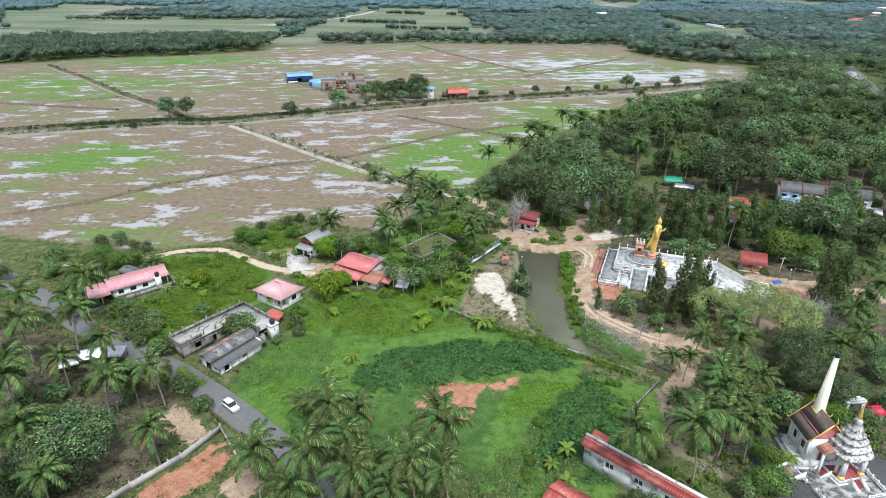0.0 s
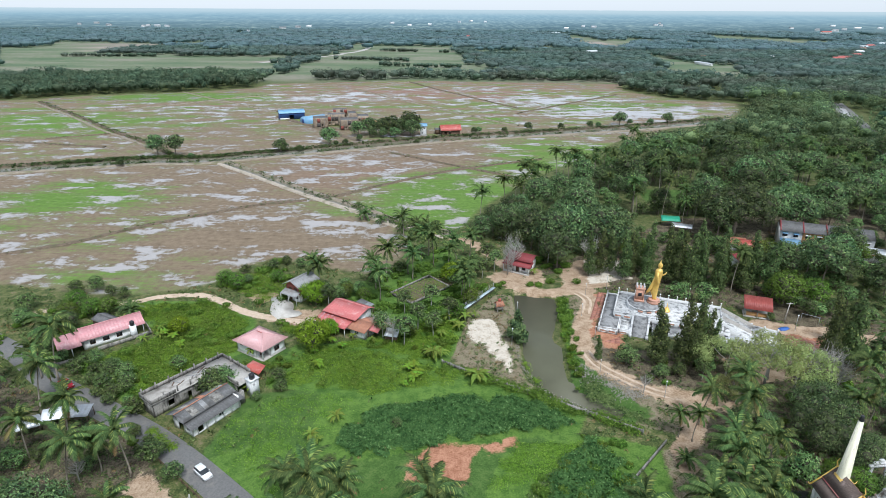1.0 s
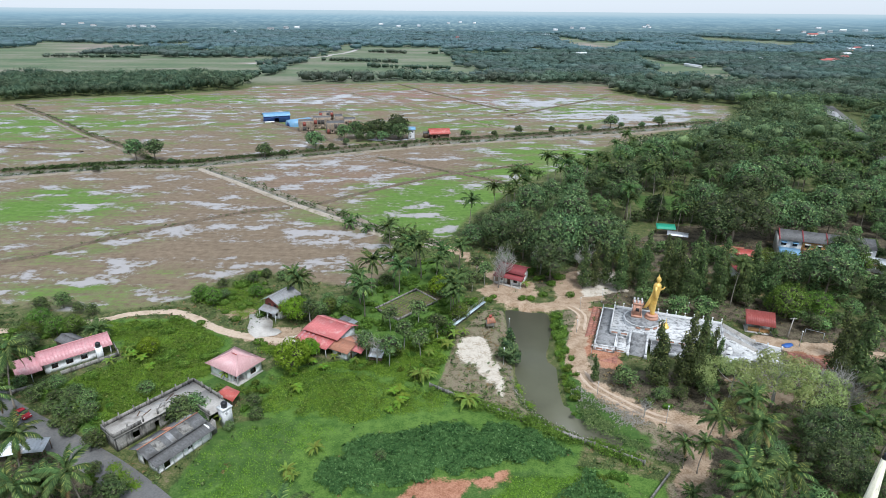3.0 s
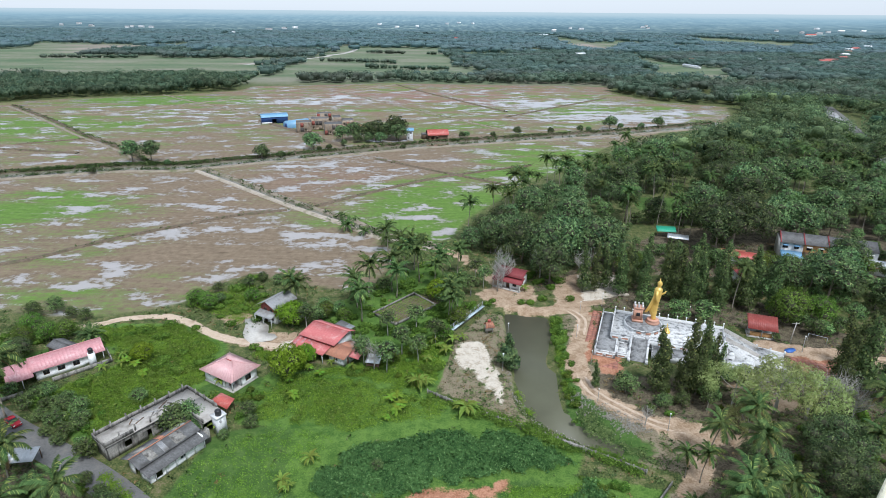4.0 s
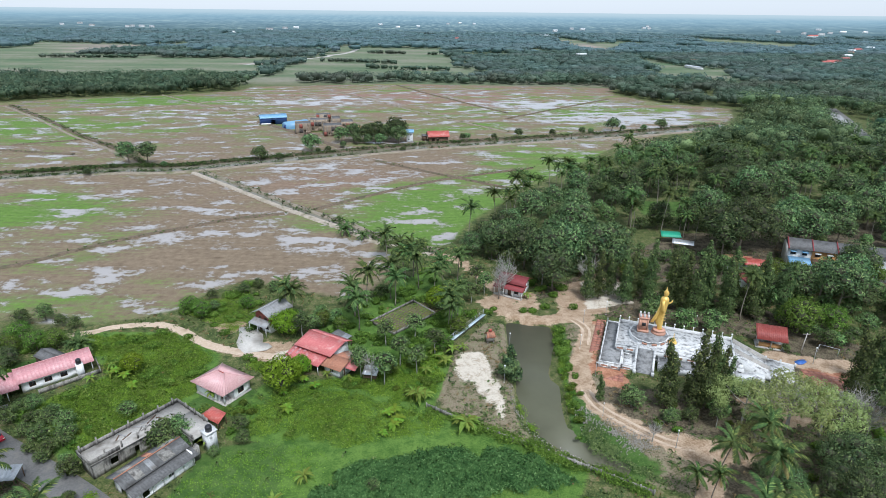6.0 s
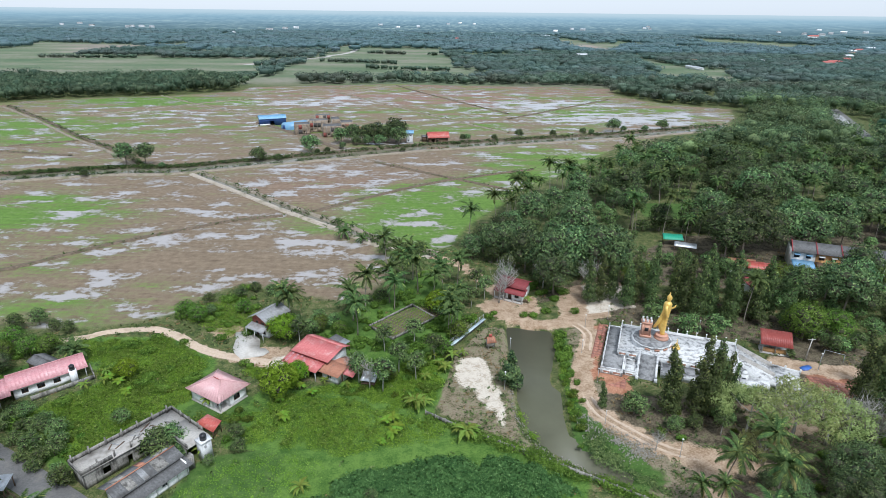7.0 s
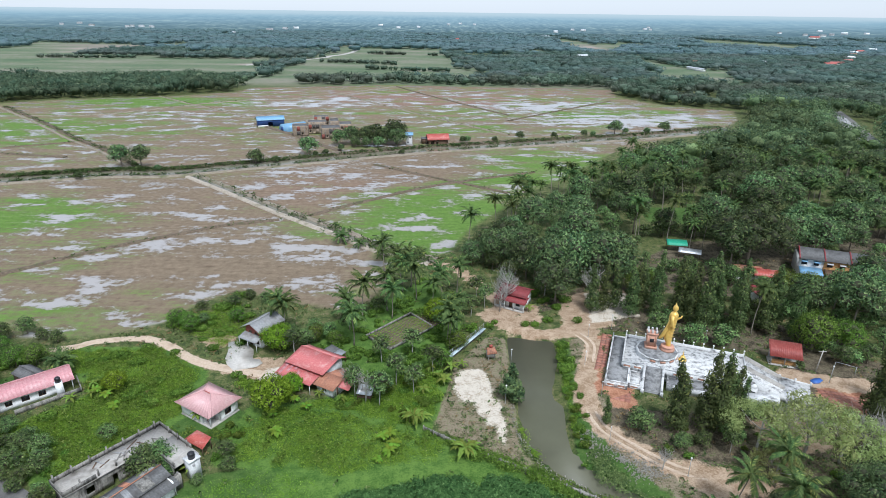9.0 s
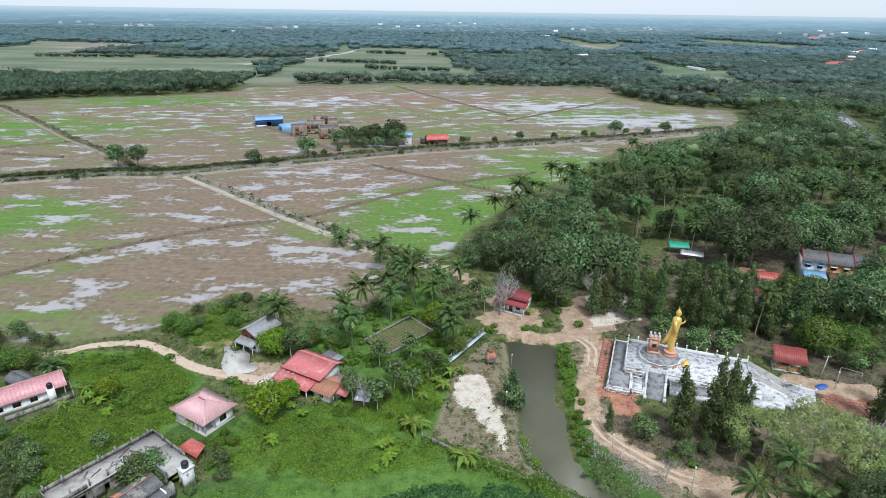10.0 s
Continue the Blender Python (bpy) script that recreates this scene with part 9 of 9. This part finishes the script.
r4 = random.Random(6)
M["aged"] = AGED = surface("aged_wall", (0.2, 0.155, 0.115), (0.36, 0.285, 0.205), (0.07, 0.055, 0.045), 0.5, 0.92, streak=True, dirt=(0.5, 0.7))
FADED = surface("faded_red_paint", (0.2, 0.055, 0.042), (0.32, 0.095, 0.07), (0.1, 0.07, 0.06), 0.5, 0.9)
SOOT = surface("sooty_board", (0.05, 0.045, 0.042), (0.1, 0.09, 0.08), None, 0.6, 0.9)


def block(x0, y0, x1, y1, h):
    """One derelict hall: streaked walls with dark openings, patched panels and slim piers."""
    for a, b in (((x0, y0), (x1, y0)), ((x1, y0), (x1, y1)), ((x1, y1), (x0, y1)), ((x0, y1), (x0, y0))):
        ln = math.dist(a, b)
        m = max(2, round(ln / 2.6))
        wall(DB, a, b, h, "aged", [("o", ln * (k + 0.3) / m, ln * (k + 0.7) / m, z, z + 1.3) for k in range(m) for z in np.arange(1.2, h - 2, 3.2) if r4.random() < 0.4])
    part("roof_slab", Geo().box(x0 + 0.17, y0 + 0.17, h - 0.5, x1 - 0.17, y1 - 0.17, h - 0.3), M["grey_sheet"], DB)
    for ax in (0, 1):
        lo, hi = (x0, x1) if ax == 0 else (y0, y1)
        m = max(2, round((hi - lo) / 2.6))
        for k in range(m):
            p0, p1 = lo + (hi - lo) * (k + 0.08) / m, lo + (hi - lo) * (k + 0.92) / m
            for z in np.arange(0.3, h - 2.5, 3.2):
                if r4.random() < 0.5:
                    t = 2.7
                    g = Geo().box(p0, y0 - 0.06, z, p1, y0 - 0.003, z + t) if ax == 0 else Geo().box(x0 - 0.06, p0, z, x0 - 0.003, p1, z + t)
                    part("patched_panel", g, r4.choice([FADED, FADED, SOOT, AGED]), DB)
            g = Geo().box(p0 - 0.3, y0 - 0.14, 0, p0 - 0.08, y0 - 0.003, h + 0.1) if ax == 0 else Geo().box(x0 - 0.14, p0 - 0.3, 0, x0 - 0.003, p0 - 0.08, h + 0.1)
            part("pier", g, M["concrete"], DB)


block(-16, 4, -6, 14, 6.6)
block(-6, 10, 6, 20, 7.8)
block(-2, 20.2, 8, 28, 9.6)
block(2, -8, 14, 4, 7)
block(14.2, 2, 22, 14, 7.4)
block(8.2, 8, 14, 20, 8.6)
h = thing("tower_house", "small two-storey white house with a blue roof", "house", -15.4, 384, 0, 5)
for a, b in (((-2, -2), (2, -2)), ((2, -2), (2, 2)), ((2, 2), (-2, 2)), ((-2, 2), (-2, -2))):
    wall(h, a, b, 6.0, "old_white", [("w", 0.8, 1.8, 1, 2.2), ("w", 2.2, 3.2, 4, 5.2)])
gable(h, -2, 2, -2, 2, 6.0, 7.4, "sky_tin", 0.6, 6)
h = thing("farmhouse", "open timber farmhouse with a bright red metal roof", "house", -3.2, 383, 0, 10)
for a, b in (((0, 0), (12, 0)), ((12, 0), (12, 7)), ((12, 7), (0, 7)), ((0, 7), (0, 0))):
    wall(h, a, b, 2.8, "wood", [("o", 1.5, 3.5, 0.4, 2.2), ("o", 4.5, 6.0, 0.4, 2.2)])
gable(h, 0, 12, 0, 7, 3.0, 6.0, "red_tin", 0.9, 16)
sh = thing("shed", "small grey shed beside the farmhouse", "shed", -7.5, 386, 0, 10)
for a, b in (((0, 0), (3, 0)), ((3, 0), (3, 4)), ((3, 4), (0, 4)), ((0, 4), (0, 0))):
    wall(sh, a, b, 3, "wood")
gable(sh, 0, 3, 0, 4, 3.0, 3.6, "grey_sheet", 0.3, 4)
g = Geo()
g.prism([(-26, 372), (-4, 375), (20, 384), (18, 380), (-2, 371), (-24, 368)], 0.0, 0.12)
structure("farm_yard", g, M["track"], "pale earth farmyard beside the canal")
g = Geo()
g.prism([(-77, 443), (-68, 442), (-45, 430), (-56, 425)], 0.0, 0.5)
structure("sand_heap", g, surface("orange_sand", (0.5, 0.3, 0.15), (0.6, 0.4, 0.22), None, 0.3, 0.95, vary=0), "bank of orange sand behind the derelict factory")

# trees round the farm and along the canal, each on its own
farm = tree("field_tree", "round dark green tree standing among the paddies", 9, 9, 1000, 0.6, "leaf", 71, 0.15, 9, 0.25)
FARM = [(-93.8, 329.3, 0.85), (-84, 333, 0.5), (-70.4, 352.8, 1.3), (-61, 352, 0.45), (-66, 349, 0.4), (-54, 364, 0.5), (-57, 379, 1.2), (-50, 383, 1.4), (-43, 381, 1.35), (-36.5, 380, 1.6), (-30, 383, 1.3), (-24, 386, 1.8), (-22, 379, 1.35), (-47, 374, 0.8), (-40, 374, 0.8), (-33, 374, 0.85), (-18, 355, 0.4),
        (-168, 296, 0.5), (-138.6, 314, 0.4), (38, 392, 0.5), (54.8, 401.5, 0.7), (78, 406, 0.55), (99, 413, 0.6), (105, 413, 0.5), (122.5, 424, 1.15), (130, 424, 0.55), (159, 432, 0.95), (145, 426, 0.55), (18, 389, 0.55), (21, 390, 0.55)]
plant(farm, FARM, group="trees along the canal")
tall = tree("field_tree", "upright twin-crowned tree standing by the canal", 13, 9.5, 1000, 0.62, "leaf", 72, 0.22, 10, 0.28)
plant(tall, [(-159.3, 319.4, 0.95), (-148.9, 318.6, 1.0)], group="trees along the canal")
r5 = np.random.default_rng(8)
g = Geo()
for line, off, n in ((CANAL, -7.2, 1100), (CANAL, -5.4, 700), (CANAL, 4.9, 420), (SIDE, -3.2, 70), (LEFT, -2.2, 220), (SIDE, -0.4, 60)):
    sp = spline(line, 20)
    idx = r5.integers(0, len(sp) - 1, n)
    d = sp[idx + 1] - sp[idx]
    d /= np.linalg.norm(d, axis=1)[:, None] + 1e-9
    c = sp[idx] + np.c_[d[:, 1], -d[:, 0]] * (off + r5.normal(size=n)[:, None] * 0.9)
    for q in range(11):
        o = r5.normal(size=(n, 3)) * (0.75, 0.75, 0.35)
        sprays(g, np.c_[c, np.full(n, 0.95)] + o, np.tile((0, 0, 1.0), (n, 1)), 0.55, r5)
single("bank_scrub", g, M["scrub"], "dark scrub growing along the canal banks", "plants", kind="stuff")

# roofs and road in the far country
for x, y, w, d, hh, key, rz, text in [(379, 922, 40, 5, 3, "zinc", -79, "long distant white-roofed farm shed"), (255, 1116, 18, 8, 6, "sheet_white", 10, "distant white building among trees"), (652, 1029, 24, 8, 5, "red_tin", 8, "distant long red-roofed building"), (630, 1010, 15, 7, 5, "red_tin", -10, "distant red-roofed house beside woodland"),
                                       (856, 1298, 18, 9, 7, "sheet_white", 12, "distant pale building in the town"), (890, 1330, 16, 8, 8, "red_tin", 12, "distant red-roofed house in the town"), (965, 1405, 20, 9, 8, "sheet_white", 0, "distant white block in the town"), (522, 1020, 18, 10, 5, "zinc", 20, "distant zinc-roofed shed among trees"), (100, 1320, 26, 10, 5, "red_tin", 5, "distant red roof beside the plain"),
                                       (-656, 2050, 18, 9, 6, "zinc", 5, "distant zinc factory roof"), (-825, 2088, 14, 9, 6, "zinc", 5, "distant white house in the woodland"), (1278, 2151, 34, 12, 8, "red_tin", 5, "distant red-roofed row in the town"), (700, 1075, 18, 8, 6, "red_tin", 20, "distant red-roofed house beside the road"), (740, 1130, 14, 8, 8, "sheet_white", 10, "distant white house beside the road"), (-290, 1560, 12, 8, 5, "zinc", 20, "distant white house among plantations"), (60, 1700, 26, 12, 6, "red_tin", 0, "distant red-roofed house in the lowland"), (-1000, 1900, 16, 8, 5, "zinc", 0, "distant white house in the lowland"), (330, 1960, 26, 12, 6, "sheet_white", 0, "distant white house across the lowland"), (-205, 1560, 14, 8, 5, "sheet_white", 0, "distant white house at the bend"), (820, 1240, 20, 10, 6, "rust_tile", 12, "distant brown-roofed house in the town"), (410, 1010, 16, 9, 5, "rust_tile", 12, "distant brown-roofed house among trees")]:
    h = thing("distant_building", text, "building", x, y, 0, rz)
    part("wall", Geo().box(-w / 2, -d / 2, 0, w / 2, d / 2, hh), M["white"], h)
    part("roof", Geo().sheet((-w / 2 - 1, -d / 2 - 1, hh), (w / 2 + 1, -d / 2 - 1, hh), (w / 2 + 1, 0, hh + d * 0.3), (-w / 2 - 1, 0, hh + d * 0.3), 10).sheet((w / 2 + 1, d / 2 + 1, hh), (-w / 2 - 1, d / 2 + 1, hh), (-w / 2 - 1, 0, hh + d * 0.3), (w / 2 + 1, 0, hh + d * 0.3), 10), M[key], h)
r8 = random.Random(44)
for cx, cy, n in ((-1150, 2500, 6), (-1500, 2700, 5), (-560, 2450, 4), (-200, 2900, 4), (500, 2600, 4), (1000, 3000, 5), (1500, 2500, 6), (1800, 2800, 5), (150, 3300, 4)):
    for k in range(n // 2 + 1):
        x, y = cx + r8.uniform(-110, 110), cy + r8.uniform(-160, 160)
        z = 3.0 + max(0.0, 76 - y * (0.0345 - 1.27e-5 * (y - 2200)))
        w, d = r8.uniform(12, 24), r8.uniform(8, 12)
        h = thing("distant_building", "distant pale house at the edge of the lowland woods", "building", x, y, z, r8.uniform(-20, 20))
        part("wall", Geo().box(-w / 2, -d / 2, 0, w / 2, d / 2, 6), M["white"], h)
        part("roof", Geo().sheet((-w / 2 - 1, -d / 2 - 1, 6), (w / 2 + 1, -d / 2 - 1, 6), (w / 2 + 1, 0, 9), (-w / 2 - 1, 0, 9), 4).sheet((w / 2 + 1, d / 2 + 1, 6), (-w / 2 - 1, d / 2 + 1, 6), (-w / 2 - 1, 0, 9), (w / 2 + 1, 0, 9), 4), M[r8.choice(["zinc", "sheet_white", "pale_sheet", "pale_sheet"])], h)
for name, pts, half, key, text in (("far_road", [(-280, 916), (-240, 1000), (-196, 1075), (-190, 1120), (-172, 1180), (-168, 1300), (-200, 1450), (-192, 1600)], 4.5, "pale_concrete", "pale road winding across the plain"), ("town_road", [(1100, 1500), (809, 1146), (700, 1000), (640, 900)], 6, "pale_concrete", "pale road leading to the town"), ("highway", [(345, 540), (324, 490), (306, 450), (289, 412), (262, 350), (240, 300), (200, 220), (150, 160), (135, 120)], 5.5, "asphalt", "grey main road among the trees")):
    g = Geo()
    ribbon(g, spline(pts, 8), [(-half - 0.3, 0.0), (-half, 0.25), (half, 0.25), (half + 0.3, 0)])
    structure(name, g, M[key], text)
for k in range(9):
    x, y = 300 + 2.8 * k, 434 + 6.0 * k
    sh = thing("roadside_stall", "white-roofed market stall beside the main road", "stall", x - 7, y + 2, 0, 62, "market stalls")
    part("roof", Geo().sheet((-2.4, -3.5, 3.0), (2.4, -3.5, 3.0), (2.4, 3.5, 3.8), (-2.4, 3.5, 3.8), 5), M["pale_sheet"], sh)
    for px, py in ((-2.1, -3.2), (2.1, -3.2), (-2.1, 3.2), (2.1, 3.2)):
        post(sh, px, py, 0, 3.0 if py < 0 else 3.7, 0.2)

# ---------------------------------------------------------------- stones and cars
r6 = np.random.default_rng(12)
g = Geo()
BANK = spline([(18.4, 124), (18.6, 117), (19.4, 113), (20.8, 108.8), (23.2, 105), (26.5, 102.4), (31, 99), (37, 95.8)], 10)
spots6 = [(*(BANK[r6.integers(len(BANK))] + r6.normal(size=2) * 0.45), r6.uniform(0.04, 0.15)) for _ in range(300)]
for _ in range(16):
    cx, wide = r6.uniform(32, 42), r6.uniform(0.5, 1.5)
    cy = 112 - (cx - 33) * 0.8 + r6.normal() * 2.0
    spots6 += [(cx + r6.normal() * wide, cy + r6.normal() * wide * 0.8, r6.uniform(0.03, 0.17)) for _ in range(int(55 * wide))]
for x, y, s in spots6:
    a = r6.uniform(0, 6.28, 3)
    v = np.array([(sx, sy, sz) for sx in (-1, 1) for sy in (-1, 1) for sz in (-1, 1)]) * r6.uniform(0.6, 1.1, (8, 3)) * s * (1, 0.8, 0.6)
    v = v @ np.array(Euler(tuple(a)).to_matrix()).T + (x, y, s * 0.3)
    g.add(v, [(0, 1, 3, 2), (4, 6, 7, 5), (0, 4, 5, 1), (2, 3, 7, 6), (0, 2, 6, 4), (1, 5, 7, 3)])
single("rubble", g, M["stone"], "pale broken rubble along the pond bank", "stones", kind="stuff")


def car(name, label, mt, x, y, rz, saloon):
    ob = thing(name, label, "car", x, y, 0.1, rz)
    ln, w = 3.9, 1.66
    sx = [-ln / 2, -ln / 2 + 0.12, -ln * 0.2, ln * 0.2, ln / 2 - 0.1, ln / 2]
    z = [0.72, 0.95, 0.98, 0.95, 0.8, 0.55]
    v, f = [], []
    for xx, zz in zip(sx, z):
        tuck = 0.94 if abs(xx) > ln * 0.45 else 1.0
        v += [(xx, -w / 2 * tuck, 0.26), (xx, -w / 2 * tuck, zz - 0.12), (xx, -w / 2 * tuck * 0.9, zz), (xx, w / 2 * tuck * 0.9, zz), (xx, w / 2 * tuck, zz - 0.12), (xx, w / 2 * tuck, 0.26)]
    for i in range(5):
        f += [(i * 6 + j, (i + 1) * 6 + j, (i + 1) * 6 + (j + 1) % 6, i * 6 + (j + 1) % 6) for j in range(6)]
    g = Geo().add(v, f)
    g.f.append(np.array([[5, 4, 3, 2, 1, 0], [30, 31, 32, 33, 34, 35]]))
    part("body", g, M[mt], ob)
    back = -ln / 2 + (0.75 if saloon else 0.2)
    cab = [(back, 0.96), (back + (0.55 if saloon else 0.28), 1.44), (0.35, 1.5), (1.05, 0.95)]
    hw = [0.74, 0.62, 0.62, 0.74]
    cv = [(xx, sd * q, zz) for (xx, zz), q in zip(cab, hw) for sd in (-1, 1)]
    part("cabin", Geo().add(cv, [(0, 2, 3, 1), (4, 6, 7, 5), (0, 6, 4, 2), (1, 3, 5, 7)]), M["glass"], ob, "dark glazed windows")
    part("roof", Geo().add([(cab[1][0] - 0.05, -0.64, 1.44), (cab[2][0] + 0.05, -0.64, 1.5), (cab[2][0] + 0.05, 0.64, 1.5), (cab[1][0] - 0.05, 0.64, 1.44), (cab[1][0], -0.58, 1.53), (cab[2][0], -0.58, 1.57), (cab[2][0], 0.58, 1.57), (cab[1][0], 0.58, 1.53)],
                           [(3, 2, 1, 0), (4, 5, 6, 7), (0, 1, 5, 4), (1, 2, 6, 5), (2, 3, 7, 6), (3, 0, 4, 7)]), M[mt], ob)
    for xx in (-1.2, 1.2):
        for sd in (-1, 1):
            wh = part("wheel", Geo().tube([(xx, sd * 0.62, 0.3), (xx, sd * 0.84, 0.3)], [0.3, 0.3], 12), M["rubber"], ob)
            part("rim", Geo().tube([(xx, sd * 0.83, 0.3), (xx, sd * 0.855, 0.3)], [0.18, 0.18], 8), M["steel"], wh)
    for sd in (-1, 1):
        part("headlight", Geo().box(ln / 2 - 0.16, sd * 0.6 - 0.17, 0.6, ln / 2 - 0.02, sd * 0.6 + 0.17, 0.74), M["lamp"], ob)
        part("tail_light", Geo().box(-ln / 2 - 0.02, sd * 0.62 - 0.12, 0.62, -ln / 2 + 0.06, sd * 0.62 + 0.12, 0.86), M["red_tin"], ob)
        part("mirror", Geo().box(0.7, sd * 0.82 - 0.08, 0.95, 0.85, sd * 0.82 + 0.08, 1.08), M[mt], ob)
    return ob


car("car", "small white hatchback driving on the lane", "car_white", -41.2, 79.9, -39, False)
car("car", "small dark red saloon driving on the lane", "car_red", -81.0, 105.6, -31, True)
r7 = np.random.default_rng(19)
g = Geo()
for k, pts in enumerate(BUNDS):
    sp = spline(pts, 24)
    n = int(np.linalg.norm(np.diff(sp, axis=0), axis=1).sum() * 0.55)
    c = sp[r7.integers(0, len(sp), n)] + r7.normal(size=(n, 2)) * 0.6
    for q in range(4):
        sprays(g, np.c_[c, np.full(n, 0.55)] + r7.normal(size=(n, 3)) * (0.4, 0.4, 0.12), np.tile((0, 0, 1.0), (n, 1)), 0.5, r7)
single("bund_grass", g, M["scrub"], "dark weeds growing on the paddy banks", "plants", kind="stuff")
